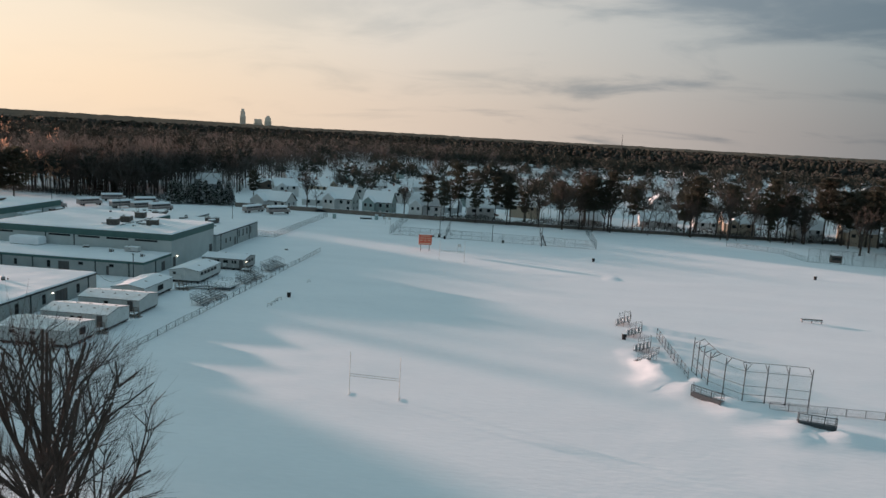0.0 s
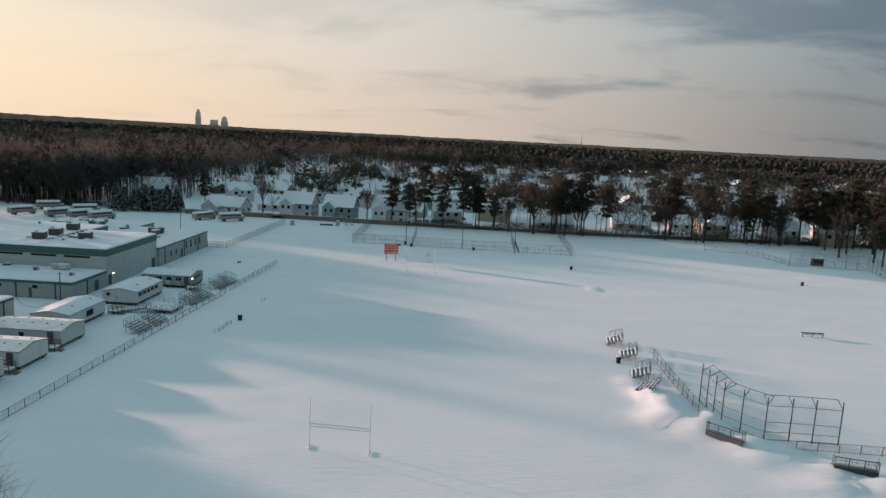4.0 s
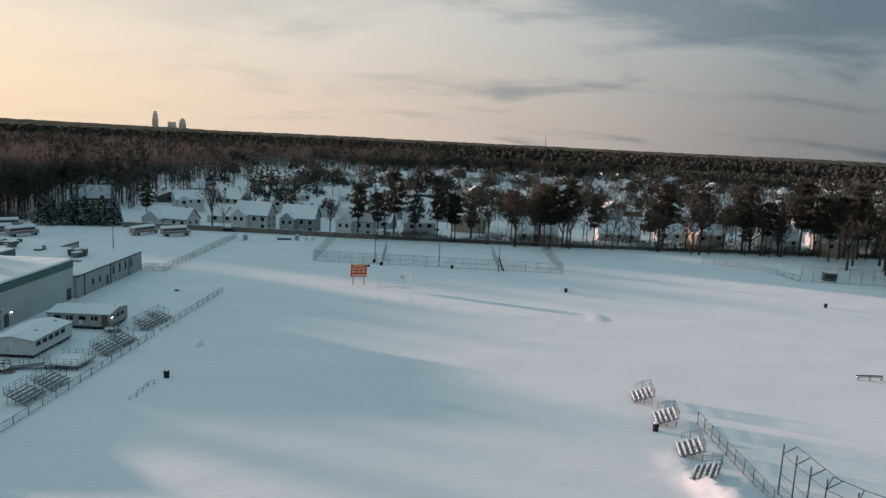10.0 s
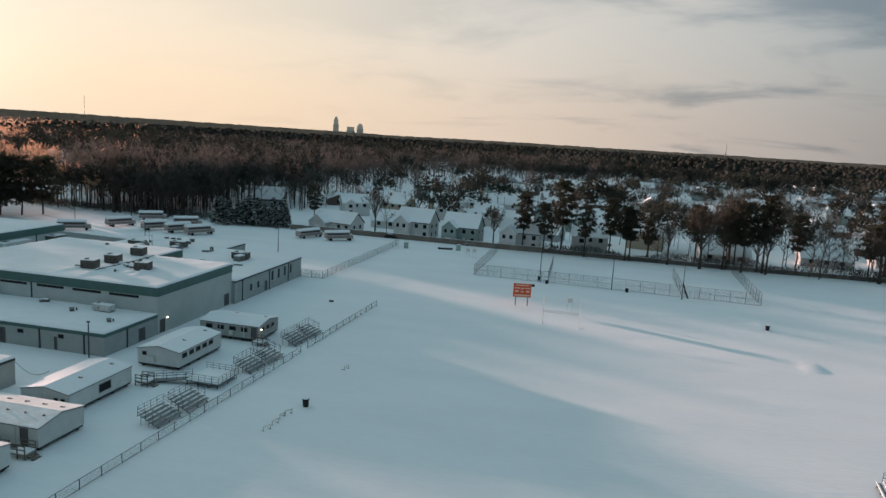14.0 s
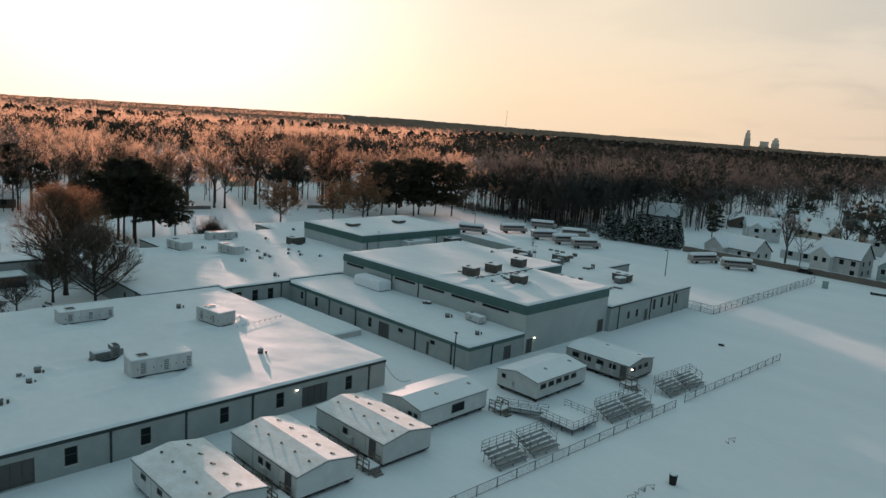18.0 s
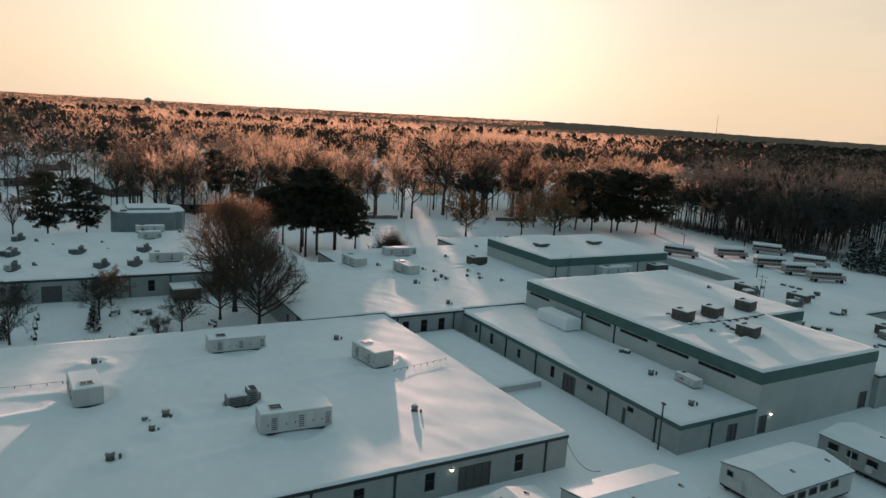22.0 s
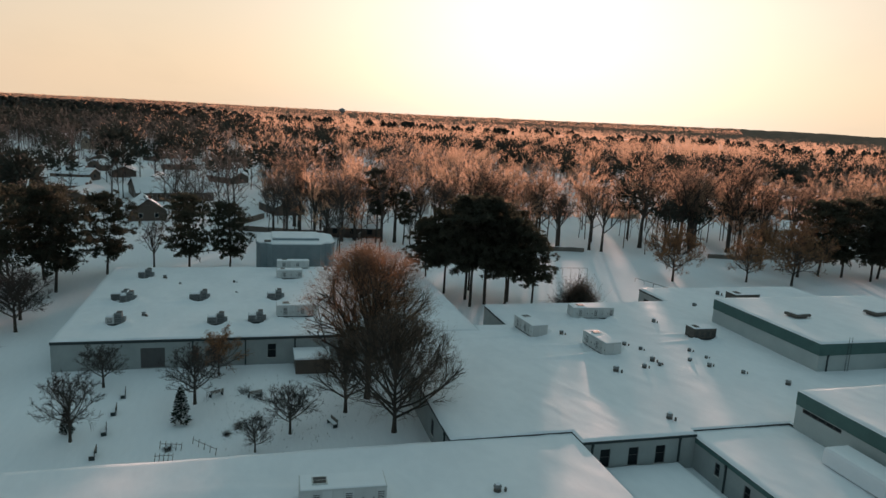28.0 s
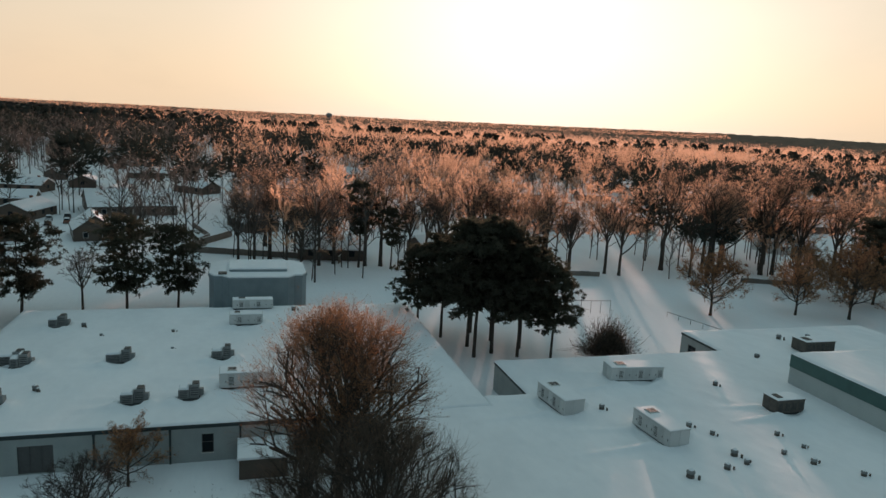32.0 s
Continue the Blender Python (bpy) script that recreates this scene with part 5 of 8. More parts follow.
sb = thing("scoreboard", "orange-red scoreboard on two steel legs", "scoreboard", R(-4.6, 122.9, 0, 12))
part("panel", Geo().slab(-2.0, 2.0, -0.15, 0.15, 2.0, 5.0, 0.05), "orange", sb)
part("border", Geo().box(-2.05, 2.05, -0.05, 0.19, 5.0, 5.1).box(-2.05, 2.05, -0.05, 0.19, 1.92, 2.0), "lettering", sb)
for x in (-1.35, 1.35):
    part("leg", Geo().box(x - 0.1, x + 0.1, -0.1, 0.1, -0.3, 2.0), "wood", sb)
for x0, x1, z0, z1 in ((-1.5, 1.5, 4.55, 4.8), (-1.75, -0.5, 3.9, 4.15), (0.5, 1.75, 3.9, 4.15), (-0.3, 0.3, 3.75, 4.1), (-1.6, -0.8, 3.1, 3.5), (0.8, 1.6, 3.1, 3.5), (-0.35, 0.35, 3.05, 3.35), (-1.7, 1.7, 2.2, 2.55)):
    part("plain_bar", Geo().box(x0, x1, -0.175, -0.14, z0, z1), "lettering", sb)
part("snow_cap", Geo().slab(-1.98, 1.98, -0.15, 0.18, 5.1, 5.2, 0.06), "roof_snow", sb)
part("loudspeaker", Geo().slab(2.06, 2.7, -0.25, 0.25, 4.5, 5.0, 0.05), "plastic", sb, "black horn loudspeaker")
roll = thing("net_roll", "dark rolled windscreen leaning on a court fence post", "net", R(33.4, 150.6, 0))
part("roll", Geo().tube((0.9, -0.5, 0.0), (0, 0, 2.1), 0.24, 0.20, 8, True).tube((0, 0, 2.1), (-0.4, 0.2, 3.6), 0.20, 0.14, 8, True), "plastic", roll)

target = thing("field_target", "thin standing frame with a small board", "sign", R(6.2, 122.2, 0, 5))
for x in (-0.5, 0.5):
    part("leg", Geo().tube((x, 0, -0.2), (x, 0, 2.9), 0.04, 0.04, 6, True), "white", target)
part("board", Geo().slab(-0.55, 0.55, -0.04, 0.04, 2.0, 3.0, 0.02), "white", target)


def bin_(at, label="black wheeled bin standing in snow"):
    b = thing("trash_bin", label, "trash bin", at, "trash bins")
    g = Geo()
    g.tube((0, 0, -0.1), (0, 0, 1.0), 0.36, 0.44, 12, True)
    part("drum", g, "plastic", b, smooth=False)
    part("lid", Geo().tube((0, 0, 1.0), (0, 0, 1.1), 0.47, 0.42, 12, True), "plastic", b)
    part("snow_cap", Geo().tube((0, 0, 1.1), (0, 0, 1.2), 0.4, 0.25, 10, True), "roof_snow", b)
    return b


b0 = bin_(R(-25.2, 51.6, 0))
for x, y in ((47.6, 124.6), (111.6, 120.3), (43.7, 39.3), (-3.4, 154.2), (-1.0, 150.6), (19.4, 150.2)):
    copy_thing(b0, R(x, y, 0, rnd.uniform(0, 360)))


def field_bench(at, L=4.7):
    b = thing("player_bench", "long plank player bench with snow along it", "bench", at)
    part("seat", Geo().slab(-L / 2, L / 2, -0.15, 0.15, 0.45, 0.5, 0.02), "wood", b)
    part("backrest", Geo().slab(-L / 2, L / 2, 0.16, 0.2, 0.6, 0.85, 0.01), "wood", b)
    part("snow_cap", Geo().slab(-L / 2, L / 2, -0.14, 0.14, 0.5, 0.62, 0.06), "roof_snow", b)
    for x in (-L / 2 + 0.3, 0, L / 2 - 0.3):
        part("leg", Geo().box(x - 0.04, x + 0.04, -0.13, 0.2, -0.2, 0.85), "galv", b)
    return b


field_bench(R(88.0, 64.4, 0, 2))
for i, (x, y) in enumerate(((-26.4, 42.9), (-26.3, 44.9), (-26.4, 47.1), (-26.1, 48.3), (-25.4, 67.4))):
    h = thing("hurdle", "low metal training hurdle nearly buried in snow", "hurdle", R(x, y, 0, 60 + 10 * (i % 3)), "training hurdles")
    for s in (-0.5, 0.5):
        part("leg", Geo().tube((s, 0, -0.2), (s, 0, 0.6), 0.03, 0.03, 5), "galv", h)
        part("foot", Geo().tube((s, 0, 0.05), (s, 0.5, 0.05), 0.03, 0.03, 5), "galv", h)
    part("bar", Geo().slab(-0.6, 0.6, -0.05, 0.05, 0.55, 0.68, 0.02), "white", h)
single("debris", Geo().slab(-0.5, 0.5, -0.3, 0.3, 0.0, 0.25, 0.1), "plastic", "dark lump of debris lying on the snow", "debris", R(-43.9, 107.4, 0, 20))

shed = thing("dugout_shed", "small dark timber dugout shed by the outfield fence", "shed", R(134.0, 158.6, 0, -12))
part("wall", Geo().box(-1.7, 1.7, -1.2, 1.2, -0.2, 2.3), "siding_brown", shed)
part("opening", Geo().box(-1.4, 1.4, -1.23, -1.19, 0.9, 1.9), "plastic", shed)
part("roof", Geo().prism([(-1.4, 2.3), (1.4, 2.5), (1.4, 2.65), (-1.4, 2.45)], "x", -1.9, 1.9), "shingle", shed)
part("snow_cap", Geo().prism([(-1.35, 2.46), (1.35, 2.66), (1.3, 2.8), (-1.3, 2.6)], "x", -1.85, 1.85), "roof_snow", shed)


def light_pole(at, h, label="tall grey court light pole"):
    p = thing("light_pole", label, "light pole", at, "light poles")
    part("shaft", Geo().tube((0, 0, -0.3), (0, 0, h), 0.13, 0.08, 8, True), "galv", p)
    part("arm", Geo().tube((0, 0, h - 0.1), (0, -1.0, h + 0.1), 0.05, 0.04, 6), "galv", p)
    part("head", Geo().slab(-0.2, 0.2, -1.5, -0.8, h, h + 0.18, 0.04), "darktrim", p)
    return p


for x, y, h in ((-3.3, 155.6, 10.8), (15.6, 152.2, 8.5), (32.6, 148.0, 11.4), (-80.7, 157.3, 7.0), (-155.7, 163.7, 6.2), (-120.0, 150.0, 6.5)):
    light_pole(R(x, y, 0), h)
net = thing("soccer_goal", "white tubular soccer goal against the court fence", "goal", R(37.5, 149.4, 0, -3))
for s in (-1.8, 1.8):
    part("upright", Geo().tube((s, 0, -0.1), (s, 0, 2.1), 0.06, 0.06, 6, True), "white", net)
    part("stay", Geo().tube((s, 0, 2.1), (s, 1.1, 0.05), 0.04, 0.04, 6), "white", net)
part("crossbar", Geo().tube((-1.8, 0, 2.1), (1.8, 0, 2.1), 0.06, 0.06, 6), "white", net)
for k in range(9):
    part("net_cord", Geo().tube((-1.6 + 0.4 * k, 0.03, 2.08), (-1.6 + 0.4 * k, 1.05, 0.08), 0.012, 0.012, 3), "white", net)
# play equipment beyond the field
play = thing("play_boat", "snow-filled low play structure at the field's far edge", "play equipment", R(-37.5, 191.0, 0, 15))
part("hull", Geo().slab(-2.4, 2.4, -0.9, 0.9, -0.1, 0.55, 0.25), "plastic", play)
part("snow_cap", Geo().slab(-2.1, 2.1, -0.7, 0.7, 0.5, 0.8, 0.2), "roof_snow", play)
for x, y in ((-33.0, 190.5), (-49.5, 186.0)):
    m = thing("climbing_block", "dark upright play panel capped with snow", "play equipment", R(x, y, 0, 10))
    part("panel", Geo().slab(-0.7, 0.7, -0.5, 0.5, -0.1, 1.9, 0.15), "siding_green", m)
    part("snow_cap", Geo().slab(-0.65, 0.65, -0.45, 0.45, 1.88, 2.1, 0.15), "roof_snow", m)
for x in (-27.5, -25.5):
    copy_thing(target, R(x, 178.0, 0, 8))


# ---- buses and lot ----
def school_bus():
    b = thing("school_bus", "snow-laden school bus with dull dark sides", "bus", None, "school buses in the lot")
    part("body", Geo().prism([(-1.2, 0.75), (1.2, 0.75), (1.25, 1.9), (1.15, 2.7), (0.7, 3.0), (-0.7, 3.0), (-1.15, 2.7), (-1.25, 1.9)], "x", -5.4, 4.2), "bus", b)
    part("hood", Geo().prism([(-1.05, 0.75), (1.05, 0.75), (1.0, 1.7), (0.7, 1.9), (-0.7, 1.9), (-1.0, 1.7)], "x", 4.2, 5.7), "bus", b)
    part("roof_snow", Geo().prism([(-1.2, 2.68), (1.2, 2.64), (1.2, 2.95), (0.65, 3.38), (-0.6, 3.4), (-1.18, 3.0)], "x", -5.45, 4.25), "roof_snow", b)
    part("hood_snow", Geo().slab(4.25, 5.65, -0.8, 0.8, 1.9, 2.05, 0.08), "roof_snow", b)
    for s in (-1, 1):
        for k in range(9):
            part("window", Geo().box(-5.0 + k * 1.0, -4.2 + k * 1.0, s * 1.215 - 0.03, s * 1.215 + 0.03, 1.95, 2.55), "glass", b)
        part("stripe", Geo().box(-5.4, 4.2, s * 1.24 - 0.02, s * 1.24 + 0.02, 1.2, 1.35), "plastic", b)
        for x in (-3.4, 4.4):
            part("wheel", Geo().tube((x, s * 0.8, 0.45), (x, s * 1.22, 0.45), 0.5, 0.5, 12, True), "rubber", b)
    part("windscreen", Geo().box(4.19, 4.23, -1.0, 1.0, 1.95, 2.6), "glass", b)
    part("bumper", Geo().slab(5.68, 5.85, -1.1, 1.1, 0.6, 0.9, 0.03), "plastic", b)
    return b


bus = school_bus()
bus.matrix_basis = R(-84.4, 188.5, 0, 66) @ Matrix.Scale(0.95, 4)
for x, y, turn in ((-73.8, 188.2, 40), (-147.5, 175.0, 62), (-133.5, 174.6, 58), (-124.5, 174.2, 60), (-116.8, 173.6, 60), (-148.7, 194.3, 34), (-131.0, 189.0, 38), (-152.8, 159.6, 33)):
    copy_thing(bus, R(x, y, 0, turn) @ Matrix.Diagonal((0.9, 1.08, 1.08, 1)))

# ---- trees ----
def bare_tree(h, seed, limbs=7, subs=6, fine=6, twigs=8, tw=0.022, spread=0.9, fork=0.2, leaves=0, leaf=0.22, top_leaves=0.0, wild=1.0, dome=None):
    """Trunk and limbs in one mesh, twigs in another, and a third of clinging leaves if wanted."""
    r = random.Random(seed)
    wood_, twig_, leaf_ = Geo(), Geo(), Geo()
    rad = h * 0.0195

    def turn(d, amount):
        v = Vector((r.gauss(0, 1), r.gauss(0, 1), r.gauss(0, 1)))
        return (d + (v - d * v.dot(d)).normalized() * amount).normalized()

    def outside(p):
        if not dome:
            return False
        half, mid = h * dome[0], h * dome[1]
        up = (p.z - mid) / ((h - mid) if p.z > mid else mid * 0.86)
        return (p.x / half) ** 2 + (p.y / half) ** 2 + up * up > r.uniform(0.86, 1.1)

    def grow(p, d, length, radius, level):
        seg = 3 if level < 2 else 2
        pts = [Vector(p)]
        for k in range(seg):
            d = (turn(d, wild * r.uniform(0.06, 0.22)) + Vector((0, 0, (0.16, 0.06, 0.03)[level]))).normalized()
            pts.append(pts[-1] + d * length / seg)
        for k in range(seg):
            a, b = radius * (1 - 0.62 * k / seg), radius * (1 - 0.62 * (k + 1) / seg)
            if (level < 2 or k == 0) and not outside(pts[k + 1]):
                wood_.tube(pts[k], pts[k + 1], a, b, (6, 4, 3)[level])
        for i in range((subs, fine, twigs)[level]):
            s = r.uniform(0.15, 1.0) * seg
            k = min(int(s), seg - 1)
            q = pts[k].lerp(pts[k + 1], s - k)
            if outside(q):
                continue
            dd = turn(d, (0.35 + 0.65 * wild) * r.uniform(0.55, 1.15))
            ll = length * r.uniform(0.40, 0.66) * (1.1 - 0.35 * s / seg)
            if level < 2:
                grow(q, dd, ll, radius * (0.42 if level == 0 else 0.5), level + 1)
            else:
                e = q + (dd + Vector((0, 0, 0.2))).normalized() * max(ll, h * 0.04) * r.uniform(0.7, 1.5)
                side = dd.cross(Vector((r.gauss(0, 1), r.gauss(0, 1), r.gauss(0, 1)))).normalized() * tw
                m = q.lerp(e, 0.5) + side * r.uniform(-4, 4) * wild
                twig_.poly([q - side, q + side, m + side * 0.7, e, m - side * 0.7])
                if leaves and e.z > top_leaves * h:
                    for _ in range(leaves):
                        c = q.lerp(e, r.random()) + Vector((r.gauss(0, .15), r.gauss(0, .15), r.gauss(0, .15)))
                        u, w = (Vector((r.gauss(0, 1), r.gauss(0, 1), r.gauss(0, 1))).normalized() * leaf * r.uniform(.5, 1.2) for _ in "ab")
                        leaf_.poly([c - u * 0.5, c + w * 0.5, c + u * 0.5])

    trunk_top = h * fork
    wood_.tube((0, 0, -0.4), (0, 0, h * 0.04), rad * 1.5, rad * 1.05, 9)
    wood_.tube((0, 0, h * 0.04), (0, 0, trunk_top), rad * 1.05, rad * 0.85, 9)
    top = Vector((r.uniform(-.4, .4), r.uniform(-.4, .4), h * 0.58))
    wood_.tube((0, 0, trunk_top), top, rad * 0.85, rad * 0.4, 7)
    for i in range(limbs):
        a = 2.4 * i + r.uniform(-0.4, 0.4)
        s = (i + 0.2) / limbs
        q = Vector((0, 0, trunk_top)).lerp(top, s)
        lean = spread * (1.5 - 1.15 * s)
        d = Vector((math.cos(a) * lean, math.sin(a) * lean, 1.0)).normalized()
        reach = h * (0.46 - 0.10 * s) * r.uniform(0.9, 1.12)
        if dome:
            # limb tips fall on a rounded outline: half width and centre height as shares of the tree's height
            lean = spread * (2.3 * (1 - s) ** 1.3 + 0.22)
            d = Vector((math.cos(a) * lean, math.sin(a) * lean, 1.0)).normalized()
            half, mid = h * dome[0], h * dome[1]
            k = Vector((1 / half, 1 / half, 1 / (h - mid)))
            e, o = Vector((d.x * k.x, d.y * k.y, d.z * k.z)), Vector((q.x * k.x, q.y * k.y, (q.z - mid) * k.z))
            b = e.dot(o)
            reach = 0.62 * (-b + math.sqrt(max(0.05, b * b - e.dot(e) * (o.dot(o) - 1)))) / e.dot(e) * r.uniform(0.85, 1.08)
        grow(q, d, reach, rad * (0.55 - 0.2 * s), 0)
    return wood_, twig_, leaf_


def pine_tree(h, seed, whorls=16, per=4, clumps=4, needles=16, size=0.85, low=0.38, wide=0.24, dome=False):
    r = random.Random(seed)
    wood_, crown = Geo(), Geo()
    rad = h * 0.014
    bend = [Vector((r.uniform(-.25, .25) * k, r.uniform(-.25, .25) * k, h * k / 4 - (0.4 if k == 0 else 0))) for k in range(5)]
    for k in range(4):
        wood_.tube(bend[k], bend[k + 1], rad * (1.1 - 0.24 * k), rad * (1.1 - 0.24 * (k + 1)), 8)
    for i in range(whorls):
        s = low + (1 - low) * (i + r.uniform(-.3, .3)) / whorls
        z = h * min(s, 0.985)
        k = min(int(z / h * 4), 3)
        q = bend[k].lerp(bend[k + 1], z / h * 4 - k)
        f = (s - low) / (1 - low)
        reach = h * wide * (0.45 + 1.35 * f * (1 - f) * 1.8) * (1.0 if f < 0.8 else 0.7)
        if dome:
            reach = h * wide * max(0.12, 1 - max(f, 0.0) ** 2.2) ** 0.5 * (0.75 + 0.25 * min(1.0, 4 * f))
        for j in range(per):
            a = r.uniform(0, 2 * math.pi)
            L = reach * r.uniform(0.55, 1.15)
            e = q + Vector((math.cos(a) * L, math.sin(a) * L, L * (r.uniform(-0.34, 0.10) if f < 0.5 else r.uniform(-0.05, 0.32))))
            wood_.tube(q, e, rad * 0.22, rad * 0.08, 3)
            for c in range(clumps):
                m = q.lerp(e, r.uniform(0.3, 1.08)) + Vector((r.gauss(0, .6), r.gauss(0, .6), r.gauss(0.1, .22)))
                for _ in range(needles):
                    v = Vector((r.gauss(0, 1), r.gauss(0, 1), r.gauss(0.25, .8))).normalized()
                    w = v.cross(Vector((r.gauss(0, 1), r.gauss(0, 1), r.gauss(0, 1)))).normalized() * size * 0.24
                    o = m + v * r.uniform(0, .35)
                    crown.poly([o - w, o + w, o + v * size * r.uniform(.6, 1.2)])
    return wood_, crown


def cedar_tree(h, seed, n=1100, wide=0.27):
    r = random.Random(seed)
    wood_, crown, snow_ = Geo().tube((0, 0, -0.3), (0, 0, h * 0.9), h * 0.02, h * 0.004, 7), Geo(), Geo()
    for i in range(n):
        s = r.random() ** 0.8
        z = h * (0.03 + 0.95 * s)
        a = r.uniform(0, 2 * math.pi)
        R_ = h * wide * (1 - s) ** 0.75 * (0.75 + 0.3 * math.sin(a * 5 + z * 2.1) * r.random())
        o = Vector((math.cos(a) * R_, math.sin(a) * R_, z))
        v = Vector((math.cos(a), math.sin(a), r.uniform(-0.2, 0.7))).normalized() * h * 0.08
        w = v.cross(Vector((r.gauss(0, 1), r.gauss(0, 1), r.gauss(0, 1)))).normalized() * h * 0.028
        g = snow_ if r.random() < 0.28 else crown
        g.poly([o - v * 0.6 - w, o - v * 0.6 + w, o + v * r.uniform(.5, 1)])
    return wood_, crown, snow_


def tree(name, label, pieces, at, group=""):
    t = thing(name, label, "tree", at, group)
    for nm, geo, mat in pieces:
        if geo.f:
            me = geo.mesh(nm, M[mat])
            ob = new(nm, me)
            ob.parent = t
            if nm == "snow_fleck":
                tagged(ob, "clinging snow", kind="stuff")
    return t


def planted(proto, x, y, s=1.0, turn=None, tall=1.0):
    return copy_thing(proto, R(x, y, 0, rnd.uniform(0, 360) if turn is None else turn) @ Matrix.Diagonal((s, s, s * tall, 1)))


# Russet leaves brighter than natural: orange sun haze is put into their colour.
M["glow_russet"] = material("glow_russet", (0.62, 0.40, 0.27), 0.95, (0.44, 0.28, 0.19), 0.06, 0.3, 1.0, 0.0, trans=0.75)
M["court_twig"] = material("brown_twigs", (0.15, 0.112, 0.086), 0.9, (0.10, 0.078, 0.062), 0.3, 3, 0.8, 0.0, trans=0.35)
# large bare trees close to the flight
w_, t_, l_ = bare_tree(22.0, 11, 25, 9, 7, 15, 0.010, 0.8, 0.13, wild=0.6, dome=(0.40, 0.50))
tree("bare_tree", "large bare broad-crowned tree in snow", (("trunk", w_, "bark"), ("crown", t_, "darktwig")), R(-11.4, -47.4, 0, 40))
w_, t_, l_ = bare_tree(20.2, 12, 30, 9, 8, 11, 0.012, 0.85, 0.2, 4, 0.17, 0.50, wild=0.7, dome=(0.42, 0.57))
tree("oak_tree", "tall courtyard tree keeping some russet leaves", (("trunk", w_, "bark"), ("crown", t_, "court_twig"), ("leaves", l_, "russet")), R(-133.0, 25.6, 0, 10))
w_, t_, l_ = bare_tree(14.3, 13, 30, 9, 8, 14, 0.010, 1.0, 0.12, wild=0.7, dome=(0.58, 0.44))
tree("bare_tree", "bare fine-twigged courtyard tree", (("trunk", w_, "bark"), ("crown", t_, "court_twig")), R(-122.6, 27.2, 0, 70))
w_, t_, l_ = bare_tree(11.5, 14, 22, 8, 7, 11, 0.010, 0.95, 0.14, wild=0.7, dome=(0.48, 0.46))
tree("bare_tree", "smaller bare tree beside the tall courtyard oak", (("trunk", w_, "bark"), ("crown", t_, "court_twig")), R(-128.9, 22.2, 0, 130))

# big pine clump behind the main block
w_, c_ = pine_tree(21.5, 21, 18, 8, 5, 24, 0.62, 0.40, 0.34, True)
pine = tree("pine_tree", "tall dark pine with layered crown", (("trunk", w_, "bark"), ("crown", c_, "needle")), R(-175.3, 52.5, 0), "pines behind the school")
for x, y, s in ((-176.8, 56.0, 1.0), (-174.6, 59.6, 0.84), (-185.8, 49.9, 0.82), (-180.5, 53.0, 0.98), (-178.5, 61.5, 0.86), (-183.0, 58.0, 0.9), (-188.0, 56.0, 0.8), (-189.0, 46.5, 0.72), (-172.5, 64.5, 0.7)):
    planted(pine, x, y, s)
w_, c_ = pine_tree(17.5, 22, 19, 6, 7, 18, 0.52, 0.25, 0.36)
pine2 = tree("pine_tree", "dark roadside pine with drooping boughs", (("trunk", w_, "bark"), ("crown", c_, "needle")), R(-204.6, -19.2, 0), "pines along the school drive")
for x, y, s in ((-206.8, -2.9, 0.98), (-208.0, 5.6, 0.88), (-204.0, -37.7, 1.05), (-190.0, -25.5, 1.15), (-200.0, -30.0, 1.1), (-186.0, -40.0, 1.25), (-178.0, -36.0, 1.2), (-170.0, -48.0, 1.3), (-164.0, -41.0, 1.15), (-158.0, -50.0, 1.2), (-165.0, -60.0, 1.3), (-196.8, 163.7, 1.2), (-194.8, 173.6, 1.25), (-192.0, 168.5, 1.15), (-190.0, 178.0, 1.2), (-199.0, 158.0, 1.15), (-186.5, 184.0, 1.2)):
    planted(pine2, x, y, s)

w_, c_ = pine_tree(19.0, 23, 14, 5, 4, 20, 0.60, 0.42, 0.21)
pine3 = tree("pine_tree", "slender tall pine with a high dark crown", (("trunk", w_, "bark"), ("crown", c_, "needle")), R(-13.7, 203.6, 0), "pines along the back fence")
for x, y, s in ((7.2, 201.5, 0.9), (20.1, 201.4, 0.95), (42.0, 203.4, 1.05), (55.0, 208.3, 1.1), (72.6, 206.2, 1.0)):
    planted(pine3, x, y, s)

# mid-sized bare and russet trees, built once and planted
MID = []
for k in range(3):
    w_, t_, l_ = bare_tree(17.0, 31 + k, 9, 5, 4, 6, 0.045, (0.5, 0.72, 0.42)[k], (0.32, 0.22, 0.36)[k])
    MID.append(tree("bare_tree", "bare winter tree among snow", (("trunk", w_, "bark"), ("crown", t_, "twig")), R((-207.2, -236.0, -232.0)[k], (-10.2, 30.0, 96.0)[k], 0, 20) @ Matrix.Scale((0.64, 0.9, 0.95)[k], 4)))
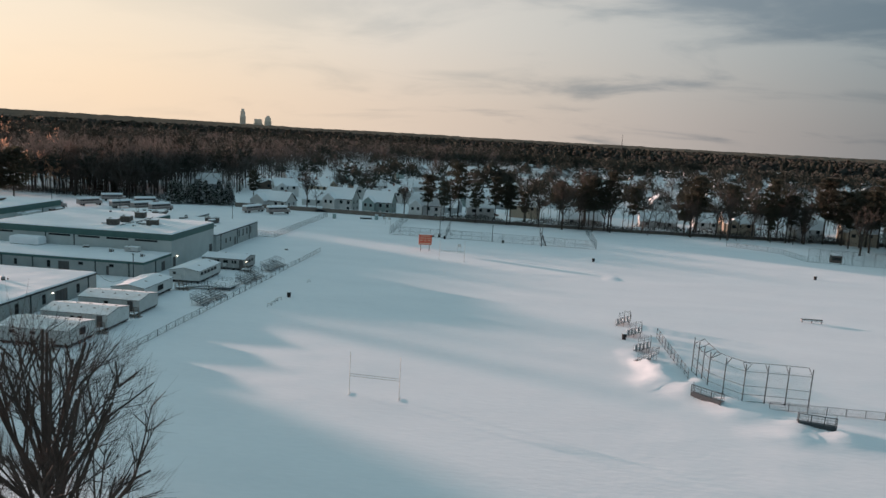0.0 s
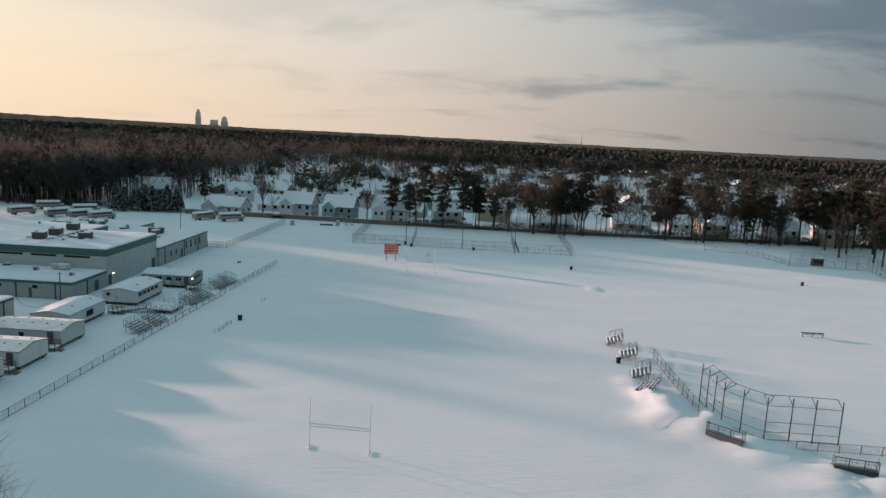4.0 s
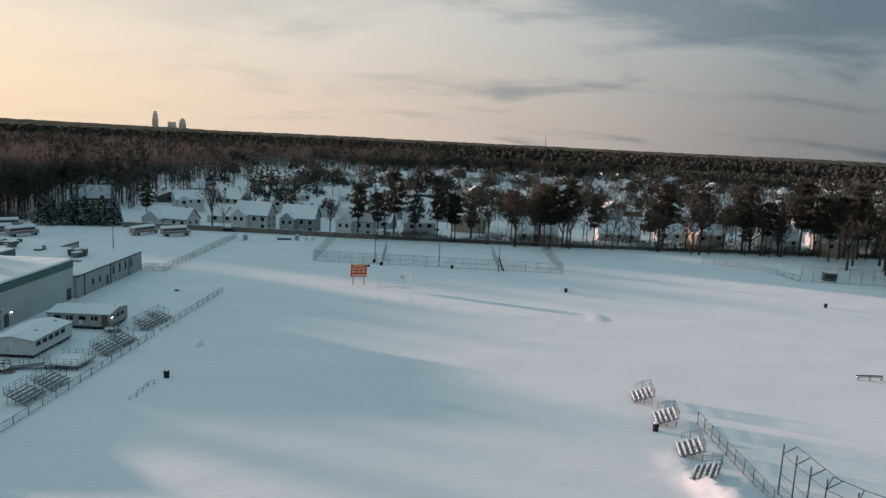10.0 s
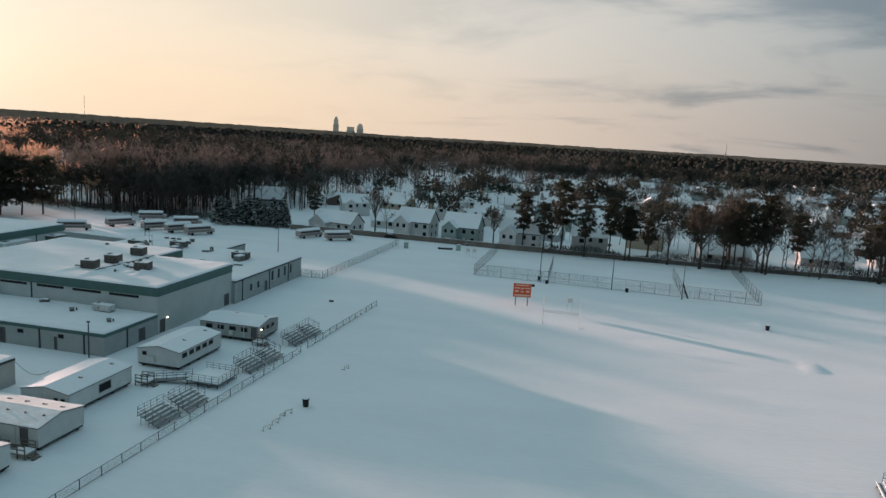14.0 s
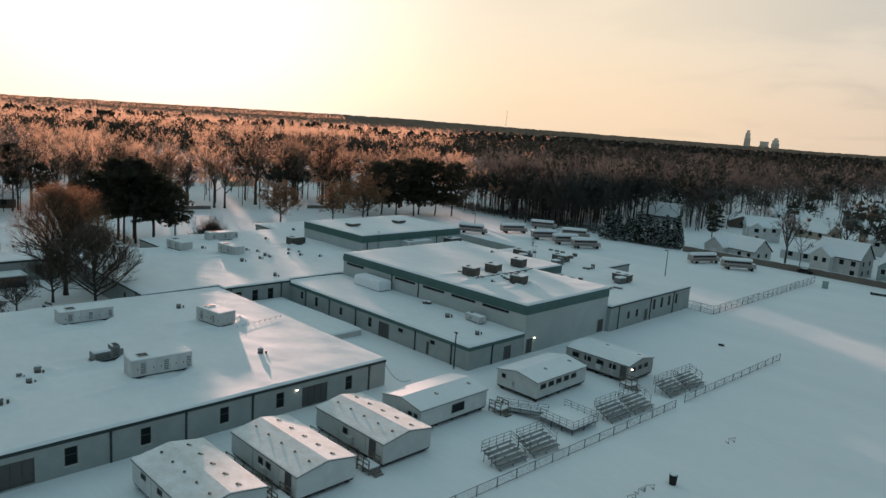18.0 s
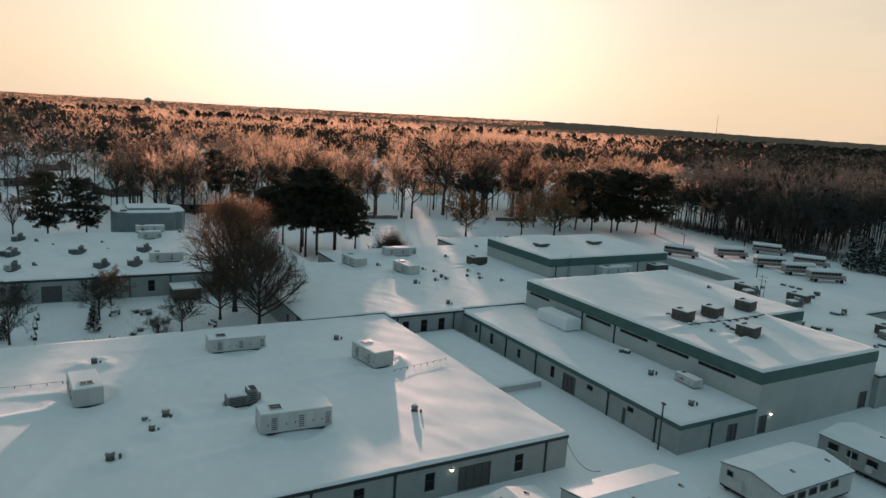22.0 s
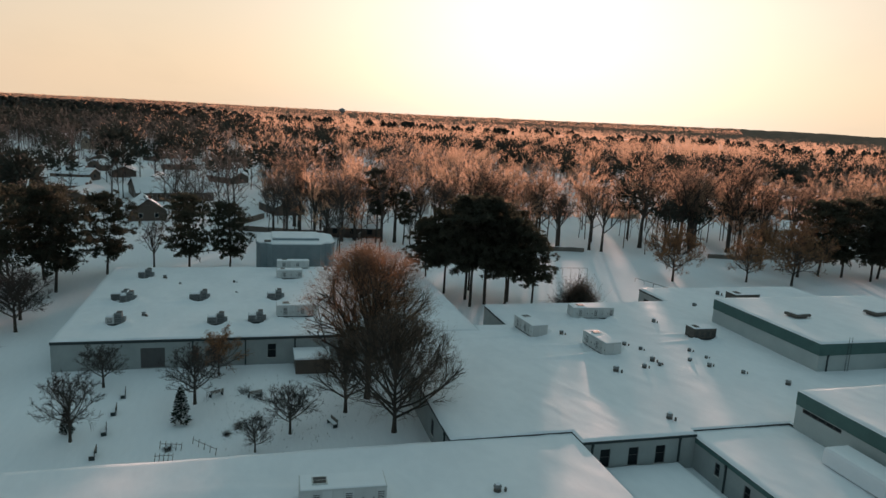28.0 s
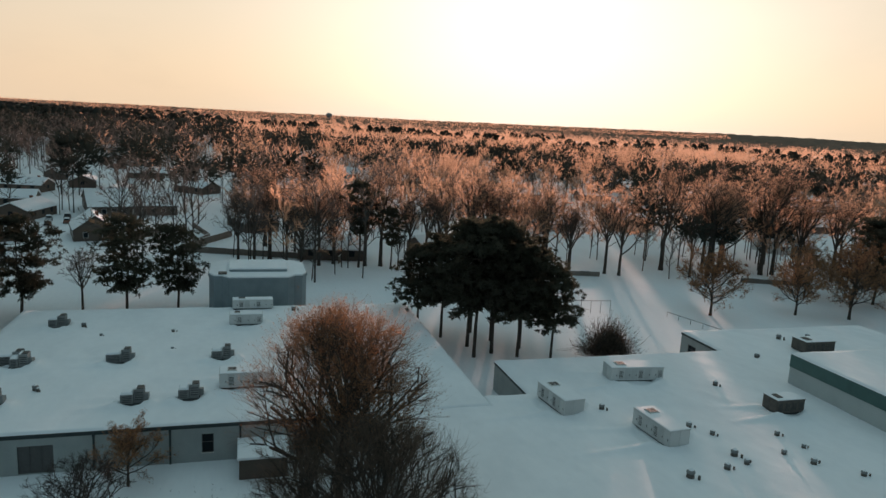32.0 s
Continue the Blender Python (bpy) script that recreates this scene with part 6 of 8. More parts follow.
# tall wood-edge oaks that keep a thin veil of leaves
TALL = []
for k in range(2):
    w_, t_, l_ = bare_tree(17.0, 36 + k, 9, 5, 5, 6, 0.032, (0.62, 0.5)[k], (0.26, 0.36)[k], 2, 0.26)
    # these leaves share the russet that carries the painted sun glow
    TALL.append(tree("oak_tree", "tall wood-edge oak, thin russet leaves brightened with sun glow", (("trunk", w_, "bark"), ("crown", t_, "court_twig"), ("leaves", l_, "glow_russet")), R((-231.0, -229.0)[k], (110.0, 138.0)[k], 0, 20) @ Matrix.Scale(1.15, 4), "wood-edge oaks"))
RUS = []
for k in range(2):
    w_, t_, l_ = bare_tree(10.5, 41 + k, 16, 6, 5, 5, 0.028, 1.7, 0.16, 3, 0.30)
    RUS.append(tree("oak_tree", "round oak still holding russet leaves", (("trunk", w_, "bark"), ("crown", t_, "twig"), ("leaves", l_, "russet")), R((-194.2, -192.8)[k], (110.4, 130.6)[k], 0) @ Matrix.Scale((1.4, 1.2)[k], 4), "street oaks"))
for x, y, s in ((-188.6, 140.6, 1.2), (-197.5, 150.1, 1.1), (-143.1, 6.4, 0.46), (-207, 146, 0.9)):
    planted(RUS[rnd.randrange(2)], x, y, s)
w_, t_, l_ = bare_tree(8.2, 47, 15, 6, 5, 9, 0.018, 1.35, 0.2)
orchard = tree("garden_tree", "small spreading bare tree in the courtyard snow", (("trunk", w_, "bark"), ("crown", t_, "darktwig")), R(-125.3, -8.2, 0, 15), "courtyard garden trees")
for x, y, s in ((-140.7, -7.8, 0.85), (-133.8, 4.0, 1.1), (-123.8, 15.2, 0.9), (-119.9, 11.3, 0.6), (-131.0, -26.0, 0.7), (-144.2, -26.1, 1.35), (-172.1, -26.4, 1.3), (-165.5, -25.2, 1.4)):
    planted(orchard, x, y, s * 1.12, tall=0.78)
planted(MID[1], -191.0, -33.0, 0.6)
w_, c_, s_ = cedar_tree(10.5, 51)
cedar = tree("cedar_tree", "dense dark evergreen flecked with snow", (("trunk", w_, "bark"), ("crown", c_, "cedar"), ("snow_fleck", s_, "roof_snow")), R(-124.9, 199.0, 0), "evergreen row beside the bus lot")
for i in range(11):
    planted(cedar, -123.0 + 2.3 * i + rnd.uniform(-.8, .8), 199.5 + 0.7 * i + rnd.uniform(-1.8, 1.8), rnd.uniform(0.5, 1.08))
for i in range(8):
    planted(cedar, -126.0 + 3.1 * i, 203.5 + 0.6 * i + rnd.uniform(-1, 1), rnd.uniform(0.7, 1.12))
planted(cedar, -131.4, -26.2, 0.55); planted(cedar, -128.2, 2.9, 0.44); planted(cedar, -127.3, -9.0, 0.3)

# dead stalks standing in the courtyard beds
st_ = Geo()
gr = random.Random(71)
for i in range(700):
    x, y = gr.gauss(-131, 5.0), gr.gauss(15, 3.6)
    if -145 < x < -118 and -2 < y < 29:
        o, h_ = Vector((x, y, -0.05)), gr.uniform(0.15, 0.5)
        w_ = Vector((gr.gauss(0, 1), gr.gauss(0, 1), 0)).normalized() * 0.025
        st_.poly([o - w_, o + w_, o + Vector((gr.gauss(0, .1), gr.gauss(0, .1), h_))])
tagged(new("stubble", st_.mesh("stubble", M["darktwig"])), "dead plant stalks poking through courtyard snow", "stalks", "", "stuff")

# rounded twiggy bush by the pines
bush_r = random.Random(61)
bg_, bl_ = Geo(), Geo()
for i in range(6500):
    a, e = bush_r.uniform(0, 6.283), bush_r.uniform(0.15, 1.5)
    d = Vector((math.cos(a) * math.cos(e), math.sin(a) * math.cos(e), math.sin(e)))
    L = 5.2 * bush_r.uniform(0.5, 1.05) * (0.9 + 0.3 * math.sin(3 * a))
    o = d * L * bush_r.uniform(0.25, 0.8)
    d = (d + Vector((bush_r.gauss(0, .5), bush_r.gauss(0, .5), bush_r.gauss(0.2, .4)))).normalized()
    q = o + d * bush_r.uniform(0.7, 1.6)
    side = d.cross(Vector((bush_r.gauss(0, 1), bush_r.gauss(0, 1), bush_r.gauss(0, 1)))).normalized() * 0.028
    bg_.poly([o - side, o + side, q])
    c = q + Vector((bush_r.gauss(0, .12), bush_r.gauss(0, .12), bush_r.gauss(0, .12)))
    u = Vector((bush_r.gauss(0, 1), bush_r.gauss(0, 1), bush_r.gauss(0, 1))).normalized() * .3
    bl_.poly([c - side * 1.6, c + side * 1.6, c + u * 0.6])
bg_.moved(Matrix.Diagonal((1.2, 1.4, 1.35, 1))); bl_.moved(Matrix.Diagonal((1.2, 1.4, 1.35, 1)))
shrub = thing("bush", "large rounded brown winter bush", "bush", R(-172.2, 74.5, 0))
for nm, g_, mt in (("branch_mass", bg_, "twig"), ("leaves", bl_, "court_twig")):
    ob = new(nm, g_.mesh(nm, M[mt])); ob.parent = shrub
for x, y, s in ((-136.9, 9.9, 0.25), (-135.2, 11.6, 0.25), (-124.6, 8.2, 0.17), (-126.4, 9.4, 0.2), (-121.9, 2.2, 0.15), (-128.2, 11.8, 0.16), (-150.5, -14.0, 0.18)):
    sh = thing("garden_shrub", "low leafless shrub in courtyard snow", "shrub", R(x, y, 0), "courtyard shrubs")
    tw_ = Geo()
    for i in range(260):
        a, e, L = bush_r.uniform(0, 6.283), bush_r.uniform(0.1, 1.2), 6.0 * s * bush_r.uniform(0.4, 1.0)
        d = Vector((math.cos(a) * math.cos(e), math.sin(a) * math.cos(e), 0.75 * math.sin(e)))
        o = Vector((bush_r.gauss(0, 2.2 * s), bush_r.gauss(0, 1.2 * s), -0.05))
        side = d.cross(Vector((bush_r.gauss(0, 1), bush_r.gauss(0, 1), bush_r.gauss(0, 1)))).normalized() * 0.016
        tw_.poly([o - side, o + side, o + d * L])
    ob = new("branch_mass", tw_.mesh("branch_mass", M["darktwig"])); ob.parent = sh

# garden benches and low timber bed edges in the courtyard
def garden_bench(at):
    b = thing("garden_bench", "dark slatted garden bench in courtyard snow", "bench", at, "courtyard benches")
    for k in range(3):
        part("seat_slat", Geo().slab(-0.9, 0.9, -0.25 + 0.17 * k, -0.12 + 0.17 * k, 0.42, 0.46, 0.01), "wood", b)
    for k in range(3):
        part("back_slat", Geo().slab(-0.9, 0.9, 0.27, 0.31, 0.55 + 0.15 * k, 0.66 + 0.15 * k, 0.01), "wood", b)
    for s in (-0.8, 0.8):
        part("leg", Geo().box(s - 0.04, s + 0.04, -0.25, 0.32, -0.1, 0.42), "darktrim", b)
        part("arm", Geo().box(s - 0.04, s + 0.04, 0.26, 0.34, 0.4, 0.98), "darktrim", b)
    part("snow_cap", Geo().slab(-0.88, 0.88, -0.24, 0.25, 0.46, 0.55, 0.05), "roof_snow", b)
    return b


gb = garden_bench(R(-137.4, -4.9, 0, 8))
for x, y, turn in ((-132.3, -5.1, 5), (-127.0, -5.2, 10), (-121.4, -5.2, 4), (-136.0, 6.4, -60), (-135.2, 11.2, -70), (-125.4, 20.2, 20)):
    copy_thing(gb, R(x, y, 0, turn))
for x, y, turn, L in ((-121.3, 5.9, 40, 4.0), (-121.8, 2.4, 70, 2.4), (-119.2, 2.0, 80, 1.8)):
    f = thing("garden_trellis", "leaning timber trellis over a snowy bed", "trellis", R(x, y, 0, turn))
    for k in range(5):
        part("stake", Geo().tube((-L / 2 + L * k / 4, 0, -0.1), (-L / 2 + L * k / 4 + .1, 0.1, 0.9), 0.04, 0.03, 5), "wood", f)
    part("rail", Geo().tube((-L / 2, 0, 0.6), (L / 2, 0.1, 0.7), 0.03, 0.03, 5), "wood", f)
porch = thing("porch_shed", "small dark porch shed against the garden wing", "shed", R(-144.6, 19.2, 0))
part("wall", Geo().box(-2.2, 2.2, -2.4, 2.4, -0.2, 2.2), "siding_brown", porch)
part("snow_cap", Geo().slab(-2.4, 2.4, -2.6, 2.6, 2.2, 2.45, 0.12), "roof_snow", porch)

# ---- houses ----
def house(w, d, storeys, siding, label, over=0.4, wing=False, chimney=True, pitch=0.8):
    """A gabled house, ridge along x, front towards -y."""
    h = thing("house", label, "house", None, "houses round the school")
    ze = 2.7 * storeys + 0.3
    zr = ze + pitch * d / 2
    g = Geo().prism([(-d / 2, -0.3), (d / 2, -0.3), (d / 2, ze), (0, zr), (-d / 2, ze)], "x", -w / 2, w / 2)
    part("wall", g, siding, h)
    for s in (-1, 1):
        u = s * (d / 2 + over)
        zu = ze - pitch * over
        part("roof", Geo().prism([(u, zu + 0.02), (0, zr + 0.02), (0, zr + 0.14), (u, zu + 0.14)], "x", -w / 2 - over, w / 2 + over), "shingle", h)
        part("roof_snow", Geo().prism([(u * 0.985, zu + 0.15), (0, zr + 0.145), (0, zr + 0.40), (u * 0.96, zu + 0.36)], "x", -w / 2 - over + 0.03, w / 2 + over - 0.03), "roof_snow", h)
    n = max(2, int(w / 3.0))
    for s in (-1, 1):
        for fl in range(storeys):
            for i in range(n):
                x = -w / 2 + (i + 0.5) * w / n
                if s < 0 and fl == 0 and i == n // 2:
                    part("door", Geo().box(x - 0.5, x + 0.5, -d / 2 - 0.05, -d / 2 + 0.02, 0.2, 2.3), "white", h)
                    continue
                y = s * d / 2
                win = part("window", Geo().box(x - 0.75, x + 0.75, y - 0.05, y + 0.05, 0.85 + 2.7 * fl, 2.45 + 2.7 * fl), "white", h)
                part("pane", Geo().box(x - 0.65, x + 0.65, y - 0.07, y + 0.07, 0.93 + 2.7 * fl, 2.37 + 2.7 * fl), "glass", win)
    for s in (-1, 1):
        for fl in range(storeys):
            for y in (-d * 0.22, d * 0.22):
                win = part("window", Geo().box(s * w / 2 - 0.05, s * w / 2 + 0.05, y - 0.65, y + 0.65, 0.9 + 2.7 * fl, 2.4 + 2.7 * fl), "white", h)
                part("pane", Geo().box(s * w / 2 - 0.07, s * w / 2 + 0.07, y - 0.55, y + 0.55, 0.98 + 2.7 * fl, 2.32 + 2.7 * fl), "glass", win)
    if wing:
        a, b, zw = -w / 2 + 0.4, -w / 2 + 0.4 + w * 0.42, ze - 0.2
        yo = -d / 2 - 2.6
        m = (a + b) / 2
        zt = zw + pitch * (b - a) / 2
        part("wing_wall", Geo().prism([(a, -0.3), (b, -0.3), (b, zw), (m, zt), (a, zw)], "y", yo, -0.2), siding, h)
        for s, e in ((-1, a - 0.3), (1, b + 0.3)):
            part("wing_roof_snow", Geo().prism([(e, zw - 0.12), (m, zt + 0.03), (m, zt + 0.32), (e, zw + 0.14)], "y", yo - 0.35, -0.2), "roof_snow", h)
        for fl in range(1, storeys):
            for x in (m - 1.2, m + 1.2):
                win = part("window", Geo().box(x - 0.65, x + 0.65, yo - 0.04, yo + 0.02, 0.9 + 2.7 * fl, 2.4 + 2.7 * fl), "white", h)
                part("pane", Geo().box(x - 0.55, x + 0.55, yo - 0.06, yo + 0.02, 0.98 + 2.7 * fl, 2.32 + 2.7 * fl), "glass", win)
        part("garage_door", Geo().box(m - 1.2, m + 1.2, yo - 0.04, yo + 0.02, 0.0, 2.1), "white", h)
    if chimney:
        part("chimney", Geo().box(w * 0.28, w * 0.28 + 0.8, 0.3, 1.1, ze - 0.5, zr + 0.9), "brickred", h)
    return h


def sited(proto, x, y, turn, label=""):
    c = copy_thing(proto, R(x, y, 0, turn))
    if label:
        tagged(c, label)
    return c


h_a = house(13, 9.5, 2, "siding_white", "pale two-storey house with snowy cross gable", wing=True, pitch=0.9)
h_a.matrix_basis = R(-53.5, 214.5, 0, -8)
h_b = house(12.5, 9.5, 2, "siding_green", "grey-green two-storey house with snowy cross gable", wing=True, pitch=0.9)
h_b.matrix_basis = R(-35.5, 210.5, 0, -5)
h_c = house(13.5, 9.5, 2, "siding_white", "white two-storey house with snow-covered gable roof", wing=True, pitch=0.85)
h_c.matrix_basis = R(-14.8, 209.5, 0, -3)
h_d = house(17, 9, 1, "siding_white", "long white bungalow with snowy roof", wing=True)
h_d.matrix_basis = R(-84.0, 214.0, 0, -14)
h_e = house(16, 12, 1, "siding_grey", "grey house with broad steep snowy roof", pitch=0.9)
h_e.matrix_basis = R(-141.0, 270.0, 0, 20)
h_f = house(14, 10.5, 1, "siding_brown", "low brown ranch house with snowy roof", wing=False, pitch=0.7)
h_f.matrix_basis = R(-283.0, -22.5, 0, 15)
h_g = house(11, 8, 2, "siding_grey", "grey two-storey house with snowy roof", chimney=False)
h_g.matrix_basis = R(-38.0, 236.0, 0, 80)
big = house(27, 28, 1, "siding_brown", "long brown building with wide plain snowy roof", pitch=0.3, chimney=False)
big.matrix_basis = R(-336.0, -21.0, 0, 105)
def far_house(w, d, storeys, siding, label, pitch=0.75):
    """The same house seen from far: fewer openings."""
    h = thing("house", label, "house", None, "houses round the school")
    ze = 2.7 * storeys + 0.3
    zr = ze + pitch * d / 2
    part("wall", Geo().prism([(-d / 2, -0.3), (d / 2, -0.3), (d / 2, ze), (0, zr), (-d / 2, ze)], "x", -w / 2, w / 2), siding, h)
    for s in (-1, 1):
        u, zu = s * (d / 2 + 0.4), ze - pitch * 0.4
        part("roof", Geo().prism([(u, zu), (0, zr + 0.02), (0, zr + 0.38), (u * 0.97, zu + 0.34)], "x", -w / 2 - 0.4, w / 2 + 0.4), "roof_snow", h, "deep roof snow")
        for i in (-1, 0, 1):
            part("window", Geo().box(i * w * 0.3 - 0.7, i * w * 0.3 + 0.7, s * d / 2 - 0.06, s * d / 2 + 0.06, ze - 1.85, ze - 0.4), "glass", h)
        part("gable_window", Geo().box(s * w / 2 - 0.06, s * w / 2 + 0.06, -0.7, 0.7, ze - 1.7, ze - 0.3), "glass", h)
    if storeys > 1:
        a, b, yo = -w * 0.44, -w * 0.04, -d / 2 - 1.8
        m, zt = (a + b) / 2, ze - 0.4 + pitch * (b - a) / 2
        part("wing_wall", Geo().prism([(a, -0.3), (b, -0.3), (b, ze - 0.4), (m, zt), (a, ze - 0.4)], "y", yo, -0.2), siding, h)
        for e in (a - 0.3, b + 0.3):
            part("wing_roof", Geo().prism([(e, ze - 0.5), (m, zt + 0.03), (m, zt + 0.36), (e, ze - 0.2)], "y", yo - 0.3, -0.2), "roof_snow", h, "deep roof snow")
        part("window", Geo().box(m - 0.8, m + 0.8, yo - 0.05, yo + 0.02, ze - 2.1, ze - 0.7), "glass", h)
    part("chimney", Geo().box(w * 0.25, w * 0.25 + 0.8, 0.3, 1.1, ze - 0.5, zr + 0.9), "brickred", h)
    return h


protos = []
for k, (w, d, n, sd, lb) in enumerate(((13, 8.5, 2, "siding_tan", "tan two-storey house under roof snow"), (12, 8.5, 2, "siding_white", "white two-storey house under roof snow"), (15, 9, 1, "siding_grey", "grey bungalow under roof snow"),
                                   (11, 8, 2, "siding_green", "grey-green house under roof snow"), (16, 10, 1, "siding_white", "white bungalow with broad snowy roof"), (17, 10.5, 1, "siding_brown", "low brown ranch house under roof snow"))):
    ob = far_house(w, d, n, sd, lb, 0.42 if k == 5 else 0.75)
    ob.matrix_basis = R(-70 + 26 * k, 420, 0, 10 * k)
    protos.append(ob)
r_f = protos[5]
hr = random.Random(77)
HOUSES = [(-53.5, 214.5), (-35.5, 210.5), (-14.8, 209.5), (-84.0, 214.0), (-141, 270), (-286, -24), (-38, 236), (-336, -21), (-327, -18), (-345, -24), (-333, -9), (-339, -33)] + [(-70 + 26 * k, 420) for k in range(6)]


def plant_house(x, y, turn, only=None):
    if all((x - a) ** 2 + (y - b) ** 2 > 19 ** 2 for a, b in HOUSES):
        HOUSES.append((x, y))
        sited(only or protos[hr.randrange(6)], x, y, turn)


for row in range(10):
    y = 236 + row * 33 + (row // 2) * 6
    for k in range(14):
        x = -92 + k * 25 + hr.uniform(-6, 6) + (row % 2) * 8
        if x < -70 and y < 240:
            continue
        if hr.random() < 0.92:
            plant_house(x + hr.uniform(-3, 3), y + hr.uniform(-6, 6), hr.choice((0, 180, 90, -10, 12, 170)) + hr.uniform(-8, 8))
for k in range(11):
    plant_house(10 + k * 22 + hr.uniform(-4, 4), 216 + hr.uniform(-4, 8), hr.uniform(-12, 12))
for x, y in ((-118, 300), (-95, 262), (-160, 320), (-120, 360), (-180, 380), (-215, 330)):
    plant_house(x, y, hr.uniform(0, 180))
for row in range(5):
    for k in range(14):
        x, y = -262 - row * 46 + hr.uniform(-8, 8), 36 + k * 30 + hr.uniform(-8, 8)
        if hr.random() < 0.8:
            plant_house(x, y, 90 + hr.uniform(-15, 15), r_f if hr.random() < 0.7 else None)
for x, y in ((-352, 16), (-370, -30), (-395, -2), (-410, -50), (-345, -60), (-430, 20), (-455, -30), (-300, 20), (-480, -75), (-330, 44), (-420, -95), (-520, 0), (-540, -60), (-275, -50), (-318, -48), (-352, -86), (-388, -66), (-440, -62), (-365, 48), (-400, 36), (-310, -88), (-470, 28), (-268, -112), (-505, -45), (-375, -110), (-270, -80), (-300, -120), (-600, -30), (-590, -100)):
    plant_house(x, y, hr.uniform(0, 180), r_f if hr.random() < 0.75 else None)

# far rows of houses, too small to pick apart
fh = random.Random(15)
g_, tones = Geo(), []
for row in range(12):
    y = 585 + row * 30
    for k in range(30):
        x = -40 + 0.1 * y + k * 24 + fh.uniform(-7, 7)
        if x > 0.75 * y + 60 or fh.random() < 0.25:
            continue
        w, d, e, yy = fh.uniform(11, 17), fh.uniform(8, 10), fh.choice((3.0, 3.2, 5.6)), y + fh.uniform(-8, 8)
        m = R(x, yy, 0, fh.choice((0, 90)) + fh.uniform(-15, 15))
        one = Geo().prism([(-d / 2, -0.3), (d / 2, -0.3), (d / 2, e), (0, e + 0.36 * d), (-d / 2, e)], "x", -w / 2, w / 2)
        for s in (-1, 1):
            one.prism([(s * (d / 2 + 0.4), e - 0.25), (0, e + 0.36 * d + 0.02), (0, e + 0.36 * d + 0.4), (s * (d / 2 + 0.35), e + 0.12)], "x", -w / 2 - 0.4, w / 2 + 0.4)
        one.moved(m)
        b = len(g_.v)
        g_.v += one.v
        g_.f += [tuple(i + b for i in f) for f in one.f]
        tones += [0] * 7 + [1] * 12
rows_ = fix(g_.mesh("distant_house", M["siding_grey"]))
rows_.materials.append(M["roof_snow"])
rows_.polygons.foreach_set("material_index", tones)
tagged(new("distant_house", rows_), "far rows of snow-roofed suburban houses", "houses", "", "stuff")

# parked cars and street poles
def car(paint, label):
    c = thing("car", label, "car", None, "parked cars")
    part("body", Geo().prism([(-2.2, 0.35), (2.2, 0.35), (2.25, 0.75), (1.2, 0.95), (-2.1, 0.98), (-2.25, 0.7)], "y", -0.85, 0.85), paint, c)
    part("cabin", Geo().prism([(-1.7, 0.95), (1.1, 0.95), (0.5, 1.42), (-1.3, 1.45)], "y", -0.75, 0.75), "glass", c)
    part("snow_cap", Geo().slab(-1.35, 0.55, -0.74, 0.74, 1.42, 1.58, 0.1), "roof_snow", c)
    for x in (-1.4, 1.4):
        for y in (-0.86, 0.86):
            part("wheel", Geo().tube((x, y - 0.1, 0.32), (x, y + 0.1, 0.32), 0.33, 0.33, 10, True), "rubber", c)
    return c


cars = [car("siding_grey", "grey parked car under snow"), car("plastic", "dark parked car with a snowy roof"), car("brickred", "dark red parked car with a snowy roof")]
for c, (x, y, turn) in zip(cars, ((-27.0, 204.0, 20), (-258.0, -72.0, 80), (-290.0, -84.0, 75))):
    c.matrix_basis = R(x, y, 0, turn)
for k, (x, y, turn) in enumerate(((-31.0, 203.0, 15), (-268.0, -77.0, 80), (-300.0, -60.0, 70), (-318.0, -97.0, 75), (-301.0, -38.0, 10), (-306.0, -34.0, 10), (-311.0, -40.0, 12), (-316.0, -36.0, 8), (-340.0, -72.0, 78), (-246.0, -64.0, 85), (-60.0, 203.6, 5), (14.0, 232.0, 20), (60.0, 236.0, 80), (-325.0, -75.0, 75), (-392.0, -92.0, 75), (-370.0, -60.0, 70), (-335.0, -54.0, 20), (-329.0, -47.0, 20))):
    copy_thing(cars[k % 3], R(x, y, 0, turn))
for x, y in ((-232, -52), (-240, -78), (-262, -92), (-285, -66), (-310, -108), (-236, 120), (-230, 165)):
    up = thing("street_pole", "tall timber street pole with crossarm", "pole", R(x, y, 0, rnd.uniform(0, 40)), "street poles")
    part("shaft", Geo().tube((0, 0, -0.3), (0, 0, 10.5), 0.16, 0.11, 7, True), "wood", up)
    part("crossarm", Geo().box(-1.1, 1.1, -0.07, 0.07, 9.6, 9.75), "wood", up)

# back-garden fences
def board_fence(pts, h=1.8, label="brown board fence with snow along the top"):
    f = thing("board_fence", label, "fence")
    for (x0, y0), (x1, y1) in zip(pts, pts[1:]):
        L = math.hypot(x1 - x0, y1 - y0)
        n = max(1, round(L / 2.4))
        at = Matrix.Translation((x0, y0, 0)) @ Matrix.Rotation(math.atan2(y1 - y0, x1 - x0), 4, "Z")
        for i in range(n):
            part("panel", Geo().box(i * L / n + 0.01, (i + 1) * L / n - 0.01, -0.02, 0.02, -0.1, h + 0.05 * math.sin(i * 2.3)).moved(at), "wood", f)
            part("post", Geo().box(i * L / n - 0.06, i * L / n + 0.06, -0.06, 0.06, -0.2, h + 0.12).moved(at), "wood", f)
        part("snow_cap", Geo().slab(0, L, -0.07, 0.07, h + 0.06, h + 0.16, 0.05).moved(at), "roof_snow", f)
    return f


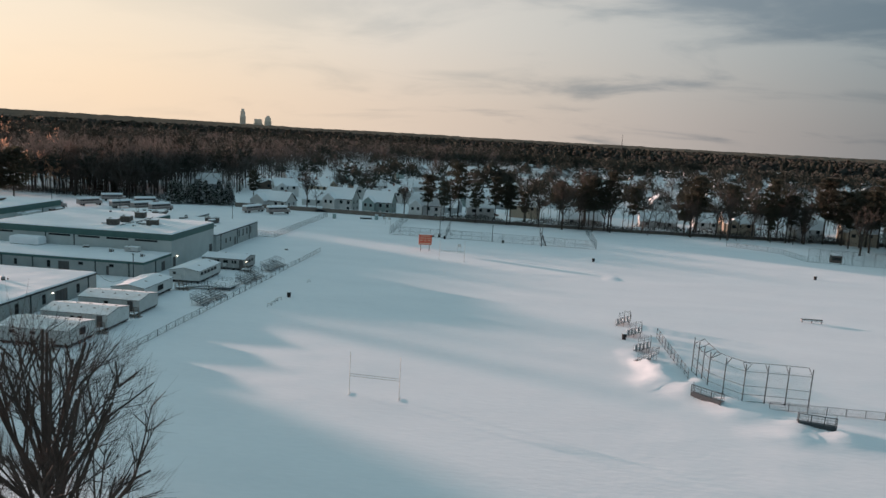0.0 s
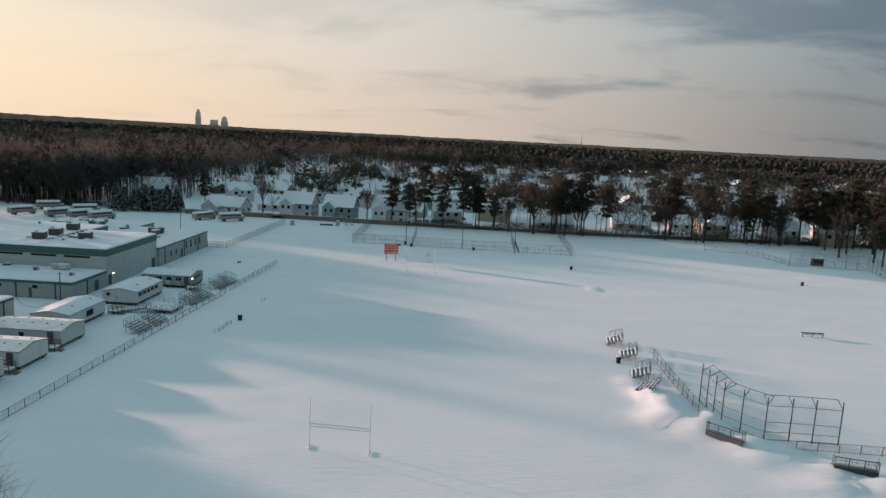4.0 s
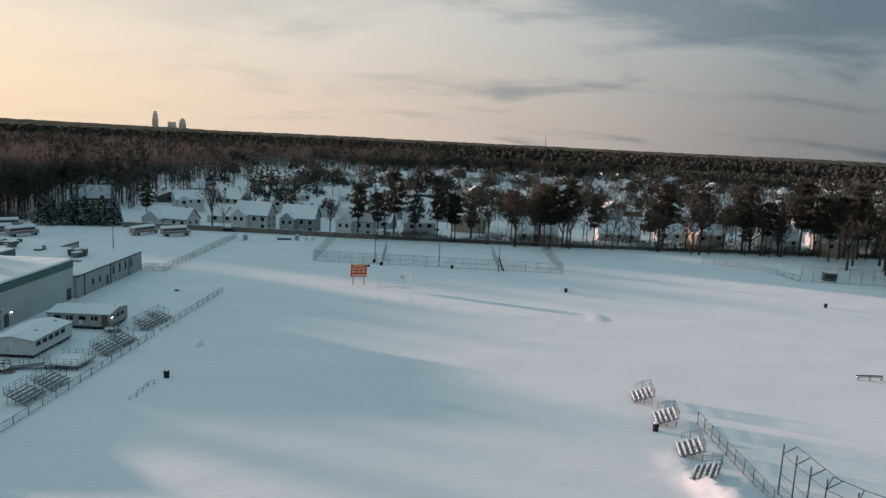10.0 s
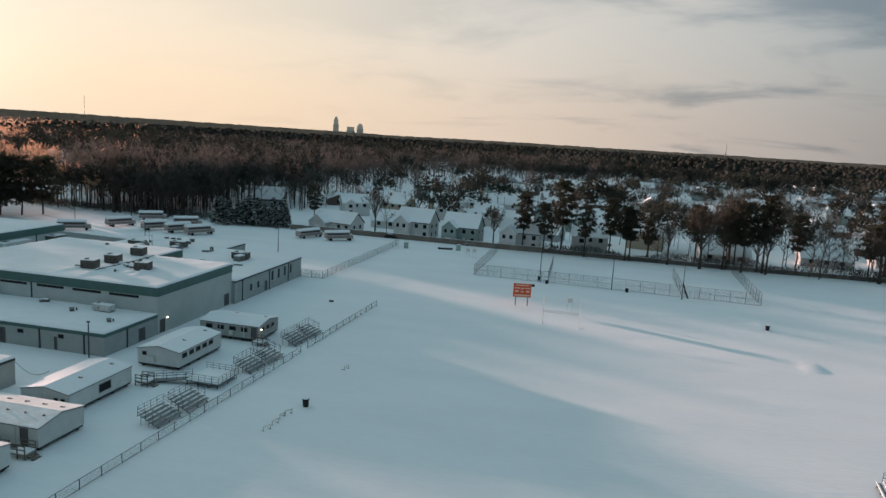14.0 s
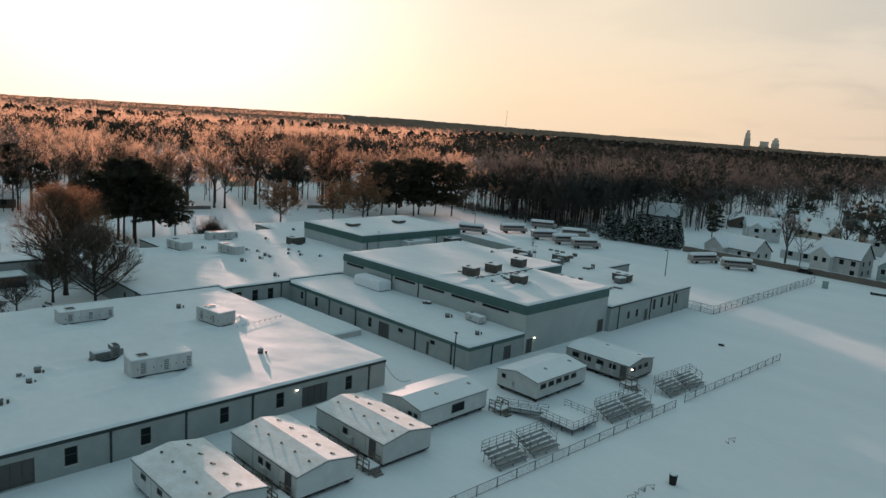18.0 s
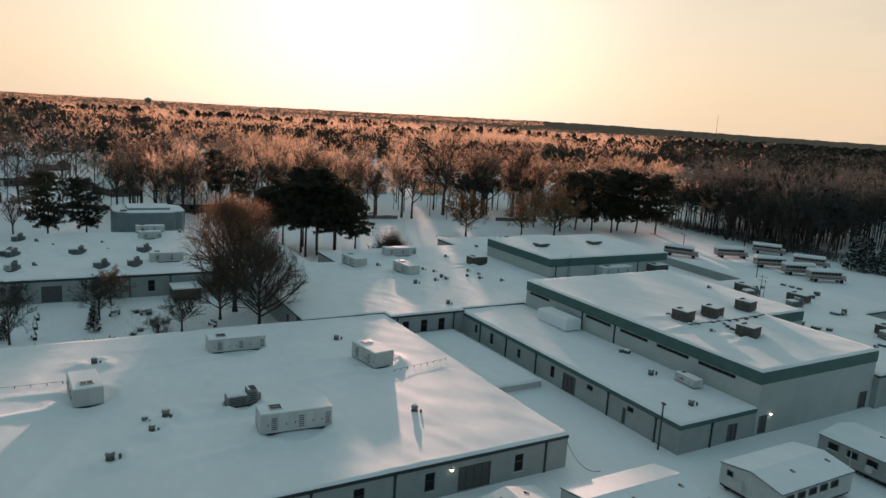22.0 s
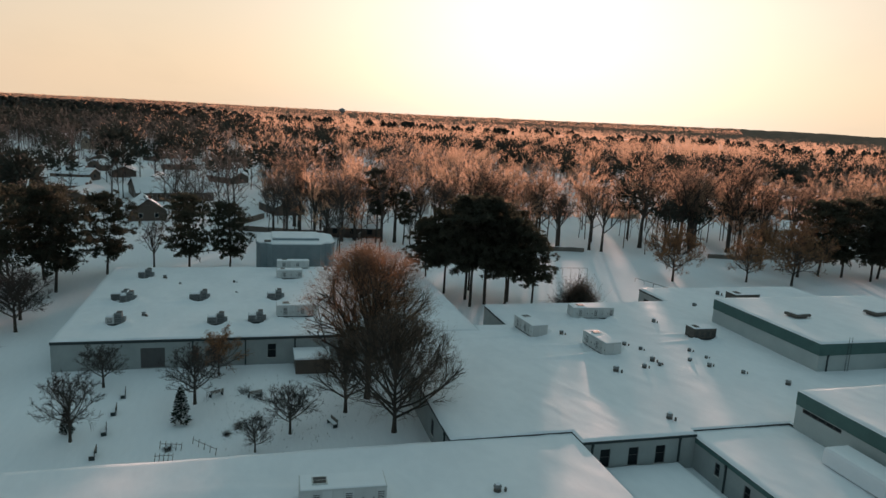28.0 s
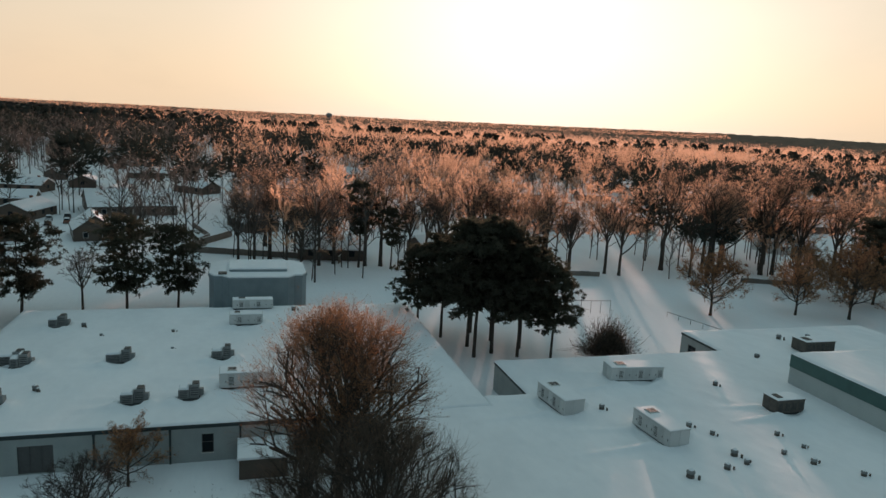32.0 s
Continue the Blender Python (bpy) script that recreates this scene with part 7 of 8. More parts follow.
board_fence([(-262, 2), (-252, 33), (-250, 46)], 1.5); board_fence([(-302, 2), (-281, 8), (-262, 2)], 1.5); board_fence([(-234, 84), (-230, 104)], 1.2); board_fence([(-222, 140), (-217, 155)], 1.2); board_fence([(-294, -4), (-275, -12)], 1.5); board_fence([(-282, -60), (-274, -36)], 1.5)
board_fence([(-262, 2), (-285, 14)]); board_fence([(-246, 40), (-280, 52)]); board_fence([(-275, -40), (-300, -45)])
board_fence([(-98, 203), (-60, 203.5), (-22, 201.5), (-6, 202)], label="grey board fence behind the bus lot")
board_fence([(-6, 203), (60, 203), (104, 206), (170, 212), (230, 216)], h=1.3, label="board fence behind a line of trees")

# railings by the road, beyond the roof
for x0, y0, x1, y1, h in ((-198.4, 78.5, -197.6, 89.0, 2.6), (-194.0, 100.0, -180.0, 104.0, 1.0)):
    rl = thing("road_railing", "plain steel railing in deep snow", "railing")
    L = math.hypot(x1 - x0, y1 - y0)
    for k in range(6):
        x, y = x0 + (x1 - x0) * k / 5, y0 + (y1 - y0) * k / 5
        part("post", Geo().tube((x, y, -0.2), (x, y, h), 0.05, 0.05, 6), "galv", rl)
    part("rail", Geo().tube((x0, y0, h), (x1, y1, h), 0.05, 0.05, 6), "galv", rl)

# ---- woods ----
def clear(x, y):
    """True where no wood stands: school grounds, fields, streets and houses."""
    if -226 < x < 158 and -120 < y < 199:
        return True
    if -128 < x < -20 and y < 206:
        return True
    if -142 < x < -100 and 200 < y < 258:
        return True
    if -500 < x < -226 and -150 < y < 14 and wob(x, y, 0.05, 8.0) > -0.12:
        return True
    return False


def near_house(x, y, d):
    return any((x - a) ** 2 + (y - b) ** 2 < d * d for a, b in HOUSES)


tr = random.Random(99)
# tall line of trees behind the courts and ball field, and the wood's edge by the lot
def lane(x, y):
    """Gaps in the western trees, in line with the low sun."""
    u = 0.39 * x + 0.92 * y
    return -440 < x < -200 and (-1 < u < 5 or 13 < u < 18 or 25 < u < 29)


spots = []
for i in range(100):
    x = -6 + i * 2.35 + tr.uniform(-2.4, 2.4)
    if wob(x, 0, 0.09, 31.0) < -0.04 or (x < 24 and i % 3) or i % 5 == 1:
        continue
    spots.append((x, 200.5 + tr.uniform(-2.5, 9) + max(0, (x - 90) * 0.07), "b" if i % 3 else "p", tr.choice((0.8, 1.0, 1.15, 1.3, 1.45))))
for i in range(48):
    spots.append((-190 + tr.uniform(0, 72), 203 + abs(tr.gauss(0, 26)), tr.choice("bbbbp"), tr.uniform(1.05, 1.4)))
for i in range(48):
    y = 16 + i * 3.8
    spots.append((-228 - (0.16 * (130 - y) if y < 130 else 0) + (0.35 * (y - 130) if y > 130 else 0) - abs(tr.gauss(0, 9)), y, tr.choice("brrr"), tr.uniform(0.85, 1.3) if not 126 < y < 160 else tr.uniform(1.3, 1.5)))
for x, y, k, s in ((-242.1, 44.4, "p", 1.25), (-269.7, 22.8, "b", 1.1), (-256, 30, "b", 1.0), (-240, 52, "p", 0.9), (-96.0, 219.0, "p", 0.9), (-66.5, 205.0, "b", 1.0), (-24.0, 206.0, "b", 0.8), (-4, 206, "b", 1.1), (15, 205, "p", 1.15), (-110, 240, "p", 1.2), (-60, 240, "b", 1.1), (160, 150, "b", 1.3), (164, 138, "p", 1.3), (168, 160, "b", 1.4), (163, 144, "b", 1.2), (158, 163, "p", 1.2), (172, 148, "b", 1.5), (166, 130, "b", 1.2), (170, 154, "p", 1.3), (160, 172, "b", 1.4), (152, 180, "b", 1.2), (128, 206, "p", 1.5), (141, 203, "b", 1.35), (150, 207, "p", 1.6), (163, 204, "p", 1.35), (171, 210, "p", 1.6), (182, 206, "b", 1.4), (190, 212, "p", 1.5), (200, 208, "p", 1.35), (160, 190, "p", 1.4), (166, 182, "p", 1.55), (172, 194, "b", 1.4), (156, 198, "p", 1.2), (113, 208, "p", 1.3), (98, 207, "p", 1.2), (212, 214, "p", 1.5), (178, 172, "p", 1.5), (182, 160, "p", 1.4)):
    spots.append((x, y, k, s))
for x, y, k, s in spots:
    if -142 < x < -100 and y < 258:
        continue
    if lane(x, y):
        continue
    if near_house(x, y, 6.5):
        y -= 4
    if k == "p":
        planted(pine3, x, y, s * 0.9)
    elif k == "r":
        planted(TALL[tr.randrange(2)], x, y, s)
    else:
        planted(MID[tr.randrange(3)], x, y, s)


def soup(name, label, points, mat, kind, thin=0.011, reach=(0.10, 0.22)):
    """Far trees as one mesh: feathery blades for bare crowns, tufts for pines. points: x, y, height, pieces."""
    rng = np.random.default_rng(len(points) + 5)
    v, f = [], []
    base = 0
    for x, y, h, n, *foot in points:
        wide = h * (0.34 if kind == "bare" else 0.27) * rng.uniform(0.75, 1.25)
        u = rng.normal(0, 1, (n, 3))
        u[:, 2] = np.abs(u[:, 2]) * (1.0 if kind == "bare" else 0.9) - 0.25
        u /= np.linalg.norm(u, axis=1)[:, None]
        rr = rng.uniform(0.12, 0.92, n) ** 0.5
        mid, tall = (0.47, 0.45) if kind == "bare" else (0.66, 0.31)
        lump = 1 + 0.22 * np.sin(3 * np.arctan2(u[:, 1], u[:, 0]) + h * 7) + 0.12 * np.sin(5 * u[:, 2] + x)
        p = np.stack([x + u[:, 0] * wide * rr * lump, y + u[:, 1] * wide * rr * lump, h * (mid + tall * u[:, 2] * rr * lump)], 1)
        d = u * (1, 1, 0.8) + (0, 0, 0.35 if kind == "bare" else 0.1) + rng.normal(0, 0.42 if kind == "bare" else 0.5, (n, 3))
        ln = h * (rng.uniform(*reach, n) if kind == "bare" else rng.uniform(0.07, 0.13, n))
        wd = h * (thin if kind == "bare" else 0.85 / n ** 0.55)
        d /= np.linalg.norm(d, axis=1)[:, None]
        side = np.cross(d, rng.normal(0, 1, (n, 3)))
        side /= np.linalg.norm(side, axis=1)[:, None] + 1e-9
        tri = np.stack([p - side * wd * 0.5, p + side * wd * 0.5, p + d * ln[:, None]], 1).reshape(-1, 3)
        tw = h * 0.011
        b = rng.uniform(0, np.pi)
        c, s = np.cos(b) * tw, np.sin(b) * tw
        stem = np.array([[x - c, y - s, -0.3], [x + c, y + s, -0.3], [x, y, h * 0.8], [x + s, y - c, -0.3], [x - s, y + c, -0.3], [x, y, h * 0.8]])
        if foot:
            tri[:, 2] += foot[0]; stem[:, 2] += foot[0]
        v.append(tri); v.append(stem)
    v = np.concatenate(v)
    me = bpy.data.meshes.new(name)
    n = len(v)
    me.vertices.add(n); me.vertices.foreach_set("co", v.astype(np.float32).ravel())
    me.loops.add(n); me.loops.foreach_set("vertex_index", np.arange(n, dtype=np.int32))
    me.polygons.add(n // 3); me.polygons.foreach_set("loop_start", np.arange(0, n, 3, dtype=np.int32)); me.polygons.foreach_set("loop_total", np.full(n // 3, 3, dtype=np.int32))
    me.materials.append(M[mat])
    me.update(calc_edges=True)
    ob = new(name, me)
    return tagged(ob, label, "woods", "", "stuff")


M["far_twig"] = material("far_twigs", (0.120, 0.116, 0.108), 0.95, (0.082, 0.080, 0.075), 0.06, 0.3, 1.0, 0.0, trans=0.5)
M["far_pine"] = material("far_pine", (0.034, 0.042, 0.034), 0.95, (0.042, 0.044, 0.035), 0.02, 0.1, 0.9, 0.0, trans=0.15)
M["crown_haze"] = islands(material("massed_twigs", (0.072, 0.076, 0.070), 1.0, (0.055, 0.059, 0.055), 0.03, 0.35, 0.7, 0.0, spec=0.0, trans=0.4), 0.12)
M["crown_pine"] = islands(material("massed_needles", (0.042, 0.050, 0.042), 1.0, (0.050, 0.052, 0.044), 0.05, 0.5, 1.0, 0.0, spec=0.0, trans=0.3), 0.25)
# Tree tops near the horizon: air haze is painted in as a paler tone.
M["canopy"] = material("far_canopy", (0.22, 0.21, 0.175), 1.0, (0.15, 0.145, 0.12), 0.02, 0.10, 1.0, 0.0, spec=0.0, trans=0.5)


def light_tree(seed, spread, low, n, leafy):
    """A slim tree of unit height as triangles: trunk and limbs, then n twig blades."""
    rng = np.random.default_rng(seed)
    wood_, twig_ = [], []

    def unit(v):
        return v / (np.linalg.norm(v) + 1e-9)

    def stick(p, q, r0, r1):
        d = unit(q - p)
        a = unit(np.cross(d, (0.31, 0.87, 0.2)))
        b = np.cross(d, a)
        lo = [p + r0 * (a * math.cos(w) + b * math.sin(w)) for w in (0, 2.09, 4.19)]
        hi = [q + r1 * (a * math.cos(w) + b * math.sin(w)) for w in (0, 2.09, 4.19)]
        for i in range(3):
            j = (i + 1) % 3
            wood_.extend(((lo[i], lo[j], hi[j]), (lo[i], hi[j], hi[i])))

    mid = np.array((rng.normal(0, 0.012), rng.normal(0, 0.012), 0.42))
    top = mid + (rng.normal(0, 0.03), rng.normal(0, 0.03), 0.36)
    stick(np.array((0.0, 0.0, -0.02)), mid, 0.0105, 0.008)
    stick(mid, top, 0.008, 0.003)
    limbs = 9
    for i in range(limbs):
        f = i / (limbs - 1)
        z = low + (0.74 - low) * f
        base = mid * (z / 0.42) if z < 0.42 else mid + (top - mid) * (z - 0.42) / 0.36
        a = 2.4 * i + rng.uniform(-0.5, 0.5)
        d = unit(np.array((math.cos(a) * spread * (1.25 - 0.8 * f), math.sin(a) * spread * (1.25 - 0.8 * f), 1.0)))
        ln = (0.36 - 0.12 * f) * rng.uniform(0.8, 1.15)
        end = base + d * ln
        stick(base, end, 0.006, 0.002)
        for k in range(4):
            u = rng.uniform(0.3, 1.0)
            o = base + (end - base) * u
            e = unit(d + rng.normal(0, 0.5, 3) + (0, 0, 0.15))
            tip = o + e * rng.uniform(0.10, 0.17)
            side = unit(np.cross(e, rng.normal(0, 1, 3))) * 0.003
            twig_.append((o - side, o + side, tip))
            for _ in range(n // (limbs * 4)):
                q = o + (tip - o) * rng.uniform(0.15, 1.0)
                g = unit(e + rng.normal(0, 0.75, 3) + (0, 0, 0.2))
                side = unit(np.cross(g, rng.normal(0, 1, 3))) * rng.uniform(0.0022, 0.0042) * leafy
                twig_.append((q - side, q + side, q + g * rng.uniform(0.045, 0.095)))
    return np.array(wood_), np.array(twig_)


def grove(name, label, points, twig_mat, n, seed, leafy=1.0):
    """Many slim trees joined into one mesh. points: x, y, height."""
    rng = np.random.default_rng(seed)
    kinds = [light_tree(seed + k, sp, lw, n, leafy) for k, (sp, lw) in enumerate(((0.85, 0.25), (1.05, 0.21), (0.75, 0.33), (0.95, 0.28)))]
    P = np.array(points)
    pick = rng.integers(0, len(kinds), len(P))
    v, slot = [], []
    for k, (wood_, twig_) in enumerate(kinds):
        Q = P[pick == k]
        tri = np.concatenate([wood_, twig_]).reshape(-1, 3)
        a = rng.uniform(0, 2 * math.pi, len(Q))
        c, si = np.cos(a)[:, None], np.sin(a)[:, None]
        h = Q[:, 2:3]
        w = h * rng.uniform(0.85, 1.25, (len(Q), 1))
        x = Q[:, 0:1] + w * (tri[None, :, 0] * c - tri[None, :, 1] * si)
        y = Q[:, 1:2] + w * (tri[None, :, 0] * si + tri[None, :, 1] * c)
        v.append(np.stack([x, y, h * tri[None, :, 2]], 2).reshape(-1, 3))
        slot.append(np.tile(np.concatenate([np.zeros(len(wood_)), np.ones(len(twig_))]), len(Q)))
    v, slot = np.concatenate(v), np.concatenate(slot).astype(np.int32)
    me = bpy.data.meshes.new(name)
    m = len(v)
    me.vertices.add(m); me.vertices.foreach_set("co", v.astype(np.float32).ravel())
    me.loops.add(m); me.loops.foreach_set("vertex_index", np.arange(m, dtype=np.int32))
    me.polygons.add(m // 3); me.polygons.foreach_set("loop_start", np.arange(0, m, 3, dtype=np.int32)); me.polygons.foreach_set("loop_total", np.full(m // 3, 3, dtype=np.int32))
    me.materials.append(M["bark"]); me.materials.append(M[twig_mat])
    me.polygons.foreach_set("material_index", slot)
    me.update(calc_edges=True)
    return tagged(new(name, me), label, "woods", "", "stuff")


def mounded(name, label, points, mat, slim=1.0, seg=6, feathers=20):
    """Distant crowns as one mesh: uneven lobed mounds with a fringe of twigs. points: x, y, height."""
    rng = np.random.default_rng(len(points) + 11)
    P = np.array(points)
    n = len(P)
    h = P[:, 2]
    wide = h * 0.46 * slim * rng.uniform(0.55, 1.5, n)
    levels = ((0.30, 0.62), (0.54, 1.0), (0.78, 0.86), (0.92, 0.48))
    step = len(levels) * seg + 1
    v = np.zeros((n, step, 3))
    for k, (zf, rf) in enumerate(levels):
        a = np.arange(seg) * 2 * np.pi / seg + rng.uniform(0, 6.28, (n, 1))
        r = wide[:, None] * 0.74 * rf * rng.uniform(0.68, 1.25, (n, seg))
        s = slice(k * seg, (k + 1) * seg)
        v[:, s, 0], v[:, s, 1] = P[:, :1] + r * np.cos(a), P[:, 1:2] + r * np.sin(a)
        v[:, s, 2] = h[:, None] * (zf + rng.uniform(-0.09, 0.09, (n, seg)))
    v[:, -1] = P + np.stack([rng.normal(0, 0.6, n), rng.normal(0, 0.6, n), -0.02 * h], 1)
    tri = []
    for k in range(len(levels) - 1):
        for i in range(seg):
            a, b, c, d = k * seg + i, k * seg + (i + 1) % seg, (k + 1) * seg + (i + 1) % seg, (k + 1) * seg + i
            tri += [(a, b, c), (a, c, d)]
    top = (len(levels) - 1) * seg
    tri += [(top + i, top + (i + 1) % seg, step - 1) for i in range(seg)]
    faces = (np.array(tri)[None] + (np.arange(n) * step)[:, None, None]).reshape(-1, 3)
    v = v.reshape(-1, 3)
    if feathers:
        u = rng.normal(0, 1, (n, feathers, 3))
        u[..., 2] = np.abs(u[..., 2]) * 0.9 - 0.15
        u /= np.linalg.norm(u, axis=2)[..., None]
        out = rng.uniform(0.72, 1.08, u.shape[:2])
        o = P[:, None, :] * (1, 1, 0) + np.stack([u[..., 0] * wide[:, None] * out, u[..., 1] * wide[:, None] * out, h[:, None] * (0.55 + 0.38 * u[..., 2] * out)], 2)
        d = u + rng.normal(0, 0.4, u.shape) + (0, 0, 0.3)
        side = np.cross(d, rng.normal(0, 1, u.shape))
        side /= np.linalg.norm(side, axis=2)[..., None] + 1e-9
        side *= (h * 0.024)[:, None, None]
        d *= (h * 0.075)[:, None, None]
        f = np.stack([o - side - d * 0.3, o + side - d * 0.3, o + d], 2).reshape(-1, 3)
        faces = np.concatenate([faces, np.arange(len(f)).reshape(-1, 3) + len(v)])
        v = np.concatenate([v, f])
    me = bpy.data.meshes.new(name)
    me.from_pydata(v, [], faces)
    me.polygons.foreach_set("use_smooth", [True] * len(me.polygons))
    me.materials.append(M[mat])
    return tagged(new(name, me), label, "woods", "", "stuff")


def canopy_z(x, y, q, a):
    """Height of the unbroken tree tops at a distance q and a bearing a."""
    rise = 11 + 24 * math.exp(-((math.degrees(a) - 138) / 22) ** 2) + 5 * wob(x, y, 0.0011, 6.0)
    return 9.5 + 2.5 * wob(x, y, 0.004, 2.0) + (q - 1900) / 3000 * rise


bare, rus, pines, mid_bare, mid_rus, far_bare, far_pines, end_bare, end_pines, end_west, far_west = ([] for _ in range(11))
fr = np.random.default_rng(3)
for ring0, ring1, count, nb in ((0, 430, 4000, 280), (430, 800, 9500, 100), (800, 1350, 12500, 26), (1350, 2700, 11000, 10)):
    ang = fr.uniform(radians(35), radians(225), count)
    rad = np.sqrt(fr.uniform(ring0 ** 2, ring1 ** 2, count))
    for a, q in zip(ang, rad):
        x, y = -60 + q * math.cos(a), 60 + q * math.sin(a)
        if clear(x, y) or lane(x, y):
            continue
        suburb = (x > -125 and 205 < y < 560) or (x > -60 + 0.12 * y and 500 < y < 950)
        if suburb and fr.random() > (0.52 if y < 380 else 0.36 if y < 560 else 0.42) * (0.5 if x < 20 + 0.1 * (y - 200) else 1.0):
            continue
        if q < 700 and near_house(x, y, 8):
            continue
        # sector towards the sun, where most crowns get the glow-brightened russet
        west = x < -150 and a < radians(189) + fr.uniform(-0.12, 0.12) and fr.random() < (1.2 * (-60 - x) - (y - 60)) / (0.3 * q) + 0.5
        if west and q < 800 and wob(x, y, 0.011, 21.0) > (0.08 if x > -400 else 0.34) and fr.random() < 0.72:
            continue
        h = fr.uniform(11, 21) if west or q > 800 else fr.uniform(12, 24)
        if suburb:
            h *= 0.74
        pick = wob(x, y, 0.006, 12.0) + fr.uniform(-0.35, 0.35)
        pine_here = pick > (0.38 if west else 0.20)
        if suburb:
            pine_here = fr.random() < 0.34
        elif not west and not pine_here and fr.random() < 0.05:
            pine_here, h = True, max(h, 19) * 1.12
        if q > 1350:
            (end_pines if pine_here else end_bare).append((x, y, h)) if not west else end_west.append((x, y, h, 16))
        elif q > 800 and west and not pine_here:
            far_west.append((x, y, h, 48))
        elif q > 800:
            (far_pines if pine_here else far_bare).append((x, y, h * (1.12 if pine_here else 1.0)))
        elif pine_here:
            pines.append((x, y, h * 1.1, int(nb * 0.9)))
        else:
            ((rus if q < 430 else mid_rus) if west and fr.random() < 0.7 else bare if q < 430 else mid_bare).append((x, y, h))
for k in range(420):
    x, y = fr.uniform(-215, -118), 207 + abs(fr.normal(0, 55))
    if not near_house(x, y, 9) and not clear(x, y):
        if fr.random() < 0.2:
            pines.append((x, y, fr.uniform(13, 22), 160))
        else:
            bare.append((x, y, fr.uniform(15, 24)))
# belts of tall pines between the streets to the north
for bx, by, sx, sy, count in ((70, 640, 60, 14, 90), (130, 560, 26, 12, 40), (185, 700, 80, 16, 90), (-20, 600, 40, 14, 40), (250, 520, 60, 14, 60), (10, 330, 14, 10, 10), (-62, 305, 16, 12, 9)):
    for k in range(count):
        x, y = bx + fr.normal(0, sx * 0.6), by + fr.normal(0, sy)
        if not near_house(x, y, 7):
            pines.append((x, y, fr.uniform(15, 23), 80))
# tree tops that fringe the rising ground below the sun
for k in range(5200):
    a, q = fr.uniform(radians(143), radians(200)), 2700 + 2100 * fr.random()
    x, y = -60 + q * math.cos(a), 60 + q * math.sin(a)
    end_west.append((x, y, fr.uniform(12, 19), 9, canopy_z(x, y, q, a) - 6))
# umbrella pines standing out of the russet woods
wr = np.random.default_rng(17)
for k in range(95):
    a, q = radians(wr.uniform(120, 186)), wr.uniform(290, 720)
    x, y = -60 + q * math.cos(a), 60 + q * math.sin(a)
    if x < -330 and not clear(x, y) and not near_house(x, y, 7):
        for _ in range(wr.integers(1, 4)):
            pines.append((x + wr.normal(0, 4), y + wr.normal(0, 4), wr.uniform(16, 23), 150))
grove("winter_wood", "bare brown winter woodland above snow", bare, "far_twig", 330, 201)
# the russet meshes below have the sun's haze glow in their colour
grove("russet_wood", "woodland with russet clinging leaves, sun glow in their colour", rus, "glow_russet", 360, 202, 1.5)
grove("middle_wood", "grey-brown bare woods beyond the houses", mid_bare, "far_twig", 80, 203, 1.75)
grove("russet_middle_wood", "russet-leaved woods towards the low sun, its glow in their colour", mid_rus, "glow_russet", 110, 204, 2.8)
soup("pine_wood", "dark pines scattered through the woodland", pines, "far_pine", "pine")
mounded("distant_wood", "massed grey-brown winter crowns in the distance", far_bare, "crown_haze")
mounded("distant_pines", "dark evergreen crowns among distant winter woods", far_pines, "crown_pine", 0.7)
mounded("horizon_wood", "winter woods merging towards the horizon", end_bare, "crown_haze", 1.3, 5, 0)
soup("russet_distant_wood", "massed russet-brown crowns below the low sun, haze glow painted in", far_west, "glow_russet", "bare", 0.03, (0.09, 0.18))
soup("russet_horizon_wood", "russet-brown woods merging towards the sunset horizon, haze glow painted in", end_west, "glow_russet", "bare", 0.07, (0.12, 0.25))
mounded("horizon_pines", "dark evergreens merging towards the horizon", end_pines, "crown_pine", 1.1, 5, 0)

# rank growth along the fence under the line of trees
sr = np.random.default_rng(8)
n = 20000
x = np.where(np.arange(n) < 14000, sr.uniform(-6, 232, n), sr.uniform(-215, -122, n))
o = np.stack([x, 204.2 + np.maximum(0, (x - 60) * 0.055) + sr.normal(0, 1.6, n), sr.uniform(0, 1, n) ** 1.3 * (2.2 + 1.4 * np.sin(x * 0.21) * np.sin(x * 0.063)) * np.where(x > 45, 1.5, 1.0)], 1)
d = sr.normal(0, 0.5, (n, 3)) + (0, 0, 1.0)
d /= np.linalg.norm(d, axis=1)[:, None]
o[14000:, 1] += sr.uniform(1, 10, 6000)
side = np.cross(d, sr.normal(0, 1, (n, 3)))
side /= np.linalg.norm(side, axis=1)[:, None]
v = np.stack([o - side * 0.09, o + side * 0.09, o + d * 1.3], 1).reshape(-1, 3)
scrub = bpy.data.meshes.new("scrub")
scrub.from_pydata(v, [], np.arange(3 * n).reshape(-1, 3))
scrub.materials.append(M["far_twig"])
tagged(new("scrub", scrub), "dark leafless scrub along a board fence", "undergrowth", "", "stuff")


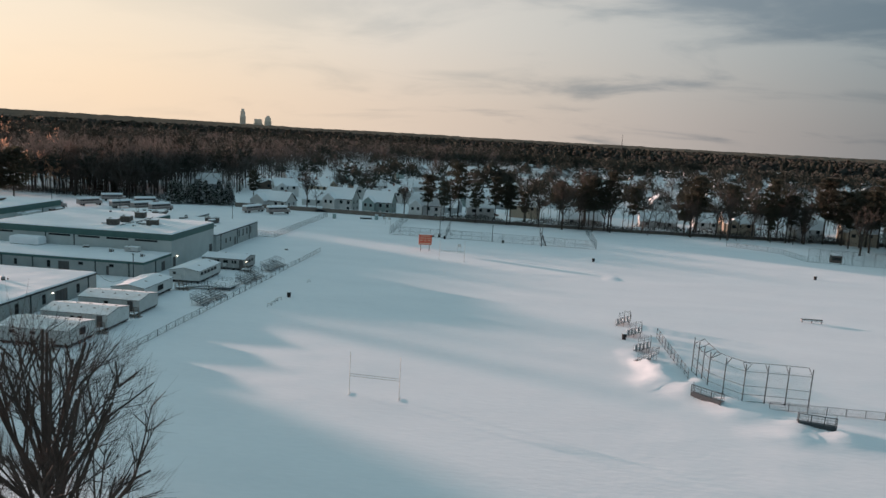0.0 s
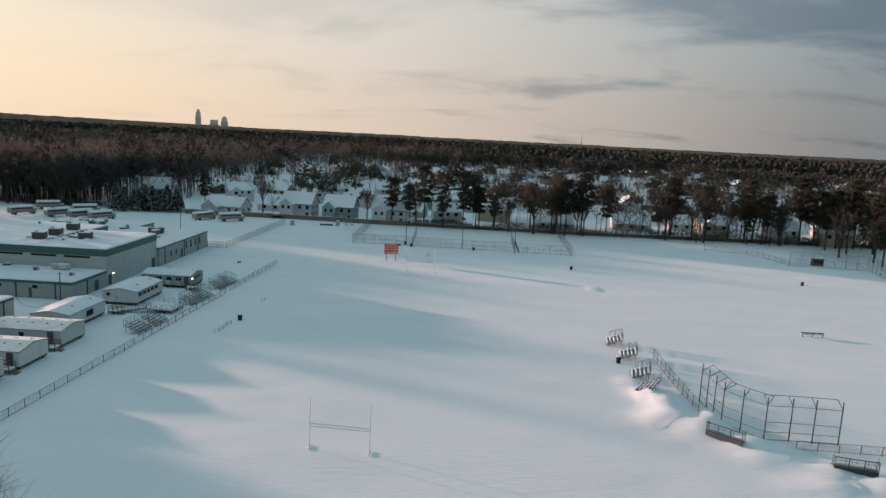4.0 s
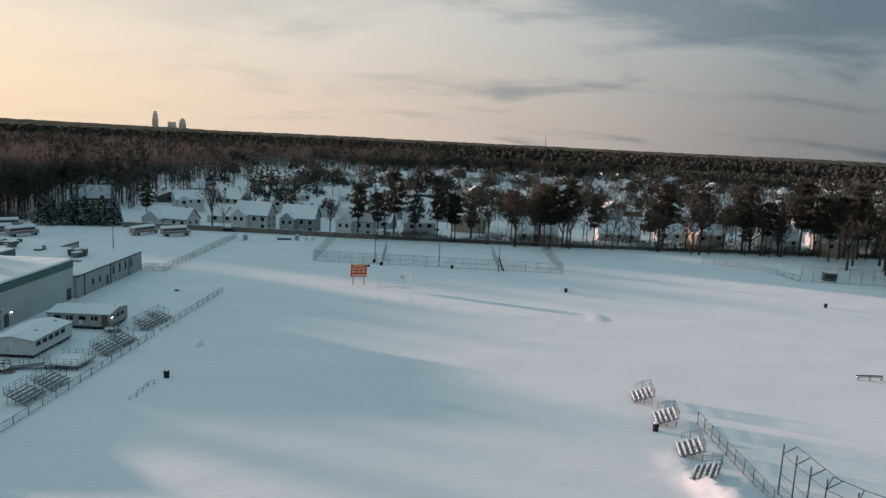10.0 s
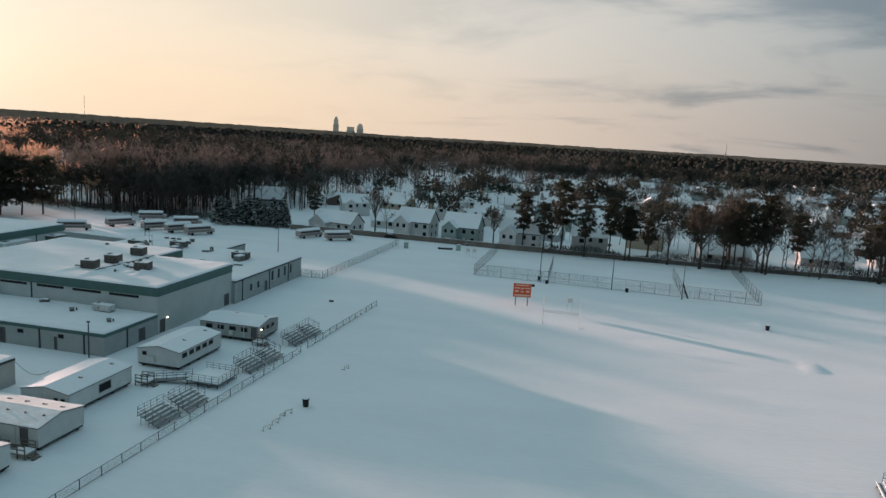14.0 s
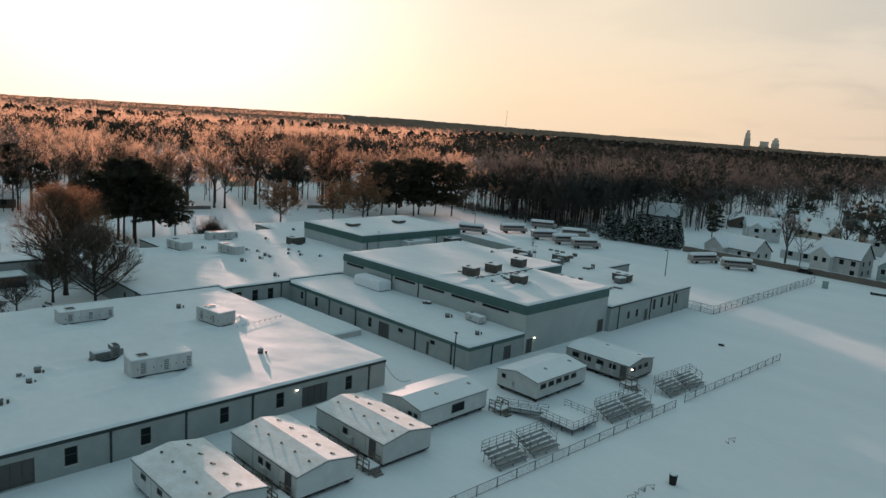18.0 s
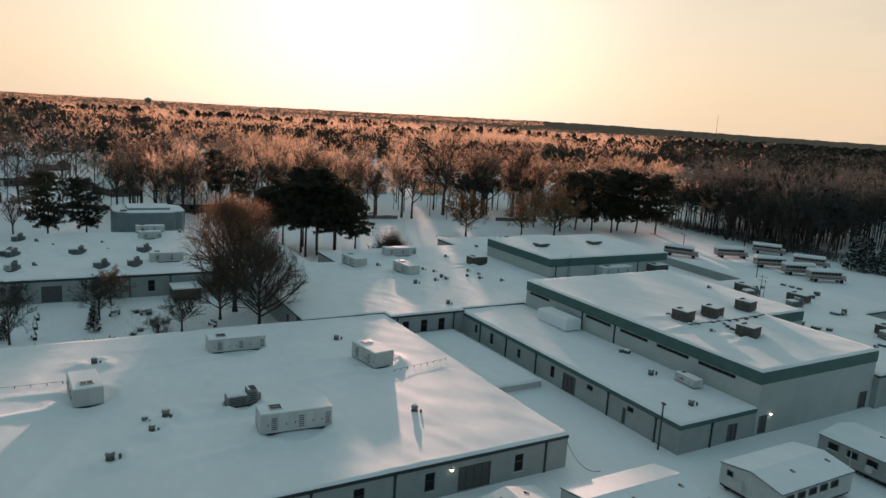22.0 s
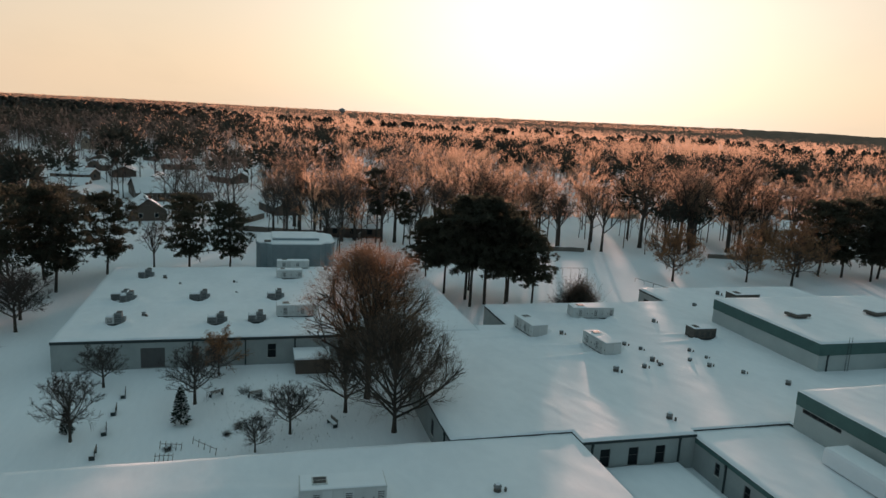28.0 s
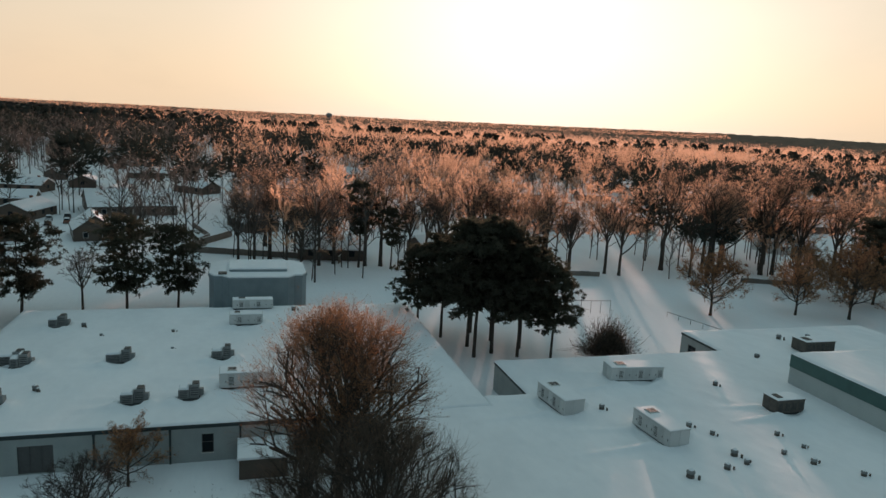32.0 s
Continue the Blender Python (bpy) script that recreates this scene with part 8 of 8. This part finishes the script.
def canopy():
    """Tree tops merging towards the horizon: a rough sheet of crowns."""
    g = Geo()
    rs = [1900 * 1.03 ** k for k in range(34)]
    n = 700
    cr = random.Random(4)
    for q in rs:
        for i in range(n + 1):
            a = radians(20) + radians(220) * i / n
            x, y = -60 + q * math.cos(a), 60 + q * math.sin(a)
            z = canopy_z(x, y, q, a) + cr.uniform(-2.5, 2.5)
            g.v.append((x, y, max(z, 5.0) if q > 1910 else -0.5))
    for j in range(len(rs) - 1):
        for i in range(n):
            k = j * (n + 1) + i
            g.f.append((k, k + 1, k + n + 2, k + n + 1))
    # the sheet's pale tone holds the distance haze
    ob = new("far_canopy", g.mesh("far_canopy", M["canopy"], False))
    tagged(ob, "unbroken winter tree tops, painted paler for haze at the horizon", "woods", "", "stuff")


canopy()


# ---- skyline ----
# Concrete paled and warmed: the haze over the skyline is in its colour.
M["pale_tower"] = material("hazy_concrete", (0.90, 0.78, 0.66), 0.9, (0.72, 0.64, 0.56), 0.02, 0.2, 0.5, 0.0)


def tower_block(x, y, w, d, h, label, steps_=3):
    t = thing("tower_block", label, "tower", R(x, y, 0, 20))
    z0 = -1
    for k in range(steps_):
        z1 = h * (0.62, 0.86, 1.0)[k] if steps_ == 3 else h * (k + 1) / steps_
        s = (1.0, 0.82, 0.5)[k]
        part("shaft", Geo().box(-w * s / 2, w * s / 2, -d * s / 2, d * s / 2, z0, z1), "pale_tower", t)
        z0 = z1
    for k in range(12):
        z = h * 0.05 + k * h * 0.046
        part("window_band", Geo().box(-w / 2 - 0.3, w / 2 + 0.3, -d / 2 - 0.3, d / 2 + 0.3, z, z + h * 0.014), "siding_tan", t)
    return t


K = 4500 / 5500
tower_block(10.6 + (-2166 - 10.6) * K, -40 + 5540 * K, 36, 36, 36 + (122 - 36) * K + 18, "distant high-rise with stepped crown on the skyline")
tower_block(-1660, 4480, 60, 30, 62, "distant slab block on the skyline", 2)
tower_block(-1590, 4470, 44, 30, 86, "distant twin high-rise on the skyline", 3)
mast = thing("radio_mast", "thin lattice radio mast on the horizon", "mast", R(490, 3000, 0))
for k in range(6):
    part("section", Geo().tube((0, 0, k * 12), (0, 0, k * 12 + 12), 2.2 - 0.3 * k, 1.9 - 0.3 * k, 4), "darktrim", mast)
mast2 = thing("radio_mast", "very thin tall mast on the horizon", "mast", R(-2750, 3300, 0))
for k in range(4):
    part("section", Geo().tube((0, 0, k * 35), (0, 0, k * 35 + 35), 1.3, 1.2, 4), "galv", mast2)
wt = thing("water_tower", "distant water tower above the woods", "water tower", R(-3000, 353, 0))
part("tank", Geo().tube((0, 0, 20), (0, 0, 26), 6, 13, 14).tube((0, 0, 26), (0, 0, 34), 13, 13, 14).tube((0, 0, 34), (0, 0, 39), 13, 3, 14, True), "siding_grey", wt)
part("stem", Geo().tube((0, 0, -1), (0, 0, 21), 4, 4, 8), "siding_grey", wt)
